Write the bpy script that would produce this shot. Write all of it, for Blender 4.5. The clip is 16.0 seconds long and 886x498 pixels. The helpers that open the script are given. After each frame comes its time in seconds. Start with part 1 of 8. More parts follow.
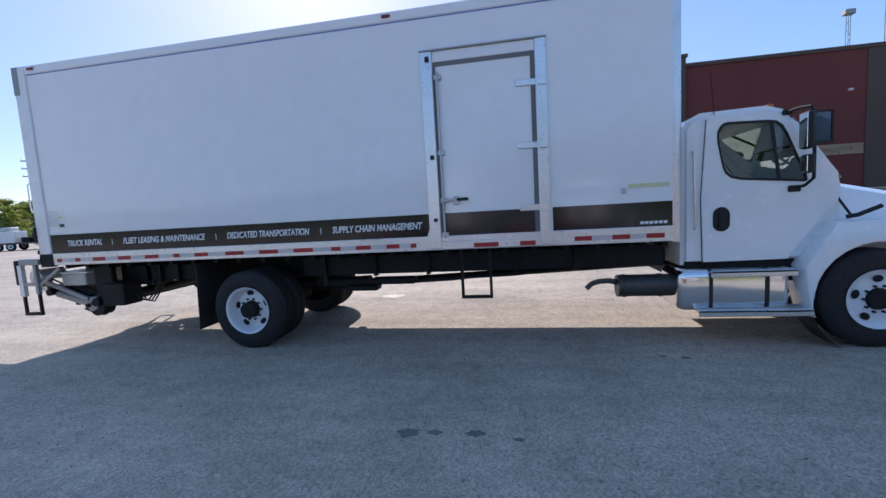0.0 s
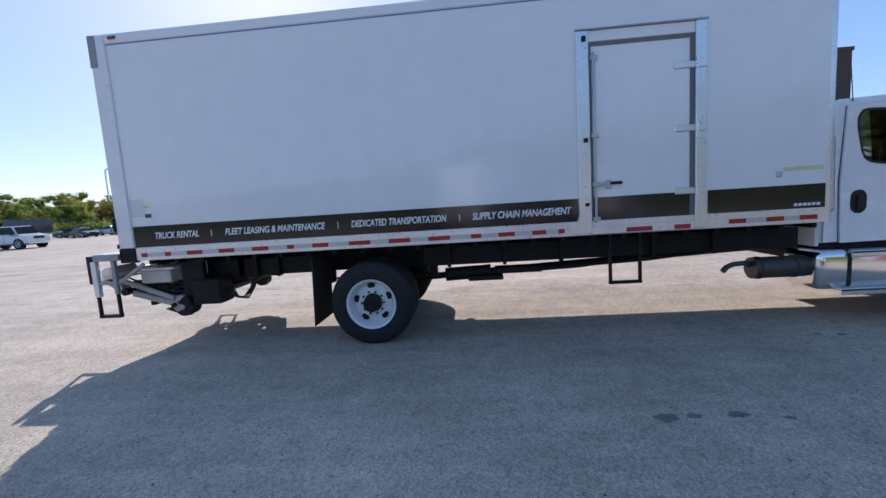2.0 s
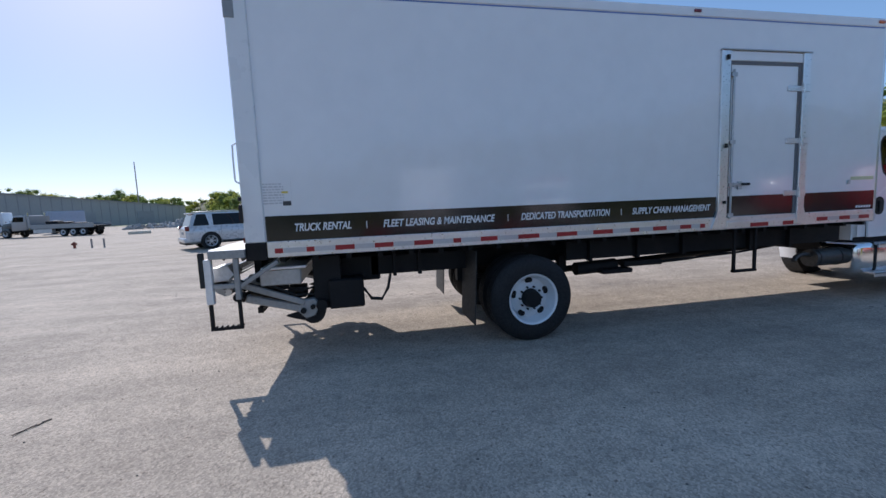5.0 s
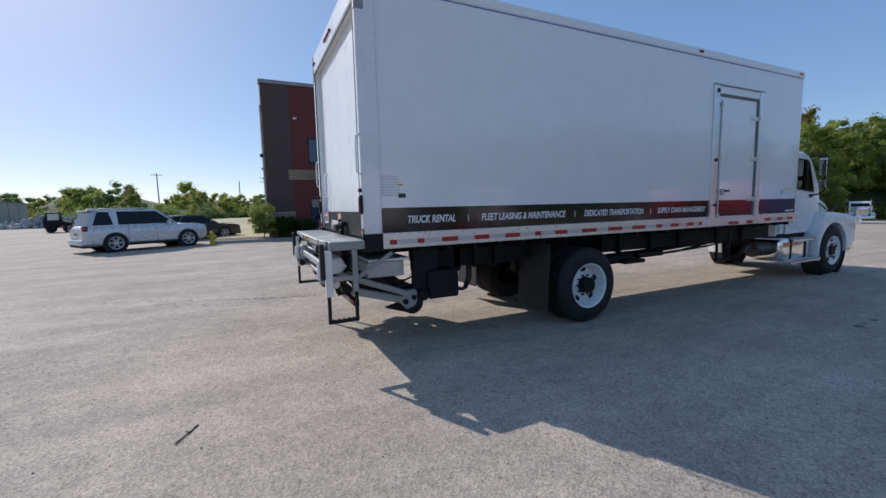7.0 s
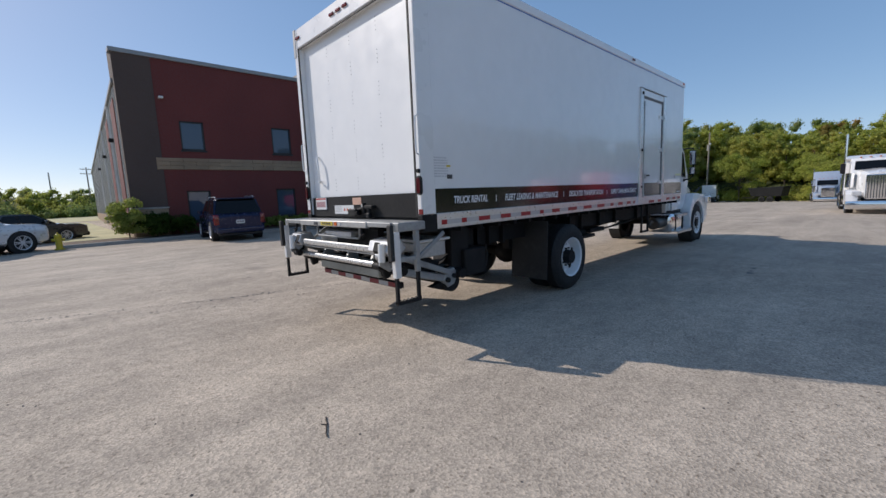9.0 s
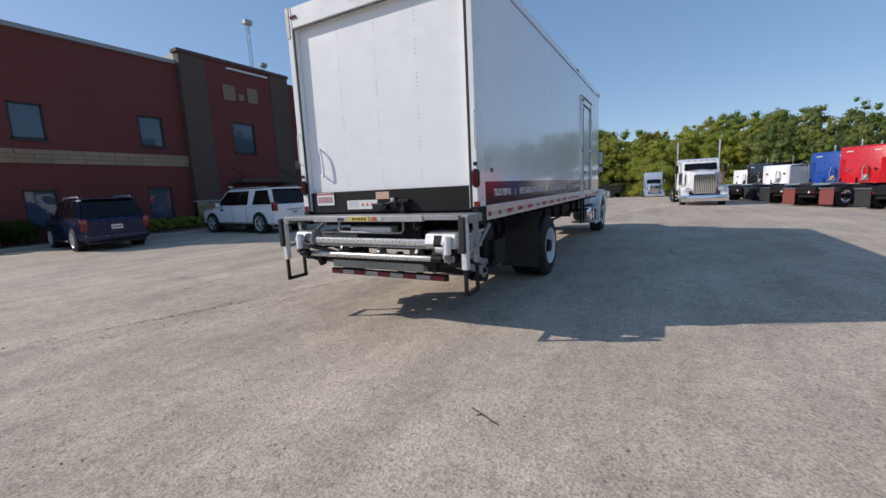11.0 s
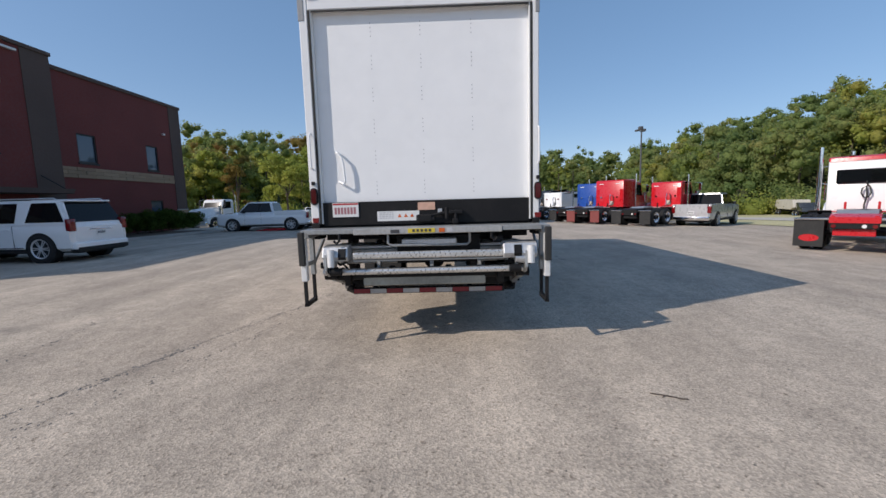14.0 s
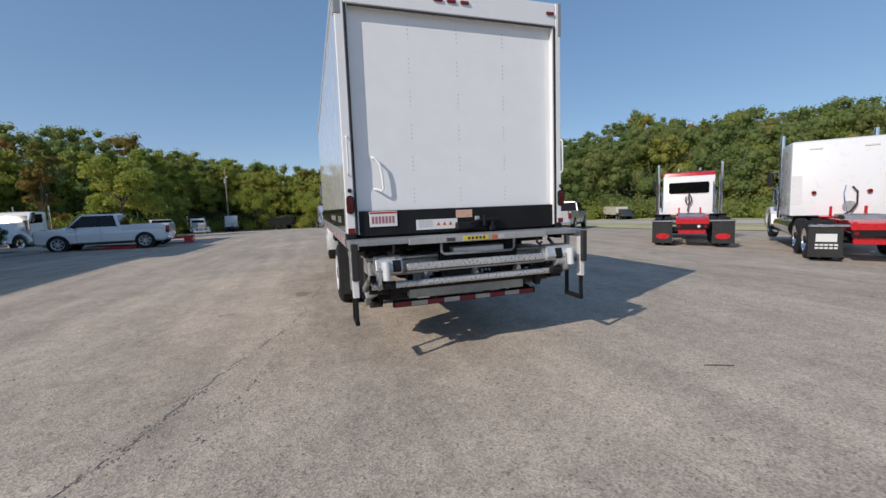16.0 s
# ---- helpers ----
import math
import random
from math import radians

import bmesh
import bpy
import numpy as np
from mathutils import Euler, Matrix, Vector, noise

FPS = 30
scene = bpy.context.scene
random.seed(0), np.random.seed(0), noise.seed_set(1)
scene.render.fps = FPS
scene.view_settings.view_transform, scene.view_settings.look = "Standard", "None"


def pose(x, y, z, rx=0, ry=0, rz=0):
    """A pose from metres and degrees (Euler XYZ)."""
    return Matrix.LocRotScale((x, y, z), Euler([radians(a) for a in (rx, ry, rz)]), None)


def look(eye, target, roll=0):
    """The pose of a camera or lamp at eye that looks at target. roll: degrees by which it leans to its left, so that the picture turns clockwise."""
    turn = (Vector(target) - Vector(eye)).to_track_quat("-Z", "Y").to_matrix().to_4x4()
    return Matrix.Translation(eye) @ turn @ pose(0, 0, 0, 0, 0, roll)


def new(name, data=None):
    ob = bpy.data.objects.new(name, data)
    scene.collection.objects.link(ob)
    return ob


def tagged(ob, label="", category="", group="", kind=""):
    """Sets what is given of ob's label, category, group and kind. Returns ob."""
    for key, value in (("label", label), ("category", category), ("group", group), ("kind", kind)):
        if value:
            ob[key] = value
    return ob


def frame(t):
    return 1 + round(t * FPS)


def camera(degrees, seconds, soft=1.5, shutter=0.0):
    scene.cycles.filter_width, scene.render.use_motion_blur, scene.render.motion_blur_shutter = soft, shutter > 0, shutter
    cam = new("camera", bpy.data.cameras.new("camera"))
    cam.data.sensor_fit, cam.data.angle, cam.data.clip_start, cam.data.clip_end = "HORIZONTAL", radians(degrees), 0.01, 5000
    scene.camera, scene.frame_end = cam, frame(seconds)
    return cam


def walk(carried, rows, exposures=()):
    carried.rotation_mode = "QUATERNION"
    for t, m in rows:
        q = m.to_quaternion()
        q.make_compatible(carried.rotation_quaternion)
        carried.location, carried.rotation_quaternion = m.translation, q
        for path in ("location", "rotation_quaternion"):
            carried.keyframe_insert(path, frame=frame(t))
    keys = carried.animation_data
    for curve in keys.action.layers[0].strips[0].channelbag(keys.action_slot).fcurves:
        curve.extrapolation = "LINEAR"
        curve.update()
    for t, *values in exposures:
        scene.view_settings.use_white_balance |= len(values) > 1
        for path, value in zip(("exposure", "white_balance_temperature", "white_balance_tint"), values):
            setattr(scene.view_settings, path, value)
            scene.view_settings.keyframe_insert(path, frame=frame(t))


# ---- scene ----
cam = camera(94.9, 16.0, soft=1.5)
PATH = [
    (0, (0.237, -0.16, 1.647), (-0.12, 1.798, 1.454), -3.3),
    (0.5, (-0.26, -0.22, 1.614), (-0.572, 1.744, 1.402), -3.2),
    (1, (-0.818, -0.285, 1.620), (-1.084, 1.685, 1.398), -3.3),
    (1.5, (-1.362, -0.323, 1.619), (-1.578, 1.654, 1.399), -3.4),
    (2, (-1.922, -0.269, 1.644), (-2.087, 1.712, 1.423), -3.7),
    (2.5, (-2.466, -0.312, 1.647), (-2.579, 1.673, 1.430), -4.0),
    (3, (-3.005, -0.273, 1.614), (-3.055, 1.714, 1.389), -4.1),
    (3.5, (-3.567, -0.267, 1.599), (-3.537, 1.721, 1.382), -3.8),
    (4, (-4.087, -0.182, 1.600), (-3.952, 1.802, 1.389), -3.3),
    (4.5, (-4.63, -0.036, 1.627), (-4.369, 1.935, 1.417), -2.8),
    (5, (-5.197, 0.045, 1.638), (-4.807, 1.995, 1.426), -2.4),
    (5.2, (-5.401, 0.118, 1.599), (-4.966, 2.058, 1.386), -2.3),
    (7.3, (-7.666, 0.497, 1.602), (-6.731, 2.253, 1.391), -1.4),
    (7.5, (-7.834, 0.569, 1.572), (-6.848, 2.296, 1.356), -1.5),
    (8, (-8.284, 0.778, 1.575), (-7.164, 2.42, 1.346), -1.8),
    (8.5, (-8.718, 0.967, 1.569), (-7.471, 2.512, 1.326), -2.1),
    (9, (-9.053, 1.298, 1.536), (-7.687, 2.737, 1.272), -2.4),
    (9.5, (-9.434, 1.602, 1.542), (-7.966, 2.933, 1.262), -2.6),
    (9.7, (-9.576, 1.706, 1.555), (-8.071, 2.994, 1.266), -2.7),
    (11.8, (-10.53, 3.411, 1.550), (-8.702, 4.166, 1.255), -2.7),
    (12, (-10.602, 3.577, 1.558), (-8.754, 4.277, 1.259), -2.7),
    (12.5, (-10.731, 3.98, 1.546), (-8.829, 4.518, 1.253), -2.5),
    (13, (-10.813, 4.478, 1.558), (-8.87, 4.851, 1.278), -2.3),
    (13.5, (-10.946, 4.92, 1.579), (-8.977, 5.141, 1.319), -1.9),
    (14, (-10.905, 5.394, 1.550), (-8.921, 5.446, 1.317), -1.6),
    (14.5, (-10.889, 5.898, 1.558), (-8.905, 5.778, 1.348), -1.6),
    (15, (-10.811, 6.35, 1.555), (-8.844, 6.058, 1.360), -1.8),
    (15.5, (-10.669, 6.839, 1.578), (-8.733, 6.383, 1.380), -2.0),
    (16, (-10.615, 7.329, 1.593), (-8.722, 6.722, 1.384), -2.1),
]
walk(cam, [(t, look(eye, target, roll)) for t, eye, target, roll in PATH],
     exposures=[(0.0, 0.61, 6050, 18), (3.5, 0.38, 6050, 17), (5.2, 0.20, 6000, 15), (8.0, 0.09, 6300, 14), (9.7, 0.10, 6550, 14), (12.0, 0.15, 6550, 14), (14.2, 0.10, 6550, 14), (16.0, -0.03, 6550, 13)])

# world, sun and exposure
SUN_WAY = Vector((-0.637, 1.325, 1.0)).normalized()
world = bpy.data.worlds.new("sky")
scene.world = world
world.use_nodes = True
wn = world.node_tree.nodes
sky = wn.new("ShaderNodeTexSky")
sky.sky_type = "NISHITA"
sky.sun_disc = False
sky.sun_elevation = math.asin(SUN_WAY.z)
sky.sun_rotation = math.atan2(SUN_WAY.x, SUN_WAY.y)
sky.altitude = 200
sky.air_density, sky.dust_density, sky.ozone_density = 0.66, 0.40, 2.4
soften = wn.new("ShaderNodeGamma")
soften.inputs["Gamma"].default_value = 0.48
deepen = wn.new("ShaderNodeHueSaturation")
deepen.inputs["Saturation"].default_value = 1.56
world.node_tree.links.new(sky.outputs[0], soften.inputs[0])
world.node_tree.links.new(soften.outputs[0], deepen.inputs["Color"])
world.node_tree.links.new(deepen.outputs[0], wn["Background"].inputs[0])
wn["Background"].inputs[1].default_value = 0.298
sun = new("sun", bpy.data.lights.new("sun", "SUN"))
sun.data.energy, sun.data.angle, sun.data.color = 3.3, radians(0.55), (1.0, 0.94, 0.85)
sun.matrix_world = look(SUN_WAY * 60, (0, 0, 0))


# ---- materials ----
def mat(name, color, rough=0.5, metal=0.0, vary=0.12, scale=6.0, bump=0.0, bump_scale=60.0, coat=0.0, stain=0.0, stain_color=(0.1, 0.08, 0.06), spec=0.5, stretch=(1, 1, 1), random_object=0.0):
    """A surface with large and fine variation of tone, roughness variation and fine relief."""
    m = bpy.data.materials.new(name)
    m.use_nodes = True
    n, l = m.node_tree.nodes, m.node_tree.links
    p = n["Principled BSDF"]
    tc = n.new("ShaderNodeTexCoord")
    mp = n.new("ShaderNodeMapping")
    mp.inputs["Scale"].default_value = stretch
    l.new(tc.outputs["Object"], mp.inputs[0])
    big = n.new("ShaderNodeTexNoise")
    big.inputs["Scale"].default_value, big.inputs["Detail"].default_value = scale * 0.15, 4
    fine = n.new("ShaderNodeTexNoise")
    fine.inputs["Scale"].default_value, fine.inputs["Detail"].default_value = scale * 4, 5
    l.new(mp.outputs[0], big.inputs[0]), l.new(mp.outputs[0], fine.inputs[0])
    add = n.new("ShaderNodeMath")
    add.operation = "ADD"
    l.new(big.outputs[0], add.inputs[0]), l.new(fine.outputs[0], add.inputs[1])
    rng = n.new("ShaderNodeMapRange")
    rng.inputs[1].default_value, rng.inputs[2].default_value = 0.7, 1.3
    rng.inputs[3].default_value, rng.inputs[4].default_value = 1 - vary, 1 + vary
    l.new(add.outputs[0], rng.inputs[0])
    mul = n.new("ShaderNodeVectorMath")
    mul.operation = "SCALE"
    mul.inputs[0].default_value = color
    l.new(rng.outputs[0], mul.inputs["Scale"])
    col = mul.outputs[0]
    if random_object:
        info = n.new("ShaderNodeObjectInfo")
        r2 = n.new("ShaderNodeMapRange")
        r2.inputs[3].default_value, r2.inputs[4].default_value = 1 - random_object, 1 + random_object
        l.new(info.outputs["Random"], r2.inputs[0])
        m2 = n.new("ShaderNodeVectorMath")
        m2.operation = "SCALE"
        l.new(col, m2.inputs[0]), l.new(r2.outputs[0], m2.inputs["Scale"])
        col = m2.outputs[0]
    if stain:
        st = n.new("ShaderNodeTexNoise")
        st.inputs["Scale"].default_value, st.inputs["Detail"].default_value, st.inputs["Roughness"].default_value = scale * 0.5, 8, 0.7
        l.new(mp.outputs[0], st.inputs[0])
        sr = n.new("ShaderNodeMapRange")
        sr.inputs[1].default_value, sr.inputs[2].default_value, sr.inputs[3].default_value, sr.inputs[4].default_value = 0.52, 0.75, 0, stain
        l.new(st.outputs[0], sr.inputs[0])
        mx = n.new("ShaderNodeMix")
        mx.data_type = "RGBA"
        mx.inputs["B"].default_value = (*stain_color, 1)
        l.new(sr.outputs[0], mx.inputs["Factor"]), l.new(col, mx.inputs["A"])
        col = mx.outputs["Result"]
    l.new(col, p.inputs["Base Color"])
    rr = n.new("ShaderNodeMapRange")
    rr.inputs[1].default_value, rr.inputs[2].default_value = 0.3, 0.7
    rr.inputs[3].default_value, rr.inputs[4].default_value = max(rough * 0.8, 0.01), min(rough * 1.2, 1)
    l.new(fine.outputs[0], rr.inputs[0]), l.new(rr.outputs[0], p.inputs["Roughness"])
    p.inputs["Metallic"].default_value = metal
    p.inputs["Specular IOR Level"].default_value = spec
    p.inputs["Coat Weight"].default_value = coat
    p.inputs["Coat Roughness"].default_value = 0.04
    if bump:
        bn = n.new("ShaderNodeTexNoise")
        bn.inputs["Scale"].default_value, bn.inputs["Detail"].default_value = bump_scale, 3
        l.new(mp.outputs[0], bn.inputs[0])
        b = n.new("ShaderNodeBump")
        b.inputs["Strength"].default_value, b.inputs["Distance"].default_value = bump, 0.01
        l.new(bn.outputs[0], b.inputs["Height"]), l.new(b.outputs[0], p.inputs["Normal"])
    return m


def asphalt_mat():
    m = bpy.data.materials.new("worn_asphalt")
    m.use_nodes = True
    n, l = m.node_tree.nodes, m.node_tree.links
    p = n["Principled BSDF"]
    tc = n.new("ShaderNodeTexCoord")

    def noise_of(scale, detail=4, rough=0.6):
        x = n.new("ShaderNodeTexNoise")
        x.inputs["Scale"].default_value, x.inputs["Detail"].default_value, x.inputs["Roughness"].default_value = scale, detail, rough
        l.new(tc.outputs["Object"], x.inputs[0])
        return x.outputs[0]

    def ramp(src, stops):
        r = n.new("ShaderNodeValToRGB")
        e = r.color_ramp.elements
        e[0].position, e[0].color = stops[0][0], (*stops[0][1], 1)
        e[1].position, e[1].color = stops[1][0], (*stops[1][1], 1)
        for pos, c in stops[2:]:
            e.new(pos).color = (*c, 1)
        l.new(src, r.inputs[0])
        return r.outputs[0]

    def mix(a, b, f, mode="MIX"):
        x = n.new("ShaderNodeMix")
        x.data_type, x.blend_type = "RGBA", mode
        for key, v in (("A", a), ("B", b), ("Factor", f)):
            if isinstance(v, (int, float)):
                x.inputs[key].default_value = v
            else:
                l.new(v, x.inputs[key])
        return x.outputs["Result"]

    base = ramp(noise_of(0.18, 5, 0.65), [(0.3, (0.392, 0.337, 0.274)), (0.7, (0.507, 0.442, 0.362))])
    patch = ramp(noise_of(0.8, 8, 0.72), [(0.33, (0.83, 0.825, 0.82)), (0.68, (1.14, 1.13, 1.12))])
    c = mix(base, patch, 1.0, "MULTIPLY")
    vor = n.new("ShaderNodeTexVoronoi")
    vor.inputs["Scale"].default_value = 78
    l.new(tc.outputs["Object"], vor.inputs[0])
    stones = ramp(vor.outputs["Color"], [(0.10, (0.70, 0.70, 0.71)), (0.90, (1.32, 1.30, 1.28))])
    c = mix(c, stones, 1.0, "MULTIPLY")
    grit = ramp(noise_of(260, 2, 0.7), [(0.3, (0.78, 0.78, 0.78)), (0.7, (1.22, 1.22, 1.22))])
    c = mix(c, grit, 1.0, "MULTIPLY")
    worn = ramp(noise_of(5.5, 9, 0.72), [(0.30, (0.84, 0.835, 0.825)), (0.70, (1.13, 1.125, 1.12))])
    c = mix(c, worn, 1.0, "MULTIPLY")
    pits = ramp(noise_of(26, 3, 0.6), [(0.30, (0.52, 0.50, 0.48)), (0.40, (1.0, 1.0, 1.0))])
    c = mix(c, pits, 1.0, "MULTIPLY")
    # faint rolling lanes along the paving direction
    lane = n.new("ShaderNodeMapping")
    lane.inputs["Rotation"].default_value = (0, 0, 0.40)
    lane.inputs["Scale"].default_value = (0.10, 1.0, 1.0)
    l.new(tc.outputs["Object"], lane.inputs[0])
    ln = n.new("ShaderNodeTexNoise")
    ln.inputs["Scale"].default_value, ln.inputs["Detail"].default_value, ln.inputs["Roughness"].default_value = 1.5, 5, 0.62
    l.new(lane.outputs[0], ln.inputs[0])
    c = mix(c, ramp(ln.outputs[0], [(0.34, (0.87, 0.87, 0.875)), (0.66, (1.12, 1.115, 1.11))]), 1.0, "MULTIPLY")
    oil = ramp(noise_of(0.75, 3, 0.5), [(0.66, (0, 0, 0)), (0.76, (0.4, 0.4, 0.4))])
    dark = n.new("ShaderNodeRGB")
    dark.outputs[0].default_value = (0.10, 0.094, 0.088, 1)
    c = mix(c, dark.outputs[0], oil)
    l.new(c, p.inputs["Base Color"])
    p.inputs["Roughness"].default_value = 0.86
    p.inputs["Specular IOR Level"].default_value = 0.25
    b = n.new("ShaderNodeBump")
    b.inputs["Strength"].default_value, b.inputs["Distance"].default_value = 0.35, 0.006
    l.new(vor.outputs["Distance"], b.inputs["Height"])
    l.new(b.outputs[0], p.inputs["Normal"])
    return m


def leaf_mat(name, a, b, c):
    """Leaves whose green changes from clump to clump; light passes through a little."""
    m = bpy.data.materials.new(name)
    m.use_nodes = True
    n, l = m.node_tree.nodes, m.node_tree.links
    p = n["Principled BSDF"]
    g = n.new("ShaderNodeNewGeometry")
    tc = n.new("ShaderNodeTexCoord")
    big = n.new("ShaderNodeTexNoise")
    big.inputs["Scale"].default_value, big.inputs["Detail"].default_value = 0.16, 3
    l.new(tc.outputs["Object"], big.inputs[0])
    add = n.new("ShaderNodeMath")
    add.operation = "MULTIPLY_ADD"
    add.inputs[1].default_value = 0.30
    l.new(g.outputs["Random Per Island"], add.inputs[0])
    off = n.new("ShaderNodeMapRange")
    off.inputs[1].default_value, off.inputs[2].default_value, off.inputs[3].default_value, off.inputs[4].default_value = 0.32, 0.68, 0.0, 0.7
    l.new(big.outputs[0], off.inputs[0]), l.new(off.outputs[0], add.inputs[2])
    r = n.new("ShaderNodeValToRGB")
    e = r.color_ramp.elements
    e[0].position, e[0].color = 0.1, (*a, 1)
    e[1].position, e[1].color = 0.9, (*c, 1)
    e.new(0.5).color = (*b, 1)
    l.new(add.outputs[0], r.inputs[0])
    fine = n.new("ShaderNodeTexNoise")
    fine.inputs["Scale"].default_value, fine.inputs["Detail"].default_value, fine.inputs["Roughness"].default_value = 3.2, 4, 0.8
    l.new(tc.outputs["Object"], fine.inputs[0])
    spread = n.new("ShaderNodeMapRange")
    spread.inputs[1].default_value, spread.inputs[2].default_value, spread.inputs[3].default_value, spread.inputs[4].default_value = 0.34, 0.66, 0.78, 1.26
    l.new(fine.outputs[0], spread.inputs[0])
    tone = n.new("ShaderNodeVectorMath")
    tone.operation = "SCALE"
    l.new(r.outputs[0], tone.inputs[0]), l.new(spread.outputs[0], tone.inputs["Scale"])
    l.new(tone.outputs[0], p.inputs["Base Color"])
    rough = n.new("ShaderNodeBump")
    rough.inputs["Strength"].default_value, rough.inputs["Distance"].default_value = 0.45, 0.25
    l.new(fine.outputs[0], rough.inputs["Height"]), l.new(rough.outputs[0], p.inputs["Normal"])
    p.inputs["Roughness"].default_value = 0.75
    p.inputs["Specular IOR Level"].default_value = 0.12
    t = n.new("ShaderNodeBsdfTranslucent")
    l.new(tone.outputs[0], t.inputs[0])
    mx = n.new("ShaderNodeMixShader")
    mx.inputs[0].default_value = 0.58
    l.new(p.outputs[0], mx.inputs[1]), l.new(t.outputs[0], mx.inputs[2])
    l.new(mx.outputs[0], n["Material Output"].inputs[0])
    return m


def glass_mat(name, tint, rough=0.02, spec=0.6):
    """Dark tinted vehicle or building glass, seen as a glossy pane over a dark inside."""
    m = bpy.data.materials.new(name)
    m.use_nodes = True
    p = m.node_tree.nodes["Principled BSDF"]
    p.inputs["Base Color"].default_value = (*tint, 1)
    p.inputs["Roughness"].default_value = rough
    p.inputs["Specular IOR Level"].default_value = spec
    p.inputs["IOR"].default_value = 1.55
    return m


def clear_glass_mat(name, tint):
    m = bpy.data.materials.new(name)
    m.use_nodes = True
    n, l = m.node_tree.nodes, m.node_tree.links
    tr = n.new("ShaderNodeBsdfTransparent")
    tr.inputs[0].default_value = (*tint, 1)
    gl = n.new("ShaderNodeBsdfGlossy")
    gl.inputs["Roughness"].default_value = 0.01
    fr = n.new("ShaderNodeFresnel")
    fr.inputs[0].default_value = 1.5
    mx = n.new("ShaderNodeMixShader")
    l.new(fr.outputs[0], mx.inputs[0]), l.new(tr.outputs[0], mx.inputs[1]), l.new(gl.outputs[0], mx.inputs[2])
    l.new(mx.outputs[0], n["Material Output"].inputs[0])
    return m


ASPHALT = asphalt_mat()
PANEL = mat("white_box_panel", (0.84, 0.84, 0.84), 0.22, vary=0.03, scale=1.2, bump=0.02, bump_scale=1.6, coat=0.6, stain=0.05, stain_color=(0.45, 0.43, 0.40))
DOORWHITE = mat("white_roll_door", (0.84, 0.845, 0.845), 0.35, vary=0.03, scale=1.5, stain=0.08, stain_color=(0.5, 0.48, 0.45))
CABWHITE = mat("white_cab_paint", (0.84, 0.845, 0.85), 0.25, vary=0.02, scale=1.0, coat=0.8)
WHITE = mat("white_vehicle_paint", (0.79, 0.79, 0.785), 0.3, vary=0.012, scale=1.0, coat=0.7)
ALU = mat("brushed_aluminium", (0.74, 0.745, 0.75), 0.33, 0.85, 0.08, 8, bump=0.05, bump_scale=40, stain=0.2, stain_color=(0.35, 0.34, 0.33))
GALV = mat("galvanised_steel", (0.50, 0.51, 0.52), 0.42, 0.65, 0.16, 9, bump=0.08, bump_scale=30, stain=0.35, stain_color=(0.25, 0.24, 0.23))
POLISH = mat("polished_aluminium", (0.82, 0.82, 0.83), 0.14, 1.0, 0.05, 4, bump=0.04, bump_scale=6)
CHROME = mat("chrome", (0.85, 0.85, 0.86), 0.06, 1.0, 0.02)
BLACK = mat("black_frame_paint", (0.012, 0.012, 0.013), 0.6, spec=0.22, vary=0.3, scale=8, stain=0.3, stain_color=(0.04, 0.037, 0.034))
GLOSSBLACK = mat("black_vinyl_stripe", (0.012, 0.012, 0.014), 0.13, vary=0.1, scale=2, spec=0.6)
BLACKRUB = mat("black_rubber", (0.022, 0.022, 0.022), 0.75, vary=0.25, scale=12, bump=0.1, stain=0.35, stain_color=(0.09, 0.085, 0.08))
TYRE = mat("tyre_rubber", (0.012, 0.012, 0.013), 0.75, vary=0.2, scale=10, stain=0.25, stain_color=(0.035, 0.032, 0.030), bump=0.1)
PLASTIC = mat("black_plastic", (0.016, 0.016, 0.017), 0.5, spec=0.3, vary=0.1)
RIMWHITE = mat("white_wheel_paint", (0.76, 0.77, 0.78), 0.35, vary=0.06, scale=6, stain=0.15, stain_color=(0.3, 0.28, 0.25))
REDTAPE = mat("red_reflector", (0.36, 0.014, 0.020), 0.35, vary=0.15, scale=20)
SILVERTAPE = mat("silver_reflector", (0.54, 0.54, 0.55), 0.35, 0.2, vary=0.08, scale=20)
REDLENS = mat("red_lamp_lens", (0.17, 0.005, 0.007), 0.12, vary=0.1, spec=0.7)
AMBER = mat("amber_lamp_lens", (0.6, 0.12, 0.02), 0.15, vary=0.1)
PAPERWHITE = mat("white_label", (0.72, 0.72, 0.71), 0.5, vary=0.04)
LETTER = mat("white_letter_vinyl", (0.80, 0.80, 0.80), 0.35, vary=0.02)
INK = mat("dark_print", (0.05, 0.05, 0.055), 0.5)
REDINK = mat("red_print", (0.45, 0.03, 0.03), 0.5)
YELLOW = mat("yellow_label", (0.65, 0.5, 0.05), 0.45)
BLUELINE = mat("blue_edge_film", (0.10, 0.20, 0.52), 0.4)
GLASS = glass_mat("dark_vehicle_glass", (0.005, 0.006, 0.007), 0.03, 0.28)
# blue in the base colour stands in for sky reflected by the panes
WINDOW = glass_mat("sky_tinted_window_glass", (0.055, 0.08, 0.118), 0.02, 0.5)
CLEAR = clear_glass_mat("cab_side_glass", (0.78, 0.84, 0.83))
BRICK = mat("dark_red_wall", (0.150, 0.033, 0.028), 0.8, vary=0.14, scale=3, bump=0.3, bump_scale=30, stain=0.15, stain_color=(0.06, 0.02, 0.018))
PILASTER = mat("dark_brown_wall", (0.092, 0.061, 0.050), 0.8, vary=0.12, scale=3, bump=0.3, bump_scale=30)
STONE = mat("tan_stone", (0.32, 0.225, 0.145), 0.85, vary=0.2, scale=7, bump=0.4, bump_scale=20, random_object=0.12)
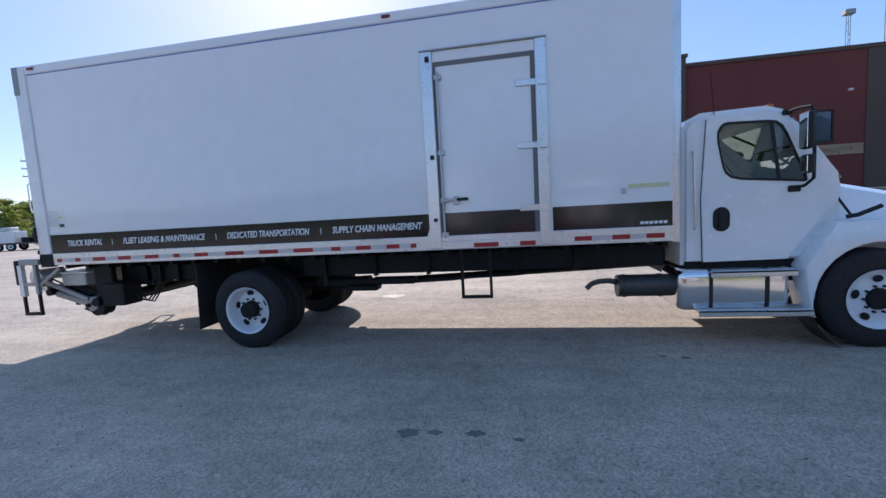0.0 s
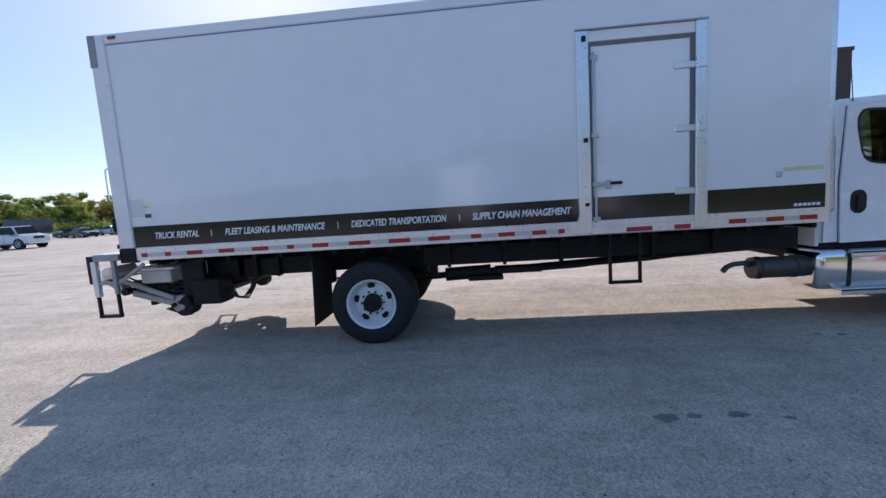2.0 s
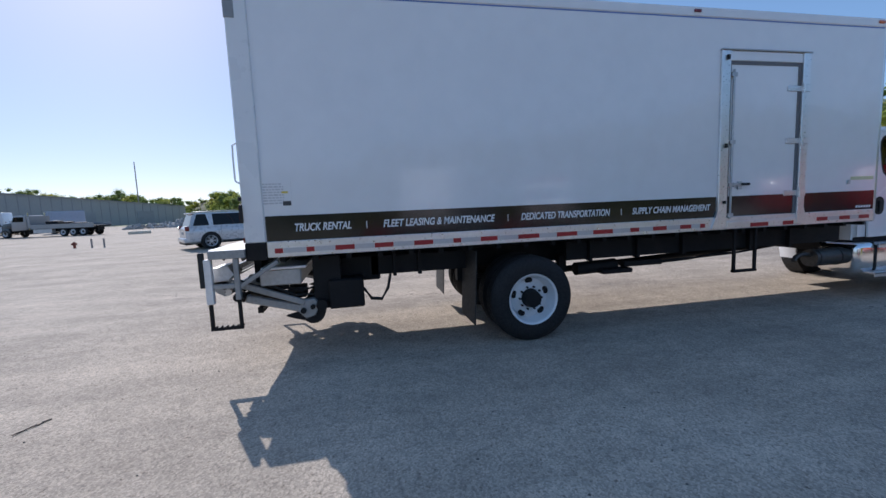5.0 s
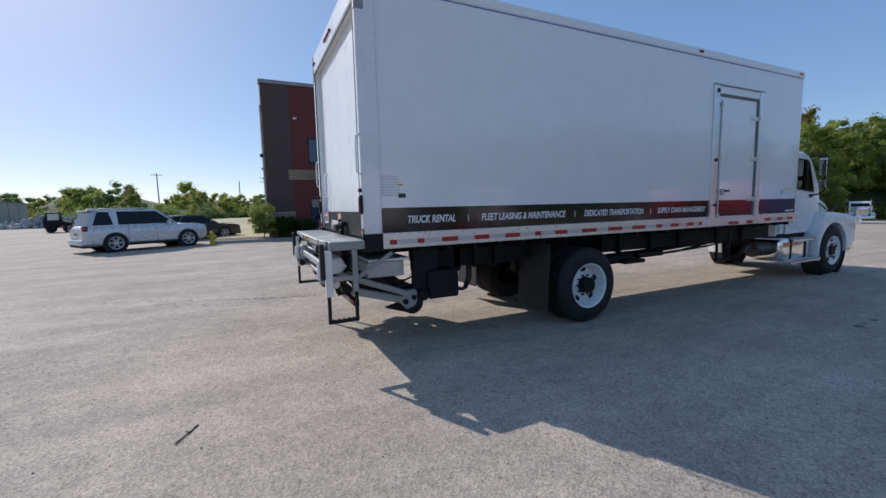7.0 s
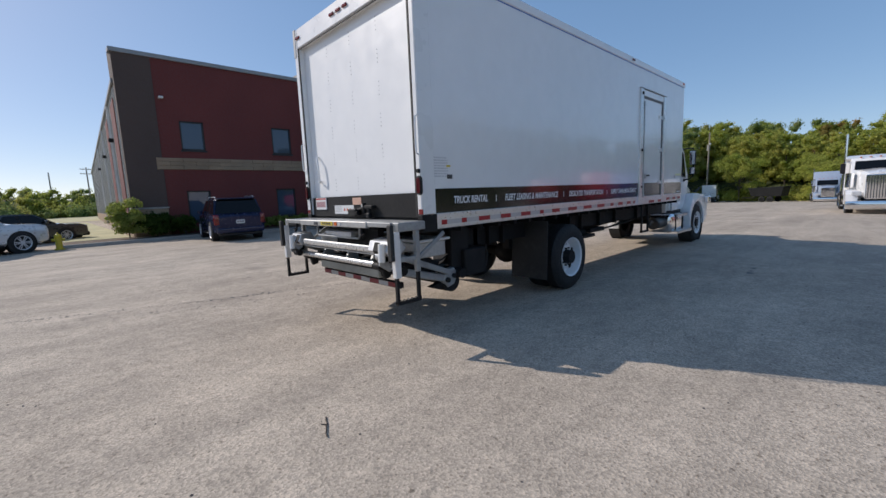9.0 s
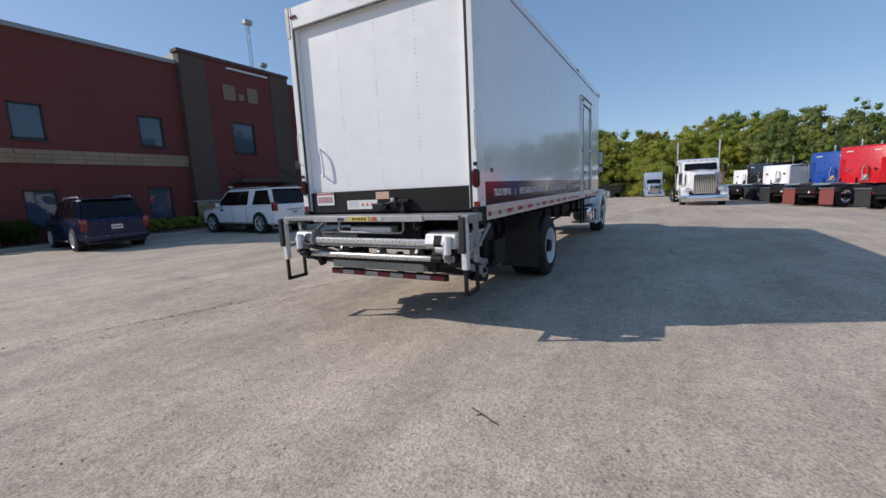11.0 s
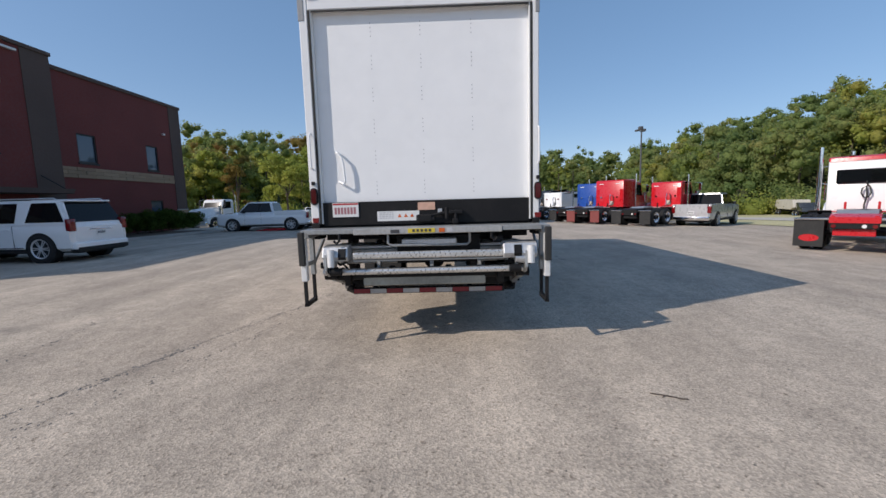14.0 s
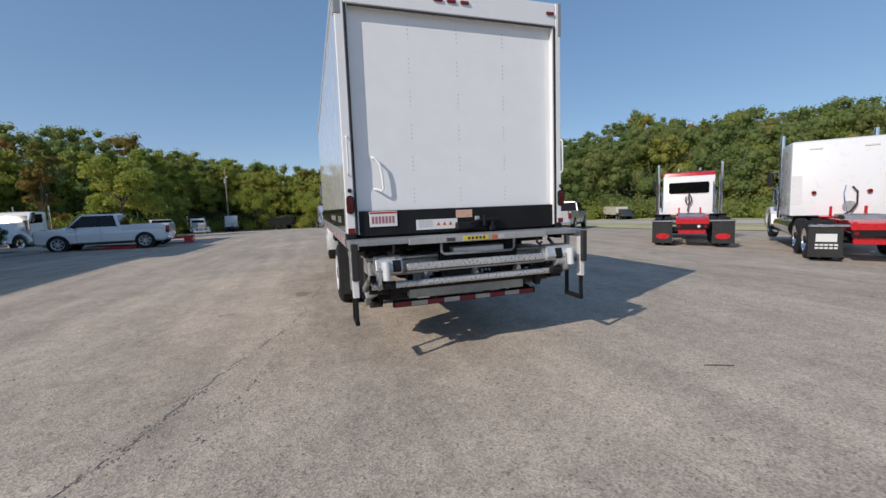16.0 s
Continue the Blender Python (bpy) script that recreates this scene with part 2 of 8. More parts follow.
METALWALL = mat("light_metal_siding", (0.37, 0.37, 0.35), 0.5, 0.1, vary=0.06, scale=2, stain=0.1)
COPING = mat("grey_coping", (0.30, 0.30, 0.30), 0.5, 0.3, vary=0.1)
WINFRAME = mat("black_window_frame", (0.015, 0.015, 0.016), 0.5)
CONCRETE = mat("kerb_concrete", (0.36, 0.34, 0.31), 0.9, vary=0.15, scale=6, bump=0.2, stain=0.3, stain_color=(0.15, 0.14, 0.12))
SOIL = mat("bark_mulch", (0.10, 0.065, 0.04), 0.95, vary=0.3, scale=20, bump=0.5)
GRASSGROUND = mat("mown_grass", (0.47, 0.43, 0.24), 0.95, vary=0.3, scale=3, bump=0.4, stain=0.5, stain_color=(0.44, 0.37, 0.21))
# dark base colour holds the shade deep inside the wood
WOODFLOOR = mat("shaded_wood_floor", (0.055, 0.070, 0.022), 0.95, vary=0.4, scale=2)
BARK = mat("bark", (0.10, 0.08, 0.06), 0.95, vary=0.3, scale=8, bump=0.5)
POLEWOOD = mat("weathered_pole_wood", (0.34, 0.29, 0.24), 0.9, vary=0.2, scale=8, stretch=(4, 4, 0.3))
LEAF = leaf_mat("mixed_wood_leaves", (0.172, 0.244, 0.087), (0.254, 0.316, 0.109), (0.364, 0.355, 0.132))
LEAFLIGHT = leaf_mat("light_green_leaves", (0.217, 0.279, 0.069), (0.315, 0.358, 0.086), (0.426, 0.391, 0.106))
LEAFAUTUMN = leaf_mat("turning_leaves", (0.22, 0.21, 0.06), (0.34, 0.25, 0.075), (0.42, 0.25, 0.085))
# yellow-green leaves, colour raised to stand in for sunlight on the crowns
LEAFBRIGHT = leaf_mat("yellow_green_sunlit_leaves", (0.284, 0.344, 0.072), (0.396, 0.427, 0.097), (0.488, 0.451, 0.121))
SHRUB = leaf_mat("shrub_leaves", (0.035, 0.070, 0.014), (0.07, 0.115, 0.02), (0.13, 0.16, 0.03))
TAR = mat("crack_sealant", (0.20, 0.18, 0.158), 0.7, vary=0.3, scale=20)
STICK = mat("twig_bark", (0.075, 0.06, 0.05), 0.9, vary=0.3, scale=40)


# ---- building helpers ----
def bm_box(bm, x0, x1, y0, y1, z0, z1, bevel=0.0, seg=1, m=None):
    r = bmesh.ops.create_cube(bm, size=1, matrix=Matrix.LocRotScale(((x0 + x1) / 2, (y0 + y1) / 2, (z0 + z1) / 2), None, (abs(x1 - x0), abs(y1 - y0), abs(z1 - z0))))
    vs = r["verts"]
    if bevel:
        es = list({e for v in vs for e in v.link_edges})
        out = bmesh.ops.bevel(bm, geom=es, offset=bevel, segments=seg, affect="EDGES", profile=0.5)
        vs = list({v for f in out["faces"] for v in f.verts} | {v for v in vs if v.is_valid})
    if m is not None:
        bmesh.ops.transform(bm, matrix=m, verts=vs)
    return bm


def bm_cyl(bm, a, b, r, r2=None, seg=16, caps=True):
    a, b = Vector(a), Vector(b)
    d = b - a
    mtx = Matrix.Translation((a + b) / 2) @ d.to_track_quat("Z", "Y").to_matrix().to_4x4()
    bmesh.ops.create_cone(bm, cap_ends=caps, segments=seg, radius1=r, radius2=r if r2 is None else r2, depth=d.length, matrix=mtx)
    return bm


def bm_pipe(bm, pts, r, seg=8):
    """A round bar along a bent line."""
    pts = [Vector(p) for p in pts]
    rings = []
    for i, p in enumerate(pts):
        d = (pts[min(i + 1, len(pts) - 1)] - pts[max(i - 1, 0)]).normalized()
        q = d.to_track_quat("Z", "Y")
        rings.append([bm.verts.new(p + q @ Vector((r * math.cos(2 * math.pi * k / seg), r * math.sin(2 * math.pi * k / seg), 0))) for k in range(seg)])
    for a, b in zip(rings, rings[1:]):
        best = min(range(seg), key=lambda s: sum((a[k].co - b[(k + s) % seg].co).length for k in range(seg)))
        for k in range(seg):
            bm.faces.new((a[k], a[(k + 1) % seg], b[(k + 1 + best) % seg], b[(k + best) % seg]))
    bm.faces.new(rings[0][::-1]), bm.faces.new(rings[-1])
    return bm


def bm_prism(bm, poly, axis, lo, hi, bevel=0.0, seg=2):
    """A polygon in the plane across an axis ('y': points are x, z; 'x': y, z; 'z': x, y), made thick from lo to hi."""
    def put(p, v):
        return {"x": (v, p[0], p[1]), "y": (p[0], v, p[1]), "z": (p[0], p[1], v)}[axis]
    a = [bm.verts.new(put(p, lo)) for p in poly]
    b = [bm.verts.new(put(p, hi)) for p in poly]
    k = len(poly)
    fs = [bm.faces.new(a), bm.faces.new(b)] + [bm.faces.new((a[i], a[(i + 1) % k], b[(i + 1) % k], b[i])) for i in range(k)]
    bmesh.ops.recalc_face_normals(bm, faces=fs)
    if bevel:
        es = list({e for f in fs[:2] for e in f.edges})
        bmesh.ops.bevel(bm, geom=es, offset=bevel, segments=seg, affect="EDGES", profile=0.5)
    return bm


def bm_quad(bm, *pts):
    bm.faces.new([bm.verts.new(p) for p in pts])
    return bm


def nb():
    return bmesh.new()


def finish(name, bm, material, smooth=False, angle=35):
    me = bpy.data.meshes.new(name)
    bmesh.ops.recalc_face_normals(bm, faces=bm.faces[:])
    if smooth:
        for f in bm.faces:
            f.smooth = True
        for e in bm.edges:
            if len(e.link_faces) == 2 and e.calc_face_angle(0) > radians(angle):
                e.smooth = False
    bm.to_mesh(me)
    bm.free()
    me.materials.append(material)
    return me


def part(name, bm, material, parent, label="", smooth=False, angle=35):
    ob = new(name, finish(name, bm, material, smooth, angle))
    ob.parent = parent
    if label:
        ob["label"] = label
    return ob


def single(name, bm, material, label="", category="", kind="", group="", smooth=False, at=None, angle=35):
    ob = new(name, finish(name, bm, material, smooth, angle))
    if at is not None:
        ob.matrix_world = at
    return tagged(ob, label, category, group, kind)


def thing(name, m, label="", category="", group="", kind=""):
    e = new(name)
    e.empty_display_size = 0.3
    e.matrix_world = m
    return tagged(e, label, category, group, kind)


def text_part(name, body, height, width, m, material, parent, label="", shear=0.0, bold=0.0):
    """Lettering in the built-in font, scaled to a width and height; its plane is the local xy plane of m."""
    cu = bpy.data.curves.new(name, "FONT")
    cu.body, cu.shear, cu.offset, cu.extrude = body, shear, bold, 0.0
    tmp = bpy.data.objects.new("tmp", cu)
    scene.collection.objects.link(tmp)
    dg = bpy.context.evaluated_depsgraph_get()
    me = bpy.data.meshes.new_from_object(tmp.evaluated_get(dg))
    bpy.data.objects.remove(tmp)
    bpy.data.curves.remove(cu)
    co = np.array([v.co[:] for v in me.vertices])
    lo, hi = co.min(0), co.max(0)
    for v in me.vertices:
        v.co = m @ Vector(((v.co.x - lo[0]) / (hi[0] - lo[0]) * width, (v.co.y - lo[1]) / (hi[1] - lo[1]) * height, 0))
    me.materials.clear()
    me.materials.append(material)
    ob = new(name, me)
    ob.parent = parent
    if label:
        ob["label"] = label
    return ob


def bars(name, m, width, height, rows, material, parent, seed=1):
    """Print that cannot be read: short plain bars in rows, in the local xy plane of m."""
    rnd = random.Random(seed)
    bm = nb()
    for r in range(rows):
        x, y0 = 0.0, height * (1 - (r + 0.85) / rows)
        while x < width * 0.95:
            w = min(width * rnd.uniform(0.08, 0.25), width - x)
            bm_quad(bm, m @ Vector((x, y0, 0)), m @ Vector((x + w, y0, 0)), m @ Vector((x + w, y0 + height / rows * 0.55, 0)), m @ Vector((x, y0 + height / rows * 0.55, 0)))
            x += w + width * 0.04
    return part(name, bm, material, parent)


def wheel(parent, at, r, w, rim_r, side, rim_mat, holes=5, lug=10, hub=True, name="wheel", deep=0.09, hub_mat=None, spokes=0):
    """A wheel as a part: its tyre, rim and hub lie under it. side: -1 shows its face to -y, 1 to +y. Local axis is y."""
    x, y, z = at
    bm = nb()
    prof = [(rim_r, -w / 2 + 0.01), (rim_r + 0.02, -w / 2), (r - 0.09, -w / 2 - 0.008), (r - 0.03, -w / 2 + 0.015), (r, -w / 2 + 0.05)]
    for k in range(1, 6):
        c = -w / 2 + 0.05 + (w - 0.1) * k / 6
        prof += [(r, c - 0.008), (r - 0.012, c - 0.006), (r - 0.012, c + 0.006), (r, c + 0.008)]
    prof += [(r, w / 2 - 0.05), (r - 0.03, w / 2 - 0.015), (r - 0.09, w / 2 + 0.008), (rim_r + 0.02, w / 2), (rim_r, w / 2 - 0.01)]
    seg = 40
    rings = [[bm.verts.new((x + pr * math.cos(2 * math.pi * k / seg), y + py, z + pr * math.sin(2 * math.pi * k / seg))) for k in range(seg)] for pr, py in prof]
    for a, b in zip(rings, rings[1:]):
        for k in range(seg):
            bm.faces.new((a[k], a[(k + 1) % seg], b[(k + 1) % seg], b[k]))
    ty = part(name, bm, TYRE, parent, smooth=True)
    bm = nb()
    f = y + side * (w / 2)
    rp = [(rim_r + 0.012, 0.005), (rim_r + 0.012, 0.015), (rim_r - 0.012, 0.0), (rim_r - 0.03, -deep * 0.6), (rim_r * 0.80, -deep), (rim_r * 0.62, -deep * 0.8), (rim_r * 0.45, -deep * 0.7)]
    rings = [[bm.verts.new((x + pr * math.cos(2 * math.pi * k / 40), f + side * py, z + pr * math.sin(2 * math.pi * k / 40))) for k in range(40)] for pr, py in rp]
    for a, b in zip(rings, rings[1:]):
        for k in range(40):
            bm.faces.new((a[k], a[(k + 1) % 40], b[(k + 1) % 40], b[k]))
    bm.faces.new(rings[-1])
    rim = part("rim", bm, rim_mat, ty, smooth=True)
    if spokes:
        fd = f - side * deep * 0.55
        part("barrel", bm_cyl(nb(), (x, fd - side * 0.02, z), (x, fd, z), rim_r * 0.93, seg=32), BLACK, ty)
        for k in range(spokes):
            a = 2 * math.pi * k / spokes
            ca, sa = math.cos(a), math.sin(a)
            for off in (-0.035, 0.035):
                bm = nb()
                q = [(x + u * ca - v * sa, z + u * sa + v * ca) for u, v in ((rim_r * 0.15, off * 0.4 - 0.014), (rim_r * 0.95, off - 0.014), (rim_r * 0.95, off + 0.014), (rim_r * 0.15, off * 0.4 + 0.014))]
                bm_prism(bm, q, "y", min(fd, fd + side * 0.022), max(fd, fd + side * 0.022))
                part("spoke", bm, rim_mat, ty)
        part("hub", bm_cyl(nb(), (x, fd, z), (x, fd + side * 0.03, z), rim_r * 0.2, seg=16), rim_mat, ty)
        return ty
    if holes:
        for k in range(holes):
            bm = nb()
            a = 2 * math.pi * (k + 0.3) / holes
            c = Vector((x + rim_r * 0.72 * math.cos(a), f - side * deep * 0.9, z + rim_r * 0.72 * math.sin(a)))
            o = [c + Vector((rim_r * (0.13 * math.cos(b) * math.cos(a) - 0.17 * math.sin(b) * math.sin(a)), side * 0.012, rim_r * (0.13 * math.cos(b) * math.sin(a) + 0.17 * math.sin(b) * math.cos(a)))) for b in [2 * math.pi * i / 10 for i in range(10)]]
            bm.faces.new([bm.verts.new(p) for p in o])
            part("vent_hole", bm, BLACK, ty)
    if hub:
        bm = nb()
        bm_cyl(bm, (x, f - side * deep * 0.8, z), (x, f + side * 0.01, z), rim_r * 0.40, rim_r * 0.34, 20)
        for k in range(lug):
            a = 2 * math.pi * k / lug
            p = (x + rim_r * 0.47 * math.cos(a), f - side * deep * 0.7, z + rim_r * 0.47 * math.sin(a))
            bm_cyl(bm, p, (p[0], p[1] + side * 0.03, p[2]), rim_r * 0.045, seg=6)
        part("hub", bm, hub_mat or BLACK, ty, smooth=True)
    return ty


# ---- ground ----
def ground_height(x, y):
    h = -0.03 * max(0.0, -y) if y > -16 else -0.48
    if x > 6:
        f = max(min(max((22.0 - y) / 6.0, 0.0), 1.0), min(max((x - 21.0) / 6.0, 0.0), 1.0))
        h -= f * (0.013 * min(x - 6.0, 18.0) + 0.025 * min(max(x - 24.0, 0.0), 31.0) + 0.04 * min(max(x - 55.0, 0.0), 30.0))
    if 4.0 < y < 14.0 and -12 < x < 14:
        h -= 0.028 * min(1.0, (y - 4.0) / 0.6, (14.0 - y) / 4.0, (x + 12) / 4.0, (14 - x) / 6.0)
    s = -0.64 * x + 0.77 * y
    if s > 70:
        h += 0.006 * (s - 70)
    return h


def make_ground():
    xs = [-900, -500, -300, -200, -140, -100, -75, -55, -42, -32, -25, -19, -15, -12, -9.5, -8, -6, -3, 0, 3, 6, 8, 11, 14, 16, 20, 25, 31, 38, 48, 60, 80, 110, 150, 220, 350, 600, 900]
    ys = [-900, -500, -300, -180, -120, -80, -55, -40, -30, -24, -20, -16, -13, -10, -7, -4, -1, 2, 4.0, 4.6, 7, 10, 12, 14, 17, 20, 24, 29, 36, 45, 58, 75, 100, 140, 220, 350, 600, 900]
    bm = nb()
    grid = [[bm.verts.new((x, y, ground_height(x, y))) for x in xs] for y in ys]
    for a, b in zip(grid, grid[1:]):
        for i in range(len(xs) - 1):
            bm.faces.new((a[i], a[i + 1], b[i + 1], b[i]))
    return single("ground", bm, ASPHALT, "worn grey asphalt yard with fine gravel texture", "ground", "structure", smooth=True)


make_ground()

# ---- the box truck ----
BASE = Vector((-2.2, 5.77, 0.0))
YN, YF = 4.455, 6.975          # near and far side of the box
XR, XF = -6.345, 1.965         # rear and front of the box
ZB, ZT = 1.18, 3.86          # bottom rail and roof
truck = thing("box_truck", Matrix.Translation(BASE), "white single-axle box truck with black stripe, parked on asphalt", "truck")


def tp(name, bm, material, parent=None, label="", smooth=False, angle=35):
    bmesh.ops.translate(bm, vec=-BASE, verts=bm.verts)
    return part(name, bm, material, parent or truck, label, smooth, angle)


def bx(*a, bevel=0.0, seg=1):
    return bm_box(nb(), *a, bevel=bevel, seg=seg)


# box: walls, roof, floor
DX0, DX1, DZ0, DZ1 = -0.608, 0.50, 1.285, 3.27   # side door opening
bm = nb()
bm_box(bm, XR + 0.2, DX0, YN, YN + 0.05, ZB + 0.16, ZT - 0.09)
bm_box(bm, DX1, XF - 0.11, YN, YN + 0.05, ZB + 0.16, ZT - 0.09)
bm_box(bm, DX0, DX1, YN, YN + 0.05, DZ1, ZT - 0.09)
side_near = tp("side_wall", bm, PANEL, label="smooth white panel side wall")
side_far = tp("side_wall", bx(XR + 0.2, XF - 0.11, YF - 0.05, YF, ZB + 0.16, ZT - 0.09), PANEL, label="smooth white panel side wall")
tp("roof", bx(XR + 0.02, XF - 0.02, YN + 0.01, YF - 0.01, ZT - 0.03, ZT + 0.01, bevel=0.01), PANEL)
tp("floor", bx(XR + 0.05, XF - 0.05, YN + 0.02, YF - 0.02, ZB + 0.02, ZB + 0.12), BLACK)
bm = nb()
bm_prism(bm, [(XF - 0.11, YN), (XF - 0.05, YN + 0.012), (XF - 0.012, YN + 0.05), (XF, YN + 0.11), (XF, YF - 0.11), (XF - 0.012, YF - 0.05), (XF - 0.05, YF - 0.012), (XF - 0.11, YF), (XF - 0.11, YF - 0.05), (XF - 0.06, YF - 0.12), (XF - 0.06, YN + 0.12), (XF - 0.11, YN + 0.05)], "z", ZB - 0.01, ZT + 0.005)
tp("nose", bm, ALU, label="rounded bare aluminium corner and front wall", smooth=True, angle=40)
for y0, y1 in ((YN - 0.012, YN + 0.04), (YF - 0.04, YF + 0.012)):
    tp("top_rail", bx(XR + 0.02, XF - 0.05, y0, y1, ZT - 0.095, ZT + 0.012, bevel=0.008), PANEL, label="white extruded roof rail")
    tp("bottom_rail", bx(XR + 0.2, XF - 0.11, y0 + (0.0 if y0 < 5 else 0), y1, ZB, ZB + 0.165, bevel=0.006), ALU, label="aluminium bottom rail")
tp("edge_film", bx(XR + 0.2, XF - 0.12, YN - 0.004, YN, ZT - 0.112, ZT - 0.1), BLUELINE, label="thin blue film line below the roof")
# vertical panel joints and rivets
bm = nb()
for k in range(1, 7):
    x = XR + 0.2 + k * 1.22
    if DX0 - 0.2 < x < DX1 + 0.2:
        continue
    for j in range(22):
        z = ZB + 0.5 + j * 0.098
        bm_box(bm, x - 0.003, x + 0.003, YN - 0.002, YN + 0.001, z, z + 0.006)
tagged(tp("rivets", bm, PANEL), kind="stuff")
# black stripe and lettering
SZ0, SZ1 = 1.345, 1.603
for x0, x1 in ((XR + 0.205, DX0 - 0.14), (DX1 + 0.14, XF - 0.115)):
    tp("stripe", bx(x0, x1, YN - 0.003, YN + 0.001, SZ0, SZ1), GLOSSBLACK, label="glossy black vinyl stripe")
tp("stripe", bx(XR + 0.205, XF - 0.115, YF - 0.001, YF + 0.003, SZ0, SZ1), GLOSSBLACK, label="glossy black vinyl stripe")


def side_text(body, x0, x1, z0, h, bold=0.026):
    m = Matrix.Translation(Vector((x0, YN - 0.0045, z0)) - BASE) @ pose(0, 0, 0, 90)
    return text_part("lettering", body, h, x1 - x0, m, LETTER, truck, "white slanted capital letters", 0.22, bold)


side_text("TRUCK RENTAL", -5.86, -5.29, 1.436, 0.082)
side_text("FLEET LEASING & MAINTENANCE", -4.955, -3.70, 1.434, 0.082)
side_text("DEDICATED TRANSPORTATION", -3.385, -2.25, 1.434, 0.082)
side_text("SUPPLY CHAIN MANAGEMENT", -1.95, -0.83, 1.434, 0.082)
for x in (-5.13, -3.545, -2.10):
    tp("lettering", bx(x - 0.004, x + 0.004, YN - 0.0048, YN - 0.003, 1.43, 1.51), LETTER)
bm = nb()
for k in range(6):
    bm_quad(bm, (1.53 + k * 0.046, YN - 0.0048, 1.372), (1.565 + k * 0.046, YN - 0.0048, 1.372), (1.572 + k * 0.046, YN - 0.0048, 1.402), (1.537 + k * 0.046, YN - 0.0048, 1.402))
tp("maker_mark", bm, LETTER, label="small white maker's mark")
# far side lettering as it shows at the rear view
far_m = Matrix.Translation(Vector((-4.0, YF + 0.0045, 1.435)) - BASE) @ pose(0, 0, 0, 90, 0, 180)
text_part("lettering", "TRUCK RENTAL", 0.078, 0.57, Matrix.Translation(Vector((-0.9, 0, 0))) @ far_m, LETTER, truck, "", 0.22, 0.012)
text_part("lettering", "FLEET LEASING & MAINTENANCE", 0.078, 1.26, Matrix.Translation(Vector((0.9, 0, 0))) @ far_m, LETTER, truck, "", 0.22, 0.012)

# red and silver reflective tape
TAPE = [(-6.03, .08), (-5.72, .08), (-5.37, .2), (-4.96, .2), (-4.53, .21), (-4.15, .09), (-3.78, .2), (-3.3, .26), (-2.82, .26), (-2.35, .26), (-1.92, .12), (-1.57, .19), (-1.2, .16), (-0.95, .07), (0.95, .18), (1.34, .18), (1.68, .18)]
for y0, y1 in ((YN - 0.0155, YN - 0.012), (YF + 0.012, YF + 0.0155)):
    for i, (x, w) in enumerate(TAPE):
        tp("red_tape", bx(x - w / 2, x + w / 2, y0, y1, 1.222, 1.272), REDTAPE, label="red reflective tape")
        if i + 1 < len(TAPE) and not x < 0 < TAPE[i + 1][0]:
            a, b = x + w / 2 + 0.004, TAPE[i + 1][0] - TAPE[i + 1][1] / 2 - 0.004
            tp("silver_tape", bx(a, min(b, a + 0.3), y0 + 0.001, y1 - 0.0005, 1.222, 1.272), SILVERTAPE, label="silver reflective tape")
for x, w in ((-0.10, .28), (0.36, .17)):
    tp("red_tape", bx(x - w / 2, x + w / 2, YN - 0.034, YN - 0.03, 1.2, 1.25), REDTAPE)

# side door in its aluminium surround
def jamb(x0, x1, foot, label):
    """One upright of the door surround with its gusset at the foot."""
    bm = bx(x0, x1, YN - 0.03, YN + 0.06, ZB + 0.02, DZ1 + 0.118, bevel=0.008)
    bm_prism(bm, foot, "y", YN - 0.028, YN)
    return tp("door_jamb", bm, ALU, label=label)


surround = jamb(DX0 - 0.135, DX0, [(DX0 - 0.22, ZB + 0.02), (DX0 - 0.13, ZB + 0.02), (DX0 - 0.13, ZB + 0.26)], "bright aluminium door jamb")
jamb(DX1, DX1 + 0.115, [(DX1 + 0.185, ZB + 0.02), (DX1 + 0.10, ZB + 0.02), (DX1 + 0.10, ZB + 0.26)], "bright aluminium door jamb")
tp("door_sill", bx(DX0, DX1, YN - 0.03, YN + 0.06, ZB + 0.005, DZ0, bevel=0.008), ALU, label="bright aluminium door sill")
bm = nb()
for x in (DX0 - 0.06, DX1 + 0.05):
    for j in range(16):
        bm_cyl(bm, (x, YN - 0.029, 1.35 + j * 0.125), (x, YN - 0.034, 1.35 + j * 0.125), 0.006, seg=6)
bmesh.ops.translate(bm, vec=-BASE, verts=bm.verts)
tagged(part("rivets", bm, GALV, surround), kind="stuff")
tp("door_header", bx(DX0, DX1, YN - 0.014, YN + 0.05, DZ1, DZ1 + 0.115, bevel=0.006), PANEL)
tp("drip_rail", bx(DX0 - 0.14, DX1 + 0.125, YN - 0.042, YN, DZ1 + 0.1185, DZ1 + 0.134, bevel=0.004), GALV)
side_door = tp("side_door", bx(DX0 + 0.025, DX1 - 0.02, YN + 0.002, YN + 0.045, DZ0 + 0.02, DZ1 - 0.02, bevel=0.006), PANEL, label="white hinged side door")
SEALGREY = mat("grey_door_seal", (0.16, 0.16, 0.165), 0.7)
for a in ((DX0, DX0 + 0.028, DZ0, DZ1), (DX1 - 0.05, DX1, DZ0, DZ1), (DX0 + 0.028, DX1 - 0.05, DZ1 - 0.045, DZ1), (DX0 + 0.028, DX1 - 0.05, DZ0, DZ0 + 0.022)):
    bm = bx(a[0], a[1], YN - 0.006, YN + 0.03, a[2], a[3])
    bmesh.ops.translate(bm, vec=-BASE, verts=bm.verts)
    part("seal_strip", bm, SEALGREY, side_door, "grey rubber seal strip")
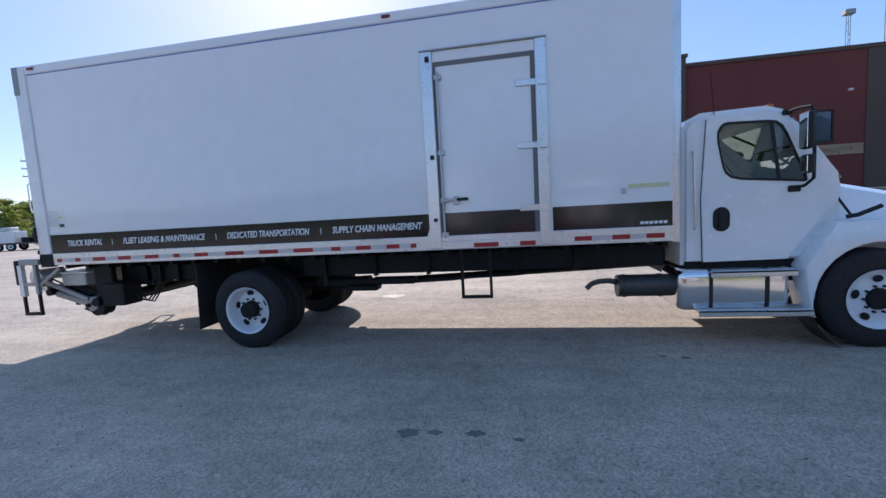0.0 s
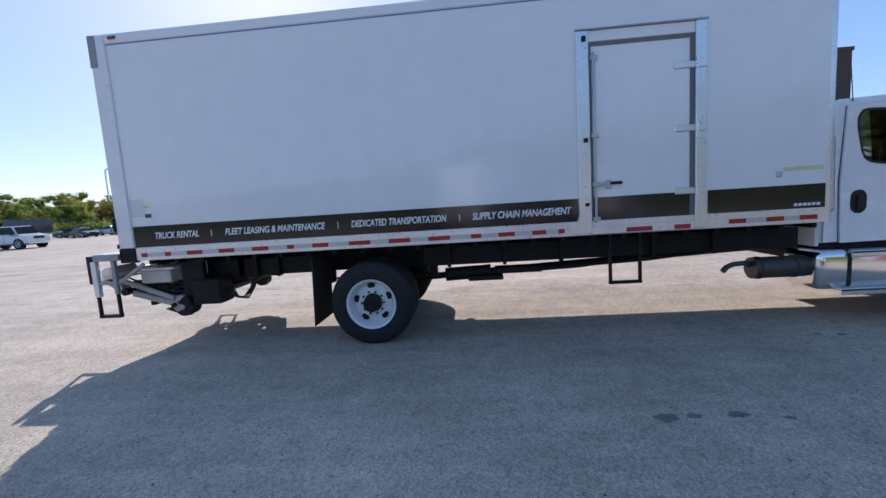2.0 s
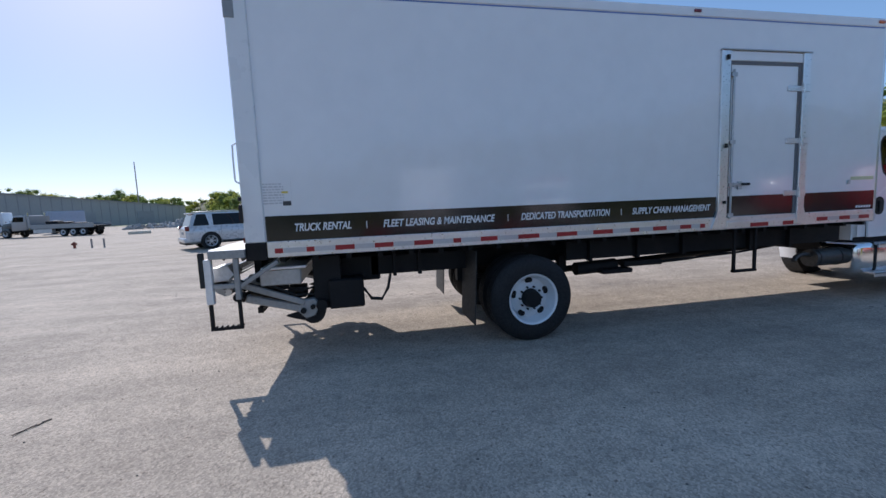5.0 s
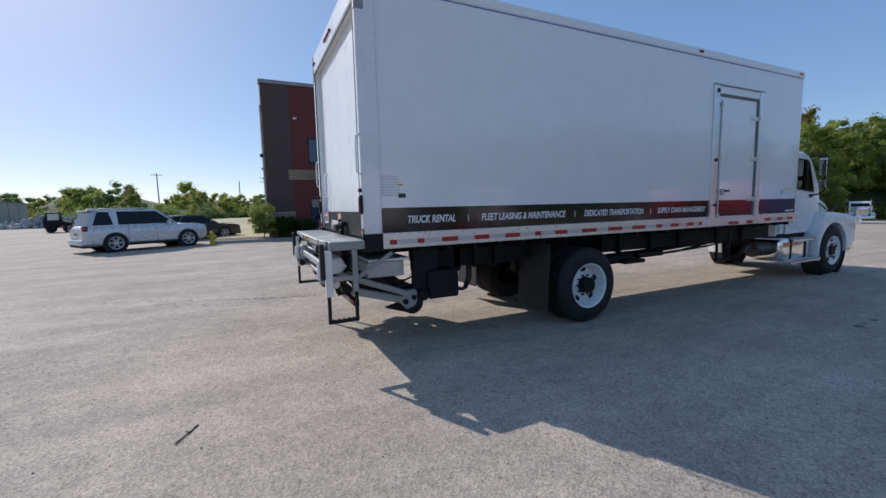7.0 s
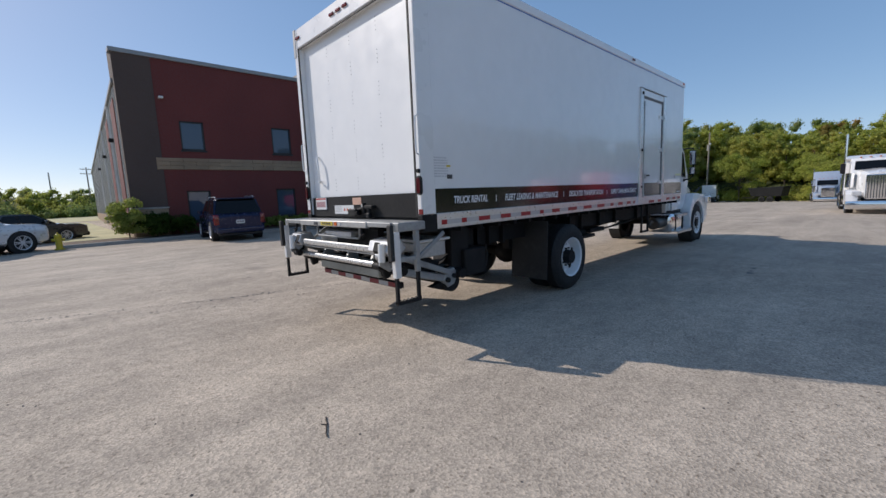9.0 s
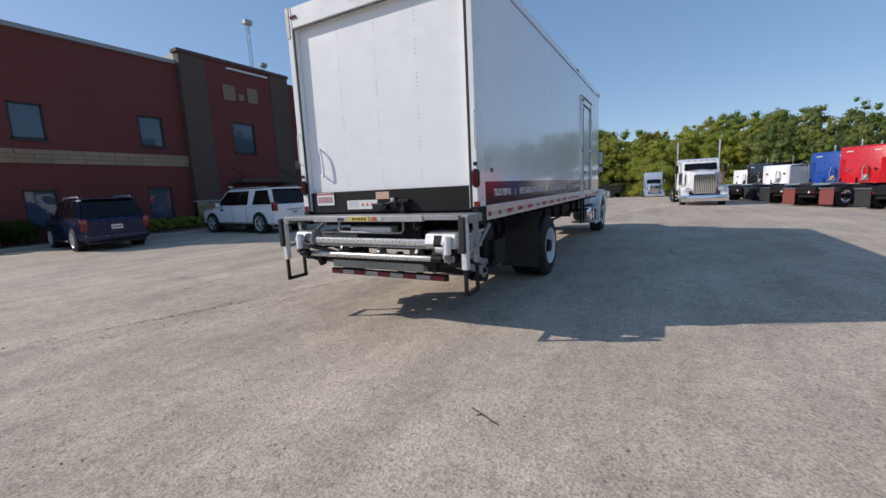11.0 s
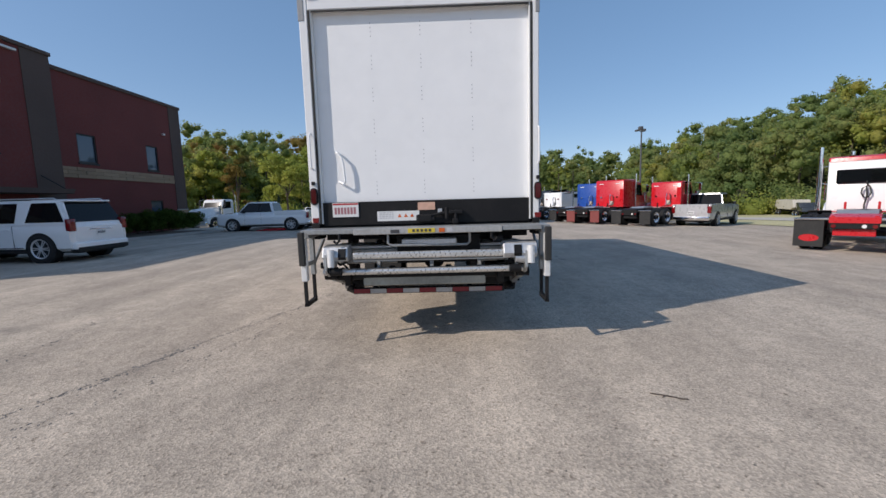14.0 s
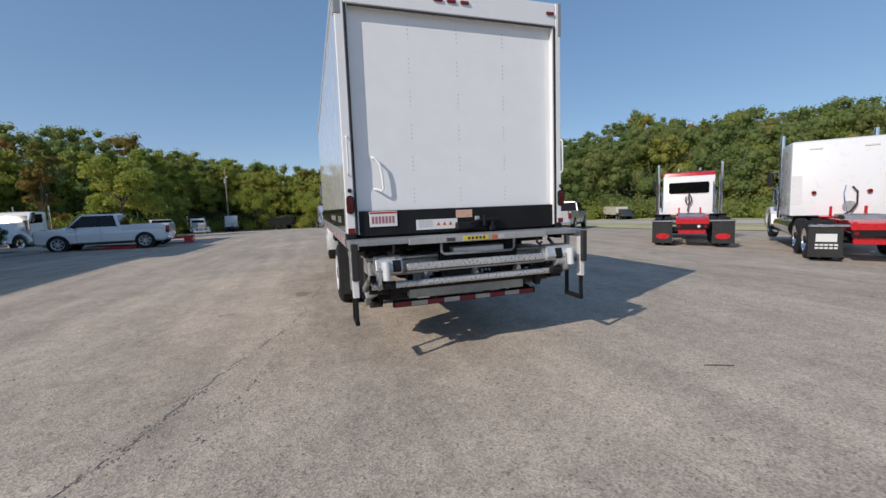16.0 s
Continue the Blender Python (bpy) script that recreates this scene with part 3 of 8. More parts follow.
bm = bx(DX0 + 0.03, DX1 - 0.024, YN - 0.0015, YN + 0.001, SZ0 - 0.03, SZ1)
bmesh.ops.translate(bm, vec=-BASE, verts=bm.verts)
part("stripe", bm, GLOSSBLACK, side_door)
for z in (2.95, 2.29, 1.615):
    bm = nb()
    bm_box(bm, DX1 - 0.21, DX1 + 0.03, YN - 0.012, YN + 0.001, z - 0.035, z + 0.035, bevel=0.006)
    bm_box(bm, DX1 - 0.0, DX1 + 0.11, YN - 0.042, YN - 0.03, z - 0.045, z + 0.045, bevel=0.005)
    bm_cyl(bm, (DX1 + 0.015, YN - 0.03, z - 0.06), (DX1 + 0.015, YN - 0.03, z + 0.06), 0.016, seg=10)
    for k in range(3):
        bm_cyl(bm, (DX1 - 0.18 + k * 0.06, YN - 0.012, z), (DX1 - 0.18 + k * 0.06, YN - 0.018, z), 0.009, seg=8)
    bmesh.ops.translate(bm, vec=-BASE, verts=bm.verts)
    part("hinge", bm, ALU, side_door, "aluminium strap hinge")
bm = nb()
bm_cyl(bm, (DX0 + 0.045, YN - 0.03, 1.32), (DX0 + 0.045, YN - 0.03, 3.16), 0.014, seg=10)
for z in (1.36, 1.75, 2.28, 3.1):
    bm_box(bm, DX0 + 0.01, DX0 + 0.09, YN - 0.04, YN + 0.002, z - 0.025, z + 0.025, bevel=0.004)
bmesh.ops.translate(bm, vec=-BASE, verts=bm.verts)
part("lock_rod", bm, GALV, side_door, "galvanised lock rod with brackets", True)
bm = nb()
bm_box(bm, DX0 + 0.03, DX0 + 0.20, YN - 0.03, YN - 0.008, 1.735, 1.765, bevel=0.005)
bm_box(bm, DX0 + 0.16, DX0 + 0.22, YN - 0.03, YN - 0.005, 1.69, 1.79, bevel=0.006)
bmesh.ops.translate(bm, vec=-BASE, verts=bm.verts)
part("latch", bm, GALV, side_door)
bm = bx(DX0 + 0.20, DX0 + 0.33, YN - 0.05, YN - 0.025, 1.735, 1.768, bevel=0.008)
bmesh.ops.translate(bm, vec=-BASE, verts=bm.verts)
part("door_handle", bm, PLASTIC, side_door, "black latch handle")
for z0, z1 in ((2.21, 2.26), (3.27, 3.33), (1.51, 1.55)):
    tp("latch_keeper", bx(DX0 - 0.075, DX0 - 0.03, YN - 0.05, YN - 0.03, z0, z1, bevel=0.006), PLASTIC)
# DOT label, spec label, top lamps
tp("label_plate", bx(1.42, 1.82, YN - 0.003, YN, 1.755, 1.80), mat("pale_yellow_label", (0.62, 0.62, 0.36), 0.5), label="pale yellow label strip")
FADEDINK = mat("faded_grey_print", (0.56, 0.56, 0.57), 0.6)
tp("label_plate", bx(-6.15, -5.87, YN - 0.003, YN, 1.70, 1.96), PANEL, label="white label with small print")
bars("print", Matrix.Translation(Vector((-6.14, YN - 0.004, 1.72)) - BASE) @ pose(0, 0, 0, 90), 0.2, 0.22, 8, FADEDINK, truck, 4)
tp("label_plate", bx(-5.955, -5.875, YN - 0.005, YN - 0.003, 1.705, 1.75), INK)
tp("label_plate", bx(-5.96, -5.90, YN - 0.005, YN - 0.003, 1.83, 1.85), YELLOW)
for x in (XR + 0.3, -1.1, XF - 0.2):
    tp("marker_lamp", bx(x - 0.05, x + 0.05, YN - 0.03, YN - 0.012, ZT - 0.055, ZT - 0.02, bevel=0.006), REDLENS if x < 0 else AMBER)
tp("marker_lamp", bx(1.35, 1.40, YN - 0.02, YN, 1.70, 1.76, bevel=0.006), GALV)

# rear: posts, header, sill, roll door
RY0, RY1 = YN + 0.05, YF - 0.083
for y0, y1 in ((YN, RY0), (RY1, YF)):
    tp("rear_post", bx(XR, XR + 0.2, y0 - (0.022 if y0 < 5 else 0), y1 + (0.012 if y0 > 5 else 0), ZB + 0.16, ZT, bevel=0.01), WHITE, label="white painted rear corner post")
    tp("post_foot", bx(XR - 0.004, XR + 0.205, y0 - (0.026 if y0 < 5 else 0), y1 + (0.016 if y0 > 5 else 0), ZB - 0.02, ZB + 0.16, bevel=0.006), BLACK, label="black steel foot of the corner post")
tp("header", bx(XR, XR + 0.2, RY0, RY1, 3.605, ZT, bevel=0.012), WHITE, label="white painted header over the rear door")
for y in (RY0, RY1 - 0.034):
    tp("door_track", bx(XR + 0.012, XR + 0.10, y, y + 0.034, 1.33, 3.605), DOORWHITE, label="white door track")
    tp("door_seal", bx(XR - 0.002, XR + 0.010, y + (0.0 if y < 5.5 else 0.012), y + (0.022 if y < 5.5 else 0.034), 1.33, 3.605), BLACKRUB, label="thin black seal strip")
tp("top_seal", bx(XR + 0.004, XR + 0.016, RY0 + 0.035, RY1 - 0.035, 3.587, 3.605), BLACKRUB, label="thin black seal under the door header")
roll = tp("roll_door", bx(XR + 0.09, XR + 0.11, RY0 + 0.035, RY1 - 0.035, 1.568, 3.605), DOORWHITE, label="white roll-up rear door")
for k in range(6):
    z0 = 1.57 + k * 0.339
    bm = bx(XR + 0.075, XR + 0.092, RY0 + 0.036, RY1 - 0.036, z0, z0 + 0.3387)
    bmesh.ops.translate(bm, vec=-BASE, verts=bm.verts)
    part("door_panel", bm, DOORWHITE, roll)
bm = nb()
for y in (5.15, 5.70, 6.24):
    for k in range(6):
        for j in range(4):
            z = 1.655 + k * 0.339 + j * 0.045
            bm_cyl(bm, (XR + 0.076, y, z), (XR + 0.0715, y, z), 0.0052, seg=6)
bmesh.ops.translate(bm, vec=-BASE, verts=bm.verts)
tagged(part("rivets", bm, mat("dull_rivet_steel", (0.34, 0.35, 0.36), 0.5, 0.5), roll, "rows of small rivets"), kind="stuff")
bm = bm_pipe(nb(), [(XR + 0.075, 6.67, 1.80), (XR + 0.04, 6.65, 1.795), (XR + 0.02, 6.60, 1.77), (XR + 0.015, 6.585, 1.80), (XR + 0.015, 6.595, 1.96), (XR + 0.02, 6.615, 2.06), (XR + 0.04, 6.66, 2.115), (XR + 0.075, 6.685, 2.125)], 0.013)
bmesh.ops.translate(bm, vec=-BASE, verts=bm.verts)
part("pull_strap", bm, DOORWHITE, roll, "white pull strap", True)
tp("door_base", bx(XR + 0.03, XR + 0.085, RY0 + 0.03, RY1 - 0.03, 1.31, 1.566), BLACK, label="black lower door panel")
tp("plate", bx(XR + 0.018, XR + 0.03, 6.453, 6.747, 1.402, 1.562, bevel=0.002), PAPERWHITE, label="white number plate with red band and dark bars")
tp("plate_band", bx(XR + 0.016, XR + 0.018, 6.458, 6.742, 1.538, 1.556), REDINK)
rear_m = Matrix.Translation(Vector((XR + 0.0165, 6.725, 1.435)) - BASE) @ pose(0, 0, 0, 90, 0, -90)
PLATEINK = mat("faded_plate_print", (0.38, 0.16, 0.18), 0.6)
for k in range(7):
    bm = bm_quad(nb(), *[rear_m @ Vector(p) for p in ((k * 0.036, 0, 0), (k * 0.036 + 0.026, 0, 0), (k * 0.036 + 0.026, 0.075, 0), (k * 0.036, 0.075, 0))])
    part("plate_bar", bm, PLATEINK, truck)
tp("label_plate", bx(XR + 0.026, XR + 0.03, 5.77, 6.245, 1.345, 1.455), PAPERWHITE, label="white warning label")
for y in (5.83, 5.9, 5.97):
    tp("label_print", bm_prism(nb(), [(y, 1.385), (y + 0.045, 1.385), (y + 0.0225, 1.425)], "x", XR + 0.0235, XR + 0.0255), AMBER)
bars("print", Matrix.Translation(Vector((XR + 0.0245, 6.22, 1.37)) - BASE) @ pose(0, 0, 0, 90, 0, -90), 0.16, 0.08, 4, SILVERTAPE, truck, 6)
tp("label_plate", bx(XR + 0.024, XR + 0.03, 5.59, 5.784, 1.46, 1.546), mat("faded_orange_label", (0.62, 0.38, 0.28), 0.6), label="faded orange warning label")
# door lock and black latch gear standing on the sill
bm = nb()
bm_cyl(bm, (XR - 0.02, 5.72, 1.36), (XR - 0.02, 5.60, 1.36), 0.028, seg=10)
bm_box(bm, XR - 0.05, XR + 0.03, 5.62, 5.80, 1.33, 1.41, bevel=0.012)
bm_cyl(bm, (XR - 0.01, 5.62, 1.40), (XR - 0.01, 5.46, 1.43), 0.016, seg=8)
bm_cyl(bm, (XR - 0.02, 5.46, 1.36), (XR - 0.02, 5.46, 1.48), 0.022, seg=8)
bm_box(bm, XR - 0.04, XR + 0.03, 5.28, 5.44, 1.41, 1.45, bevel=0.008)
bm_cyl(bm, (XR - 0.02, 5.36, 1.30), (XR - 0.02, 5.36, 1.43), 0.02, seg=8)
bm_box(bm, XR - 0.05, XR + 0.01, 5.33, 5.40, 1.30, 1.36, bevel=0.01)
tp("door_lock", bm, BLACK, label="black steel roll-door lock with lever", smooth=True)
bm = nb()
bm_box(bm, XR + 0.0, XR + 0.03, 5.51, 5.56, 1.42, 1.47, bevel=0.004)
tp("padlock_hasp", bm, GALV)
DARKLENS = mat("dark_red_lens", (0.075, 0.004, 0.006), 0.12, vary=0.1, spec=0.6)
# grab bars and lamps on the posts
def oval(cy, cz, r, half):
    """Outline of an upright rounded slot."""
    return [(cy + r * math.cos(a), cz + r * math.sin(a) + (half - r if k < 9 else r - half)) for k, a in [(k, math.pi * (k if k < 9 else k - 1) / 8) for k in range(18)]]


for y in (YN - 0.015, YF - 0.035):
    tp("grab_bar", bm_pipe(nb(), [(XR, y, 2.33), (XR - 0.034, y, 2.31), (XR - 0.038, y, 2.2), (XR - 0.038, y, 2.0), (XR - 0.034, y, 1.96), (XR, y, 1.94)], 0.009), DOORWHITE, smooth=True)
for y in (YN - 0.006, YF - 0.038):
    bm = bm_prism(nb(), oval(y, 1.640, 0.040, 0.096), "x", XR - 0.020, XR + 0.002)
    lamp = tp("tail_lamp", bm, PLASTIC, label="oval tail lamp in a black grommet")
    bm = bm_prism(nb(), oval(y, 1.640, 0.029, 0.082), "x", XR - 0.028, XR - 0.018, bevel=0.004)
    bmesh.ops.translate(bm, vec=-BASE, verts=bm.verts)
    part("lens", bm, DARKLENS, lamp, "dark red lens")
    tp("reflector", bx(XR - 0.008, XR + 0.002, y - 0.035, y + 0.035, 1.345, 1.40, bevel=0.004), REDLENS, label="red reflector")
    tp("licence_lamp", bx(XR - 0.03, XR + 0.002, y - 0.02, y + 0.02, 1.765, 1.805, bevel=0.008), PLASTIC)
for y in (YN + 0.12, 5.62, 5.77, 5.92, YF - 0.12):
    tp("marker_lamp", bx(XR - 0.02, XR + 0.001, y - 0.05, y + 0.05, 3.72, 3.755, bevel=0.007), REDLENS, label="small red roof marker lamp")
for y0, y1, z0 in ((YN - 0.027, YN + 0.02, 3.50), (YF - 0.045, YF + 0.018, 3.50)):
    tp("corner_cap", bx(XR - 0.006, XR + 0.09, y0, y1, z0, ZT + 0.004, bevel=0.004), COPING, label="grey corner cap")

# chassis
for y in (5.32, 6.14):
    tp("frame_rail", bx(-5.2, 4.4, y, y + 0.08, 0.80, 1.04, bevel=0.01), BLACK, label="black steel chassis rail")
    tp("sill", bx(XR + 0.3, 1.75, y, y + 0.08, 1.04, 1.13), BLACK)
for k in range(24):
    x = XR + 0.3 + k * 0.34
    tp("cross_sill", bx(x, x + 0.05, YN + 0.06, YF - 0.06, 1.12, ZB + 0.03), BLACK)
for k in range(9):
    tp("crossmember", bx(-5.0 + k * 1.0, -4.9 + k * 1.0, 5.36, 6.18, 0.84, 1.0), BLACK)
# outriggers and dark side skirt members seen below the rail
bm = nb()
bm_box(bm, -2.6, 1.9, YN + 0.42, YN + 0.46, 0.86, 1.10)
bm_box(bm, -5.1, -3.95, YN + 0.42, YN + 0.46, 0.86, 1.08)
for x in (-4.85, -4.55, -2.3, -1.6, -0.9, 0.2, 0.9):
    bm_box(bm, x, x + 0.04, YN + 0.36, YN + 0.46, 0.84, 1.12)
tp("side_member", bm, BLACK, label="black steel side member")
RX, FX = -3.235, 3.845
for sy, side, yc in ((1, -1, YN + 0.17), (1, -1, YN + 0.50), (1, 1, YF - 0.17), (1, 1, YF - 0.50)):
    outer = yc in (YN + 0.17, YF - 0.17)
    wheel(truck, Vector((RX, yc, 0.486)) - BASE, 0.515, 0.26, 0.295, side, RIMWHITE if outer else BLACK, 5 if outer else 0, 10, outer, deep=0.13 if outer else 0.02)
for side, yc in ((-1, YN + 0.28), (1, YF - 0.28)):
    wheel(truck, Vector((FX, yc, 0.486)) - BASE, 0.515, 0.27, 0.295, side, RIMWHITE, 5, 10, True, deep=0.035)
bm = nb()
bm_cyl(bm, (RX, YN + 0.2, 0.495), (RX, YF - 0.2, 0.495), 0.075, seg=14)
bmesh.ops.create_uvsphere(bm, u_segments=16, v_segments=10, radius=0.21, matrix=Matrix.Translation((RX, 5.77, 0.495)))
tp("rear_axle", bm, BLACK, smooth=True)
tp("front_axle", bm_cyl(nb(), (FX, YN + 0.3, 0.47), (FX, YF - 0.3, 0.47), 0.06, seg=12), BLACK)
tp("drive_shaft", bm_cyl(nb(), (RX + 0.2, 5.77, 0.55), (2.4, 5.77, 0.78), 0.05, seg=12), BLACK, smooth=True)
for y in (5.15, 6.30):
    bm = nb()
    for k in range(5):
        w = 0.72 - k * 0.11
        bm_box(bm, RX - w, RX + w, y, y + 0.08, 0.70 - k * 0.022, 0.718 - k * 0.022)
    for x in (RX - 0.72, RX + 0.72):
        bm_box(bm, x - 0.05, x + 0.05, y - 0.02, y + 0.1, 0.66, 0.9)
    tp("leaf_spring", bm, BLACK)
# brake pots, air tanks and pipes between the axles
bm = nb()
bm_cyl(bm, (-2.35, 5.1, 0.70), (-1.75, 5.1, 0.72), 0.09, seg=14)
bm_box(bm, -1.7, -1.1, 4.95, 5.15, 0.70, 0.78, bevel=0.01)
bm_box(bm, -2.05, -1.6, 4.9, 5.1, 0.63, 0.69, bevel=0.01)
tp("air_tank", bm, BLACK, smooth=True)
for k, (z0, z1) in enumerate(((0.73, 0.78), (0.70, 0.80))):
    tp("brake_pipe", bm_pipe(nb(), [(-1.2, 5.0 + k * 0.1, z0), (-0.6, 4.95 + k * 0.1, z0 + 0.03), (0.2, 5.0 + k * 0.1, z1), (1.0, 5.1, z1 + 0.05)], 0.018), BLACK)
# mud flaps
for y in (YN + 0.03, YF - 0.66):
    tp("mud_flap", bm_box(nb(), -0.006, 0.006, y, y + 0.63, 0.24, 1.10, m=Matrix.Translation((-3.97, 0, 0)) @ pose(0, 0, 0, 0, 2.5, 0)), BLACKRUB, label="black rubber mud flap")
# drop step below the side door
bm = nb()
for x in (-0.40, -0.07):
    bm_box(bm, x - 0.016, x + 0.016, YN + 0.03, YN + 0.062, 0.60, 1.2)
bm_box(bm, -0.416, -0.054, YN + 0.02, YN + 0.072, 0.598, 0.63)
tp("drop_step", bm, BLACK, label="black steel drop step below the side door")
# exhaust, tank and cab steps
bm = nb()
bm_cyl(bm, (1.39, YN + 0.45, 0.625), (2.0, YN + 0.45, 0.625), 0.13, seg=20)
for x in (1.45, 1.85):
    bm_cyl(bm, (x, YN + 0.45, 0.625), (x + 0.03, YN + 0.45, 0.625), 0.138, seg=20)
bm_pipe(bm, [(1.42, YN + 0.45, 0.66), (1.30, YN + 0.44, 0.69), (1.18, YN + 0.43, 0.685), (1.10, YN + 0.42, 0.66), (1.04, YN + 0.40, 0.61)], 0.032)
tp("exhaust_silencer", bm, mat("sooty_steel", (0.09, 0.085, 0.08), 0.5, 0.6, vary=0.3), label="dull steel silencer and tail pipe", smooth=True)
bm = nb()
bm_box(bm, 1.98, 3.10, YN + 0.22, YN + 0.80, 0.36, 0.83, bevel=0.09, seg=4)
tank = tp("fuel_tank", bm, POLISH, label="polished aluminium fuel tank", smooth=True)
for x in (2.30, 2.85):
    rim = [(YN + (0.304 if c < 0 else 0.716) + 0.098 * math.cos(a), (0.45 if q < 0 else 0.74) + 0.098 * math.sin(a)) for c, q, a0 in ((1, 1, 0), (-1, 1, 1), (-1, -1, 2), (1, -1, 3)) for a in [math.pi / 2 * (a0 + k / 4) for k in range(5)]]
    bm = bm_prism(nb(), rim, "x", x, x + 0.03)
    bmesh.ops.translate(bm, vec=-BASE, verts=bm.verts)
    part("tank_strap", bm, BLACKRUB, tank, "black tank strap")
for x0, x1, z, y0 in ((2.30, 3.13, 0.80, 0.17), (2.15, 3.24, 0.385, 0.10)):
    bm = nb()
    bm_box(bm, x0, x1, YN + y0, YN + 0.36, z - 0.012, z + 0.012, bevel=0.004)
    bm_box(bm, x0, x1, YN + y0, YN + y0 + 0.02, z - 0.055, z + 0.014, bevel=0.006)
    bmesh.ops.translate(bm, vec=-BASE, verts=bm.verts)
    step = part("cab_step", bm, ALU, truck, "ribbed aluminium cab step")
    for k in range(10):
        bm = bx(x0 + 0.03, x1 - 0.03, YN + y0 + 0.03 + k * 0.02, YN + y0 + 0.036 + k * 0.02, z + 0.012, z + 0.018)
        bmesh.ops.translate(bm, vec=-BASE, verts=bm.verts)
        part("tread_rib", bm, ALU, step)

# ---- cab ----
CY0, CY1 = YN + 0.25, 6.80
CAB = [(2.06, 0.86), (2.06, 2.36), (2.12, 2.46), (2.26, 2.53), (2.9, 2.55), (3.06, 2.50), (3.14, 2.40), (3.60, 1.74), (3.62, 1.64), (3.62, 0.98), (3.30, 0.88)]
WP = [(2.425, 2.36), (2.398, 2.30), (2.40, 2.20), (2.452, 1.93), (2.482, 1.855), (2.54, 1.805), (2.64, 1.778), (3.235, 1.722), (3.262, 1.735), (3.255, 1.79), (3.07, 2.24), (3.02, 2.33), (2.96, 2.375), (2.88, 2.388), (2.50, 2.40), (2.455, 2.39)]
WIN = [(2.80 + (p - 2.80) * 0.955, 2.09 + (q - 2.09) * 0.92) for p, q in WP]
WHOLE = [(2.80 + (p - 2.80) * 0.975, 2.09 + (q - 2.09) * 0.95) for p, q in WP]


def ring_sheet(bm, outer, inner, y):
    """A flat sheet across y with a hole in it; gives the vertices of its outline."""
    loops = []
    edges = []
    for pts in (outer, inner):
        vs = [bm.verts.new((x, y, z)) for x, z in pts]
        edges += [bm.edges.new((vs[i], vs[(i + 1) % len(vs)])) for i in range(len(vs))]
        loops.append(vs)
    bmesh.ops.triangle_fill(bm, use_beauty=True, edges=edges)
    return loops


def ring_plate(outer, inner, y0, y1):
    """A plate of some thickness with a hole through it."""
    bm = nb()
    o0, i0 = ring_sheet(bm, outer, inner, y0)
    o1, i1 = ring_sheet(bm, outer, inner, y1)
    for p, q in ((o0, o1), (i0, i1)):
        for k in range(len(p)):
            bm.faces.new((p[k], p[(k + 1) % len(p)], q[(k + 1) % len(p)], q[k]))
    bmesh.ops.recalc_face_normals(bm, faces=bm.faces)
    return bm


# cab shell with open window holes in both sides
bm = nb()
o0, i0 = ring_sheet(bm, CAB, WHOLE, CY0 + 0.08)
o1, i1 = ring_sheet(bm, CAB, WHOLE, CY1 - 0.08)
rim_edges = []
for k in range(len(CAB)):
    if k == 6:
        continue   # the windscreen opening
    bm.faces.new((o0[k], o0[(k + 1) % len(CAB)], o1[(k + 1) % len(CAB)], o1[k]))
    rim_edges += [bm.edges.get((o[k], o[(k + 1) % len(CAB)])) for o in (o0, o1)]
bmesh.ops.recalc_face_normals(bm, faces=bm.faces)
bmesh.ops.bevel(bm, geom=rim_edges, offset=0.05, segments=3, affect="EDGES", clamp_overlap=True)
cab = tp("cab", bm, CABWHITE, label="white conventional cab", smooth=True, angle=50)


def cp(name, bm, material, parent=None, label="", smooth=False):
    bmesh.ops.translate(bm, vec=-BASE, verts=bm.verts)
    return part(name, bm, material, parent or cab, label, smooth)


LINING = mat("grey_cab_lining", (0.45, 0.45, 0.46), 0.85)
SEATGREY = mat("dark_grey_seat_fabric", (0.11, 0.10, 0.09), 0.9)
cp("cab_floor", bx(2.12, 3.5, CY0 + 0.14, CY1 - 0.14, 0.98, 1.06), LINING)
cp("rear_lining", bx(2.10, 2.14, CY0 + 0.14, CY1 - 0.14, 1.06, 2.42), LINING)
cp("dashboard", bx(3.22, 3.55, CY0 + 0.14, CY1 - 0.14, 1.2, 1.70, bevel=0.05, seg=2), LINING, None, "grey dashboard")
for ysc in (CY0 + 0.48, CY1 - 0.48):
    seat = cp("seat", bx(2.36, 2.86, ysc - 0.24, ysc + 0.24, 1.22, 1.38, bevel=0.05, seg=2), SEATGREY, None, "dark grey cab seat", True)
    cp("backrest", bx(2.36, 2.50, ysc - 0.23, ysc + 0.23, 1.38, 1.98, bevel=0.05, seg=2), SEATGREY, seat, "", True)
    cp("headrest", bx(2.38, 2.48, ysc - 0.13, ysc + 0.13, 2.0, 2.22, bevel=0.04, seg=2), SEATGREY, seat, "", True)
cp("steering_wheel", bm_pipe(nb(), [(3.10 + 0.10 * math.sin(k * math.pi / 8), CY1 - 0.5 + 0.22 * math.cos(k * math.pi / 8), 1.72 + 0.19 * math.sin(k * math.pi / 8)) for k in range(17)], 0.016), PLASTIC, None, "black steering wheel", True)
DOOR = [(2.27, 0.90), (2.25, 1.6), (2.30, 2.44), (2.95, 2.47), (3.09, 2.36), (3.40, 1.80), (3.42, 1.62), (3.42, 1.36), (3.09, 0.91)]
SEAM = [(2.82 + (p - 2.82) * 1.009, 1.70 + (q - 1.70) * 1.005) for p, q in DOOR]
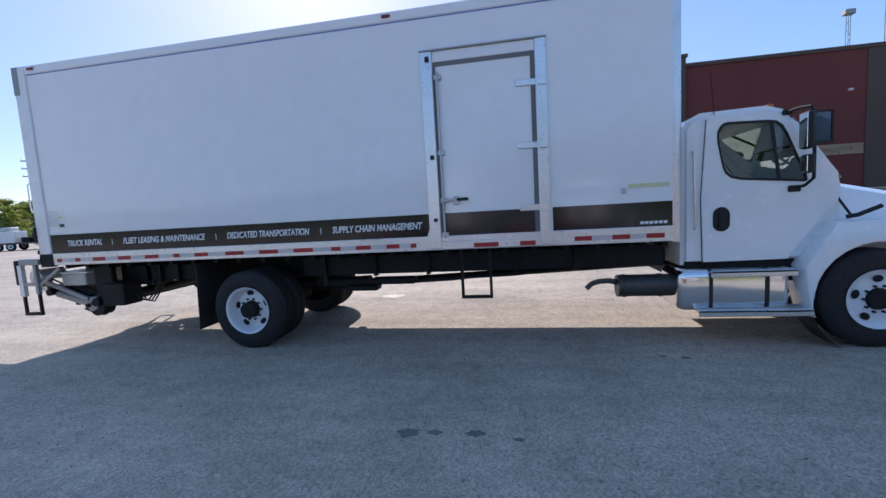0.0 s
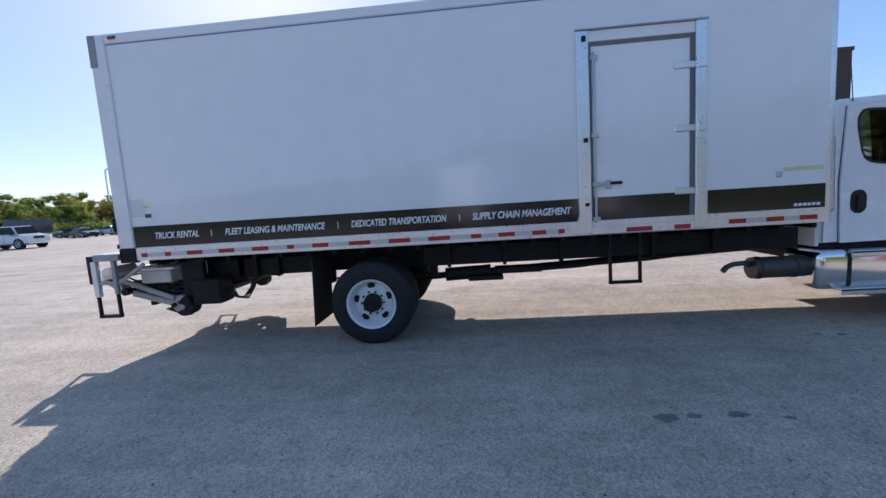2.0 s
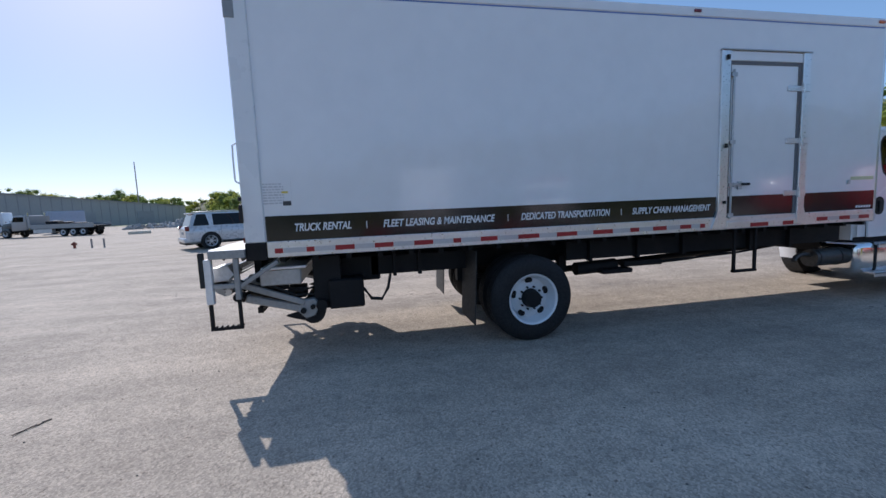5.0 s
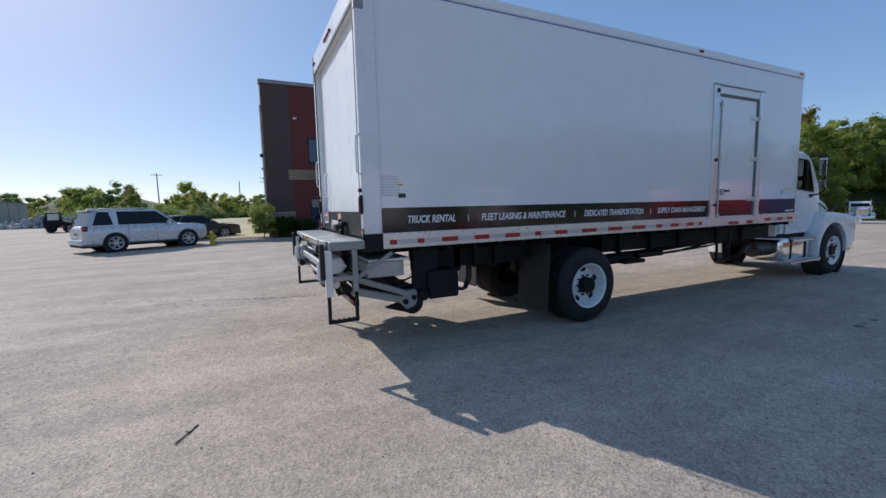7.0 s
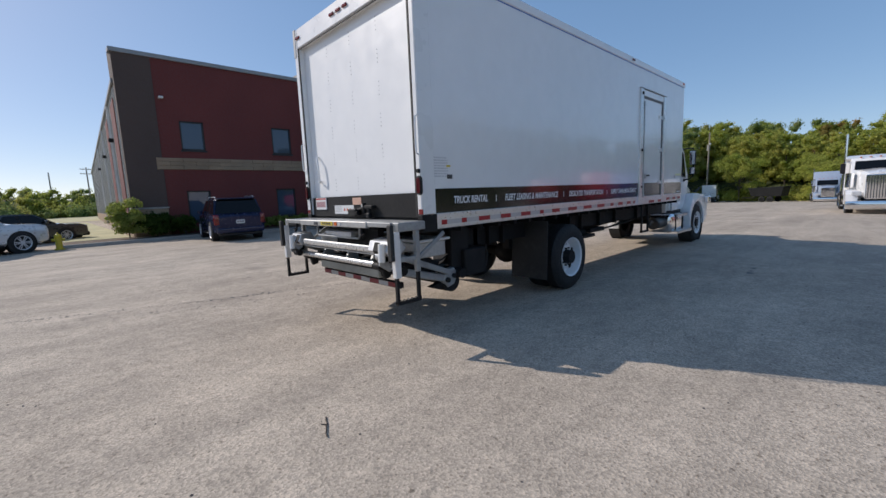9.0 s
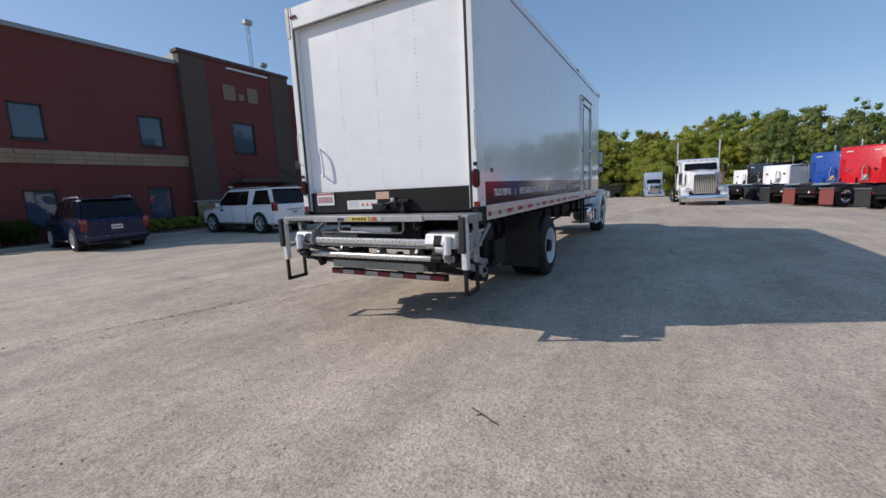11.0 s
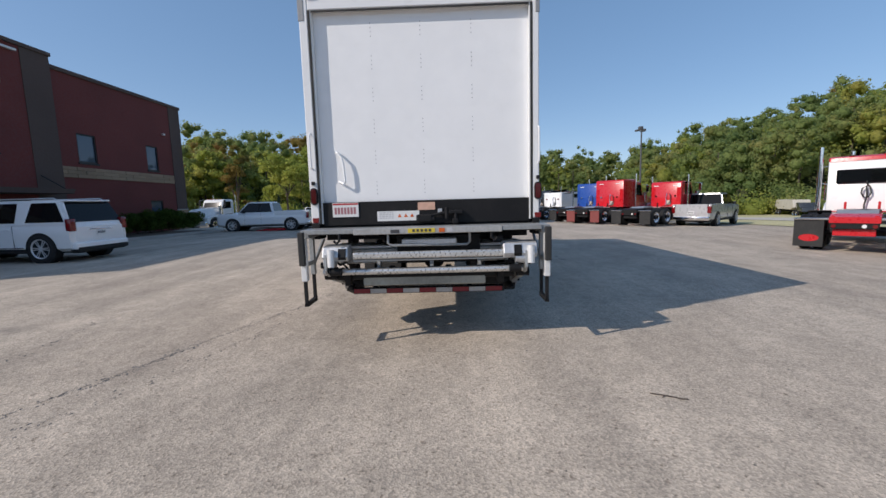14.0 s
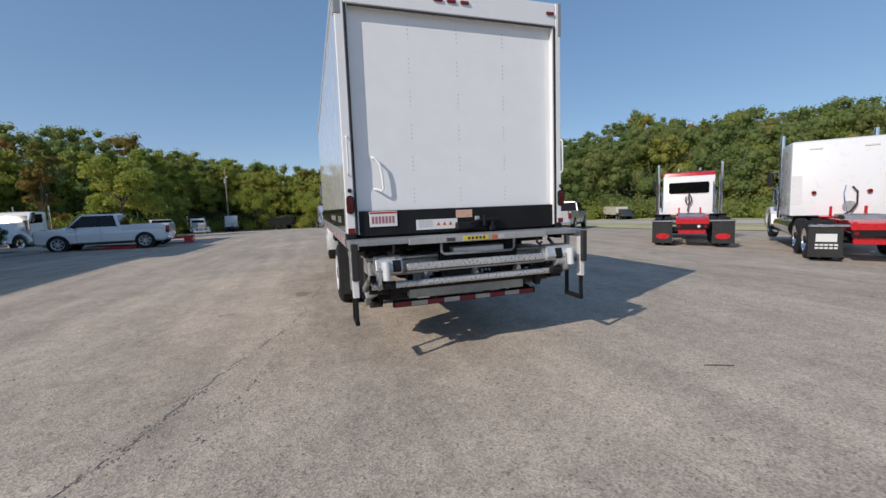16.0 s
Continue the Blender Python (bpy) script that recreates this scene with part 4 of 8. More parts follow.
for sgn, yo in ((-1, CY0 + 0.08), (1, CY1 - 0.08)):
    y0, y1 = (yo - 0.03, yo + 0.004) if sgn < 0 else (yo - 0.004, yo + 0.03)
    cdoor = cp("cab_door", ring_plate(DOOR, WHOLE, y0, y1), CABWHITE, label="white cab door")
    cp("door_seam", ring_plate(SEAM, DOOR, yo - 0.006 if sgn < 0 else yo - 0.002, yo + 0.002 if sgn < 0 else yo + 0.006), BLACK, cdoor)
    ys = y0 if sgn < 0 else y1
    ye = y0 + 0.02 if sgn < 0 else y1 - 0.02
    cp("window_seal", ring_plate(WP, WIN, min(ys - 0.004, ye), max(ys + 0.004, ye)), PLASTIC, cdoor, "black window surround")
    bm = nb()
    bm_prism(bm, WIN, "y", min(ys, ys - sgn * 0.004), max(ys, ys - sgn * 0.004))
    pane = cp("window_pane", bm, CLEAR, cdoor, "clear cab window glass")
    pane.visible_shadow = False
    yv = ys + sgn * 0.008
    cp("window_post", bm_prism(nb(), [(2.98, 1.76), (3.015, 1.755), (2.93, 2.36), (2.895, 2.37)], "y", min(ys, yv), max(ys, yv)), PLASTIC, cdoor)
    bm = nb()
    bm_prism(bm, oval(2.445, 1.367, 0.082, 0.134), "y", min(ys, ys + sgn * 0.012), max(ys, ys + sgn * 0.012))
    bm_box(bm, 2.415, 2.475, min(ys, ys + sgn * 0.03), max(ys, ys + sgn * 0.03), 1.27, 1.44, bevel=0.006)
    cp("door_handle", bm, PLASTIC, cdoor, "black door handle")
    yg = yo + sgn * 0.05
    cp("grab_rail", bm_pipe(nb(), [(2.165, yo, 2.12), (2.165, yg, 2.1), (2.17, yg, 1.8), (2.185, yg, 1.3), (2.185, yo, 1.27)], 0.014), ALU, smooth=True)
    # mirrors on a black bracket
    bm = nb()
    yb = yo + sgn * 0.22
    bm_pipe(bm, [(3.06, yo, 2.45), (3.12, yo + sgn * 0.12, 2.47), (3.16, yb, 2.46), (3.185, yb, 2.40), (3.20, yb, 2.0), (3.20, yb, 1.75), (3.17, yb - sgn * 0.08, 1.68), (3.14, yo, 1.66)], 0.016)
    bm_box(bm, 3.08, 3.20, yo - 0.02, yo + sgn * 0.05, 1.62, 1.69, bevel=0.01)
    bm_box(bm, 3.02, 3.12, yo - 0.01, yo + sgn * 0.03, 2.42, 2.48, bevel=0.012)
    mirror = cp("mirror", bm, PLASTIC, label="black mirror bracket with two mirrors", smooth=True)
    bm = bx(3.10, 3.165, yb - 0.075, yb + 0.075, 2.04, 2.41, bevel=0.03, seg=3)
    cp("mirror_head", bm, PLASTIC, mirror, smooth=True)
    cp("mirror_glass", bx(3.095, 3.102, yb - 0.062, yb + 0.062, 2.055, 2.395, bevel=0.003), CHROME, mirror, "mirror glass")
    cp("mirror_head", bx(3.11, 3.175, yb - 0.068, yb + 0.068, 1.80, 1.99, bevel=0.03, seg=3), PLASTIC, mirror, smooth=True)
    cp("mirror_glass", bx(3.105, 3.112, yb - 0.056, yb + 0.056, 1.815, 1.975, bevel=0.003), CHROME, mirror)
# windscreen and rear window
cp("windscreen", bm_quad(nb(), (3.605, CY0 + 0.1, 1.745), (3.605, CY1 - 0.1, 1.745), (3.147, CY1 - 0.1, 2.40), (3.147, CY0 + 0.1, 2.40)), CLEAR, label="clear windscreen").visible_shadow = False
cp("beacon", bx(2.80, 2.86, 5.7, 5.84, 2.55, 2.585, bevel=0.01), AMBER)
for k in range(5):
    cp("roof_lamp", bx(2.95, 3.02, CY0 + 0.2 + k * 0.38, CY0 + 0.30 + k * 0.38, 2.535, 2.575, bevel=0.012), AMBER)
cp("aerial", bm_cyl(nb(), (2.40, CY0 + 0.12, 2.5), (2.36, CY0 + 0.12, 2.95), 0.005, seg=6), PLASTIC)
tp("cab_skirt", bx(2.1, 3.3, CY0 + 0.12, CY1 - 0.12, 0.66, 0.9), BLACK)
# hood with fenders
bm = nb()
st = [(3.58, 0.92, 1.72, 0.95), (3.85, 0.90, 1.66, 0.95), (4.3, 0.84, 1.56, 0.85), (4.6, 0.78, 1.46, 0.75), (4.78, 0.72, 1.30, 0.70)]
rings = []
for x, hw, zt, zb in st:
    rings.append([bm.verts.new(p) for p in ((x, 5.77 - hw, zb), (x, 5.77 - hw, zt - 0.16), (x, 5.77 - hw + 0.05, zt - 0.06), (x, 5.77 - hw + 0.18, zt), (x, 5.77, zt + 0.03), (x, 5.77 + hw - 0.18, zt), (x, 5.77 + hw - 0.05, zt - 0.06), (x, 5.77 + hw, zt - 0.16), (x, 5.77 + hw, zb))])
for a, b in zip(rings, rings[1:]):
    for i in range(8):
        bm.faces.new((a[i], a[i + 1], b[i + 1], b[i]))
bm.faces.new(rings[-1])
hood = tp("hood", bm, CABWHITE, label="white sloping hood with flared fenders", smooth=True)
for sgn, yo in ((-1, YN + 0.13), (1, YF - 0.13)):
    arch = [(FX + 0.585 * math.cos(a), 0.49 + 0.585 * math.sin(a)) for a in [math.pi * (-0.03 + 1.135 * k / 16) for k in range(17)]]
    outer = [(4.78, 0.62), (4.80, 1.0), (4.66, 1.16), (4.3, 1.26), (3.7, 1.30), (3.45, 1.30), (3.30, 1.05), (3.17, 0.84), (3.20, 0.56), (3.265, 0.30)]
    poly = outer + arch[::-1]
    bm = nb()
    bm_prism(bm, poly, "y", yo if sgn < 0 else yo - 0.34, yo + 0.34 if sgn < 0 else yo, bevel=0.02, seg=2)
    cp("fender", bm, CABWHITE, hood, "white flared front fender", True)
    cp("wheel_arch", bm_cyl(nb(), (FX, yo - sgn * 0.33, 0.495), (FX, yo - sgn * 0.02, 0.495), 0.61, seg=30, caps=False), BLACKRUB, hood)
    cp("headlamp", bx(4.55, 4.80, yo - sgn * 0.05 - 0.14, yo - sgn * 0.05 + 0.14, 1.0, 1.2, bevel=0.03, seg=2), CHROME, hood)
    bm = nb()
    bm_pipe(bm, [(3.52, yo - sgn * 0.02, 1.34), (3.60, yo + sgn * 0.02, 1.36), (3.78, yo + sgn * 0.04, 1.44)], 0.022)
    cp("hood_latch", bm, PLASTIC, hood, "black rubber hood latch", True)
    cp("hood_seam", bm_pipe(nb(), [(3.60, yo + (0.08 if sgn < 0 else -0.08), 1.36), (3.585, 5.77 + sgn * 0.925, 1.56), (3.60, 5.77 + sgn * 0.86, 1.68), (3.66, 5.77 + sgn * 0.75, 1.71)], 0.012), PLASTIC, hood, smooth=True)
tp("bumper", bx(4.70, 4.92, YN + 0.18, YF - 0.18, 0.42, 0.74, bevel=0.05, seg=3), CHROME, label="front bumper", smooth=True)
tp("grille", bx(4.76, 4.80, 5.3, 6.24, 0.78, 1.28, bevel=0.02), PLASTIC)
tp("inner_cab", bx(3.55, 4.6, 5.1, 6.45, 0.6, 1.2), BLACK)

# ---- tail lift, stowed below the floor ----
LIFTALU = mat("worn_bright_aluminium", (0.82, 0.82, 0.81), 0.4, 0.3, 0.1, 8, bump=0.05, bump_scale=40, stain=0.25, stain_color=(0.35, 0.34, 0.33))
LG = mat("dull_galvanised_steel", (0.34, 0.35, 0.35), 0.5, 0.5, 0.22, 9, bump=0.08, bump_scale=30, stain=0.5, stain_color=(0.14, 0.13, 0.12))
TUBESTEEL = mat("rubbed_bright_steel", (0.62, 0.62, 0.61), 0.3, 0.65, 0.15, 9, bump=0.06, bump_scale=30, stain=0.4, stain_color=(0.25, 0.24, 0.23))
EDGESTEEL = mat("scuffed_sill_steel", (0.44, 0.44, 0.43), 0.42, 0.5, 0.2, 9, bump=0.06, bump_scale=30, stain=0.4, stain_color=(0.16, 0.15, 0.14))
GUARDRED = mat("dulled_red_tape", (0.20, 0.012, 0.018), 0.45, vary=0.2, scale=20)
GUARDSILVER = mat("dulled_silver_tape", (0.42, 0.41, 0.40), 0.45, 0.1, vary=0.2, scale=20)
HINGESTEEL = mat("worn_hinge_steel", (0.58, 0.59, 0.60), 0.42, 0.45, 0.2, 9, bump=0.06, bump_scale=30, stain=0.45, stain_color=(0.2, 0.19, 0.18))
LY0, LY1 = 4.395, 7.0
lift = tp("tail_lift", bx(-6.68, XR + 0.02, LY0 + 0.09, LY1 - 0.09, 1.255, 1.285, bevel=0.004), LG, label="stowed galvanised tail lift below the rear sill")


def lp(name, bm, material, label="", smooth=False):
    bmesh.ops.translate(bm, vec=-BASE, verts=bm.verts)
    return part(name, bm, material, lift, label, smooth)


lp("sill_edge", bx(-6.73, -6.68, 4.89, 6.43, 1.225, 1.29, bevel=0.006), EDGESTEEL, "scuffed steel rear edge of the sill step")
for y0, y1 in ((LY0 + 0.09, 4.888), (6.432, LY1 - 0.09)):
    lp("sill_corner", bx(-6.72, -6.68, y0, y1, 1.24, 1.287, bevel=0.004), LG)
lp("side_beam", bx(-6.69, XR + 0.0, LY0, LY0 + 0.09, 1.20, 1.285, bevel=0.006), LG)
lp("side_beam", bx(-6.69, XR + 0.0, LY1 - 0.09, LY1, 1.20, 1.285, bevel=0.006), LG)
lp("maker_plate", bx(-6.736, -6.73, 5.58, 5.86, 1.236, 1.280), YELLOW, "yellow and black maker's plate")
bm = nb()
for k in range(5):
    bm_box(bm, -6.7385, -6.736, 5.62 + k * 0.042, 5.645 + k * 0.042, 1.246, 1.272)
lp("maker_print", bm, INK)
lp("maker_plate", bx(-6.736, -6.73, 5.40, 5.46, 1.238, 1.278), SILVERTAPE)
lp("maker_plate", bx(-6.736, -6.73, 5.48, 5.54, 1.238, 1.278), AMBER)
lp("maker_plate", bx(-6.736, -6.73, 5.95, 6.04, 1.238, 1.272), INK)
for y, s in ((LY0 + 0.035, 1), (LY1 - 0.035, -1)):
    # dock bumper, leg and loop step at each end
    lp("dock_bumper", bx(-6.785, -6.74, y - 0.032, y + 0.032, 0.92, 1.27, bevel=0.008), BLACKRUB, "black rubber dock bumper")
    lp("leg", bx(-6.74, -6.67, y - 0.03, y + 0.03, 0.75, 1.2, bevel=0.006), LIFTALU, "bright galvanised leg")
    lp("leg", bx(-6.47, -6.42, y - 0.025, y + 0.025, 0.78, 1.2, bevel=0.005), LG)
    lp("leg_tie", bx(-6.67, -6.47, y - 0.02, y + 0.02, 0.90, 0.945, bevel=0.004), LG)
    bm = nb()
    for x in (-6.712, -6.443):
        bm_box(bm, x - 0.016, x + 0.016, y - 0.016, y + 0.016, 0.50, 0.80)
    bm_box(bm, -6.728, -6.427, y - 0.02, y + 0.02, 0.478, 0.512)
    for k in range(6):
        bm_prism(bm, [(-6.69 + k * 0.05, 0.512), (-6.665 + k * 0.05, 0.512), (-6.678 + k * 0.05, 0.525)], "y", y - 0.018, y + 0.018)
    lp("loop_step", bm, BLACK, "black steel loop step with toothed tread")
    # arms, cylinder and pivot casting
    ya = y + s * 0.225

    def bar(name, p, q, half, yc, thick, material, label=""):
        ln = math.hypot(q[0] - p[0], q[1] - p[1])
        tilt = math.degrees(math.atan2(p[1] - q[1], q[0] - p[0]))
        m = Matrix.Translation(((p[0] + q[0]) / 2, 0, (p[1] + q[1]) / 2)) @ pose(0, 0, 0, 0, tilt, 0)
        return lp(name, bm_box(nb(), -ln / 2, ln / 2, yc - thick, yc + thick, -half, half, bevel=min(half, thick) * 0.4, m=m), material, label)

    bar("arm", (-6.44, 0.74), (-5.74, 0.545), 0.042, ya, 0.03, LG, "galvanised lifting arm")
    bar("arm", (-6.56, 0.93), (-5.84, 0.655), 0.032, ya - s * 0.05, 0.018, LG)
    bar("brace", (-6.44, 0.90), (-6.05, 1.14), 0.022, y + s * 0.01, 0.012, LG)
    bar("link", (-6.35, 0.92), (-5.86, 0.75), 0.022, ya + s * 0.10, 0.02, BLACK)
    lp("cylinder", bm_cyl(nb(), (-6.40, ya + s * 0.09, 0.80), (-5.95, ya + s * 0.09, 0.66), 0.042, seg=14), BLACK, "hydraulic cylinder", True)
    lp("cylinder_rod", bm_cyl(nb(), (-5.96, ya + s * 0.09, 0.663), (-5.76, ya + s * 0.09, 0.60), 0.022, seg=10), CHROME, "", True)
    lp("arm_foot", bm_prism(nb(), [(-5.92, 0.56), (-5.84, 0.47), (-5.74, 0.50), (-5.68, 0.62), (-5.74, 0.69), (-5.88, 0.68)], "y", ya - 0.045, ya + 0.045, bevel=0.012), LG, "cast arm pivot")
    lp("pivot_drum", bm_cyl(nb(), (-5.76, ya - 0.02, 0.53), (-5.76, ya + s * 0.16, 0.53), 0.125, seg=20), BLACK, "black pivot casting", True)
    lp("stop_lug", bm_prism(nb(), [(-6.06, 0.50), (-5.98, 0.47), (-5.82, 0.42), (-5.72, 0.40), (-5.72, 0.50), (-5.9, 0.54)], "y", ya + s * 0.06 - 0.04, ya + s * 0.06 + 0.04, bevel=0.01), BLACK)
    for px, pz, pr in ((-5.76, 0.60, 0.026), (-5.86, 0.565, 0.03), (-6.50, 0.77, 0.05), (-6.62, 0.90, 0.035)):
        lp("pivot_pin", bm_cyl(nb(), (px, ya - s * 0.075, pz), (px, ya + s * 0.06, pz), pr, seg=14), BLACK, "", True)
    lp("hanger", bx(-5.74, -5.44, ya + s * 0.03 - 0.04, ya + s * 0.03 + 0.04, 0.56, 1.15, bevel=0.01), BLACK)
    # hinge block with cheek plate and roller at the outer end
    yh0, yh1 = (4.50, 4.88) if s > 0 else (6.47, 6.77)
    lp("hinge_block", bm_prism(nb(), [(-6.74, 1.00), (-6.7, 1.10), (-6.56, 1.12), (-6.50, 1.02), (-6.56, 0.96), (-6.7, 0.95)], "y", yh0 + 0.03, yh1, bevel=0.012), HINGESTEEL, "bright worn hinge block")
    lp("hinge_slot", bm_prism(nb(), [(-6.746, 1.0), (-6.715, 1.085), (-6.70, 1.085), (-6.70, 0.985), (-6.73, 0.97)], "y", (yh0 + yh1) / 2 - 0.05 + s * 0.05, (yh0 + yh1) / 2 + 0.03 + s * 0.05), BLACK)
    lp("hinge_pin", bm_cyl(nb(), (-6.76, yh0 + 0.10 if s > 0 else yh1 - 0.10, 0.90), (-6.75, yh0 + 0.10 if s > 0 else yh1 - 0.10, 1.08), 0.036, seg=14), LIFTALU, "bright upright hinge pin", True)
    lp("cheek_plate", bm_prism(nb(), [(-6.76, 0.86), (-6.74, 1.02), (-6.64, 1.08), (-6.56, 1.02), (-6.56, 0.84), (-6.64, 0.78)], "y", ya - 0.02, ya + 0.004), LG)
    lp("roller", bm_cyl(nb(), (-6.68, ya - s * 0.02, 0.94), (-6.68, ya + s * 0.10, 0.94), 0.055, seg=16), GALV, "", True)
    lp("roller", bm_cyl(nb(), (-6.7, ya + s * 0.04, 0.84), (-6.7, ya + s * 0.16, 0.84), 0.04, seg=14), BLACK, "", True)
    yd = 4.89 if s > 0 else 6.56
    lp("stow_hook", bm_prism(nb(), [(-6.58, 0.80), (-6.56, 0.70), (-6.54, 0.655), (-6.47, 0.67), (-6.44, 0.82)], "y", yd - 0.035, yd + 0.035, bevel=0.015), BLACK, "black stowing hook")
    hose = [(-6.55, ya + s * 0.03, 0.96), (-6.35, ya + s * 0.05, 0.86), (-6.15, ya + s * 0.03, 0.84), (-5.95, ya + s * 0.06, 0.72), (-5.72, ya + s * 0.08, 0.72), (-5.55, ya + s * 0.1, 0.85)]
    lp("hydraulic_hose", bm_pipe(nb(), hose, 0.012), BLACKRUB, "", True)
# valve block, hoses and cross plates between the arms
lp("valve_block", bx(-6.05, -5.85, 4.86, 5.02, 0.66, 0.80, bevel=0.01), BLACK)
lp("cross_plate", bx(-5.86, -5.80, 4.75, 6.70, 0.50, 0.66, bevel=0.01), BLACK, "black cross plate")
lp("torsion_tube", bm_cyl(nb(), (-6.46, 4.74, 0.75), (-6.46, 6.72, 0.75), 0.045, seg=14), BLACK, "", True)
for k in range(4):
    yy = 4.80 + 0.03 * k
    lp("hydraulic_hose", bm_pipe(nb(), [(-6.46, yy, 0.86), (-6.3, yy + 0.02, 0.74 - 0.02 * k), (-6.1, yy + 0.05, 0.70 + 0.015 * k), (-5.9, yy + 0.04, 0.62), (-5.6, yy + 0.05, 0.70), (-5.4, yy + 0.06, 0.86)], 0.010), BLACKRUB, "", True)
for yy in (5.1, 5.62, 6.2):
    lp("lug", bm_prism(nb(), [(-6.55, 0.84), (-6.50, 0.93), (-6.42, 0.93), (-6.38, 0.80), (-6.48, 0.76)], "y", yy, yy + 0.035), LG)
# folded platform and cross tubes
OLIVE = mat("dusty_platform_steel", (0.34, 0.345, 0.31), 0.6, 0.3, vary=0.25, scale=7, stain=0.4, stain_color=(0.09, 0.085, 0.08))
PLATE = mat("grey_platform_steel", (0.46, 0.455, 0.44), 0.5, 0.4, vary=0.2, scale=7, stain=0.35)
lp("platform", bx(-6.28, -5.86, LY0 + 0.22, LY1 - 0.22, 0.86, 1.03, bevel=0.012), PLATE, "folded grey steel platform")
lp("platform_lip", bx(-6.26, -5.80, LY0 + 0.20, LY1 - 0.20, 1.034, 1.062, bevel=0.006), LIFTALU, "bright platform lip")
lp("platform_flap", bx(-6.7, -6.66, 4.875, 6.46, 0.965, 1.04, bevel=0.02, seg=3), TUBESTEEL, "ribbed aluminium flap")
lp("flap_rail", bx(-6.68, -6.60, 4.875, 6.46, 0.94, 0.96, bevel=0.004), LG)
lp("platform", bx(-6.50, -6.40, 5.05, 6.40, 0.64, 0.82, bevel=0.012), OLIVE, "dusty folded platform section")
lp("backing_plate", bx(-6.44, -6.36, 5.1, 6.02, 0.88, 1.18), BLACK)
lp("cross_tube", bm_cyl(nb(), (-6.60, 4.62, 0.825), (-6.60, 6.80, 0.82), 0.036, seg=20), TUBESTEEL, "round cross tube", True)
lp("cross_tube", bm_cyl(nb(), (-5.66, LY0 + 0.15, 0.62), (-5.66, LY1 - 0.15, 0.62), 0.06, seg=16), BLACK, "", True)
bm = nb()
bm_pipe(bm, [(-6.66, 6.08, 1.25), (-6.67, 6.08, 1.13), (-6.67, 6.05, 1.105), (-6.60, 5.25, 1.09), (-6.60, 5.22, 1.12), (-6.60, 5.22, 1.25)], 0.014)
lp("latch_bar", bm, LG, "bent latch bar", True)
lp("control_box", bx(-6.64, -6.50, 5.36, 5.94, 1.10, 1.165, bevel=0.01), GALV)
lp("hook", bm_pipe(nb(), [(-6.71, 5.0, 1.24), (-6.72, 5.0, 1.17), (-6.72, 4.97, 1.14), (-6.72, 4.94, 1.17)], 0.014), BLACK)
lp("hook", bm_pipe(nb(), [(-6.71, 6.58, 1.24), (-6.72, 6.58, 1.17), (-6.72, 6.61, 1.14), (-6.72, 6.64, 1.17)], 0.014), BLACK)
# underride bar with red and silver tape
guard = lp("underride_bar", bx(-6.38, -6.32, 4.83, 6.55, 0.525, 0.592, bevel=0.006), BLACK, "black underride bar with red and silver tape")
for k in range(9):
    bm = bx(-6.3835, -6.38, 4.86 + k * 0.187, 4.86 + k * 0.187 + 0.182, 0.533, 0.582)
    bmesh.ops.translate(bm, vec=-BASE, verts=bm.verts)
    part("tape", bm, GUARDRED if k % 2 == 0 else GUARDSILVER, guard)
for y in (5.2, 6.28):
    lp("guard_bracket", bm_prism(nb(), [(-6.36, 0.58), (-6.28, 0.58), (-5.85, 0.98), (-5.85, 1.1), (-6.0, 1.1)], "y", y, y + 0.05), BLACK)
for y in (5.42, 6.06):
    lp("guard_bracket", bx(-6.40, -6.33, y, y + 0.07, 0.58, 0.84, bevel=0.01), BLACK)
# pump box and hoses ahead of the arms
lp("pump_box", bx(-5.58, -5.20, YN + 0.12, YN + 0.42, 0.56, 0.88, bevel=0.015), BLACK, "black pump box")
lp("pump_box", bx(-5.55, -5.0, YN + 0.42, YN + 0.8, 0.80, 1.1, bevel=0.02), BLACK)
for k in range(3):
    lp("hose", bm_pipe(nb(), [(-5.2, YN + 0.3 + k * 0.05, 0.72), (-5.12, YN + 0.28 + k * 0.05, 0.62 - k * 0.02), (-5.0, YN + 0.3 + k * 0.05, 0.60 - k * 0.02), (-4.92, YN + 0.34 + k * 0.05, 0.70), (-4.88, YN + 0.4 + k * 0.05, 0.86)], 0.012), BLACKRUB, "", True)
    lp("hose", bm_pipe(nb(), [(-6.5, YN + 0.3 + k * 0.04, 0.88), (-6.1, YN + 0.3 + k * 0.04, 0.80 - k * 0.04), (-5.8, YN + 0.3, 0.78), (-5.5, YN + 0.34, 0.88)], 0.011), BLACKRUB, "", True)


# ---- the two-storey office building ----
BX0, BX1, BY, BZ = -6.28, 19.9, 25.66, 8.84
CX0, CX1, CY, CZ = 2.87, 9.86, 25.36, 9.40
office = thing("office_building", Matrix.Translation((6.8, 31, 0)), "dark red two-storey office building with brown pilasters and stone bands", "building")
OB = Vector((6.8, 31, 0))


def op(name, bm, material, parent=None, label="", smooth=False):
    bmesh.ops.translate(bm, vec=-OB, verts=bm.verts)
    return part(name, bm, material, parent or office, label, smooth)


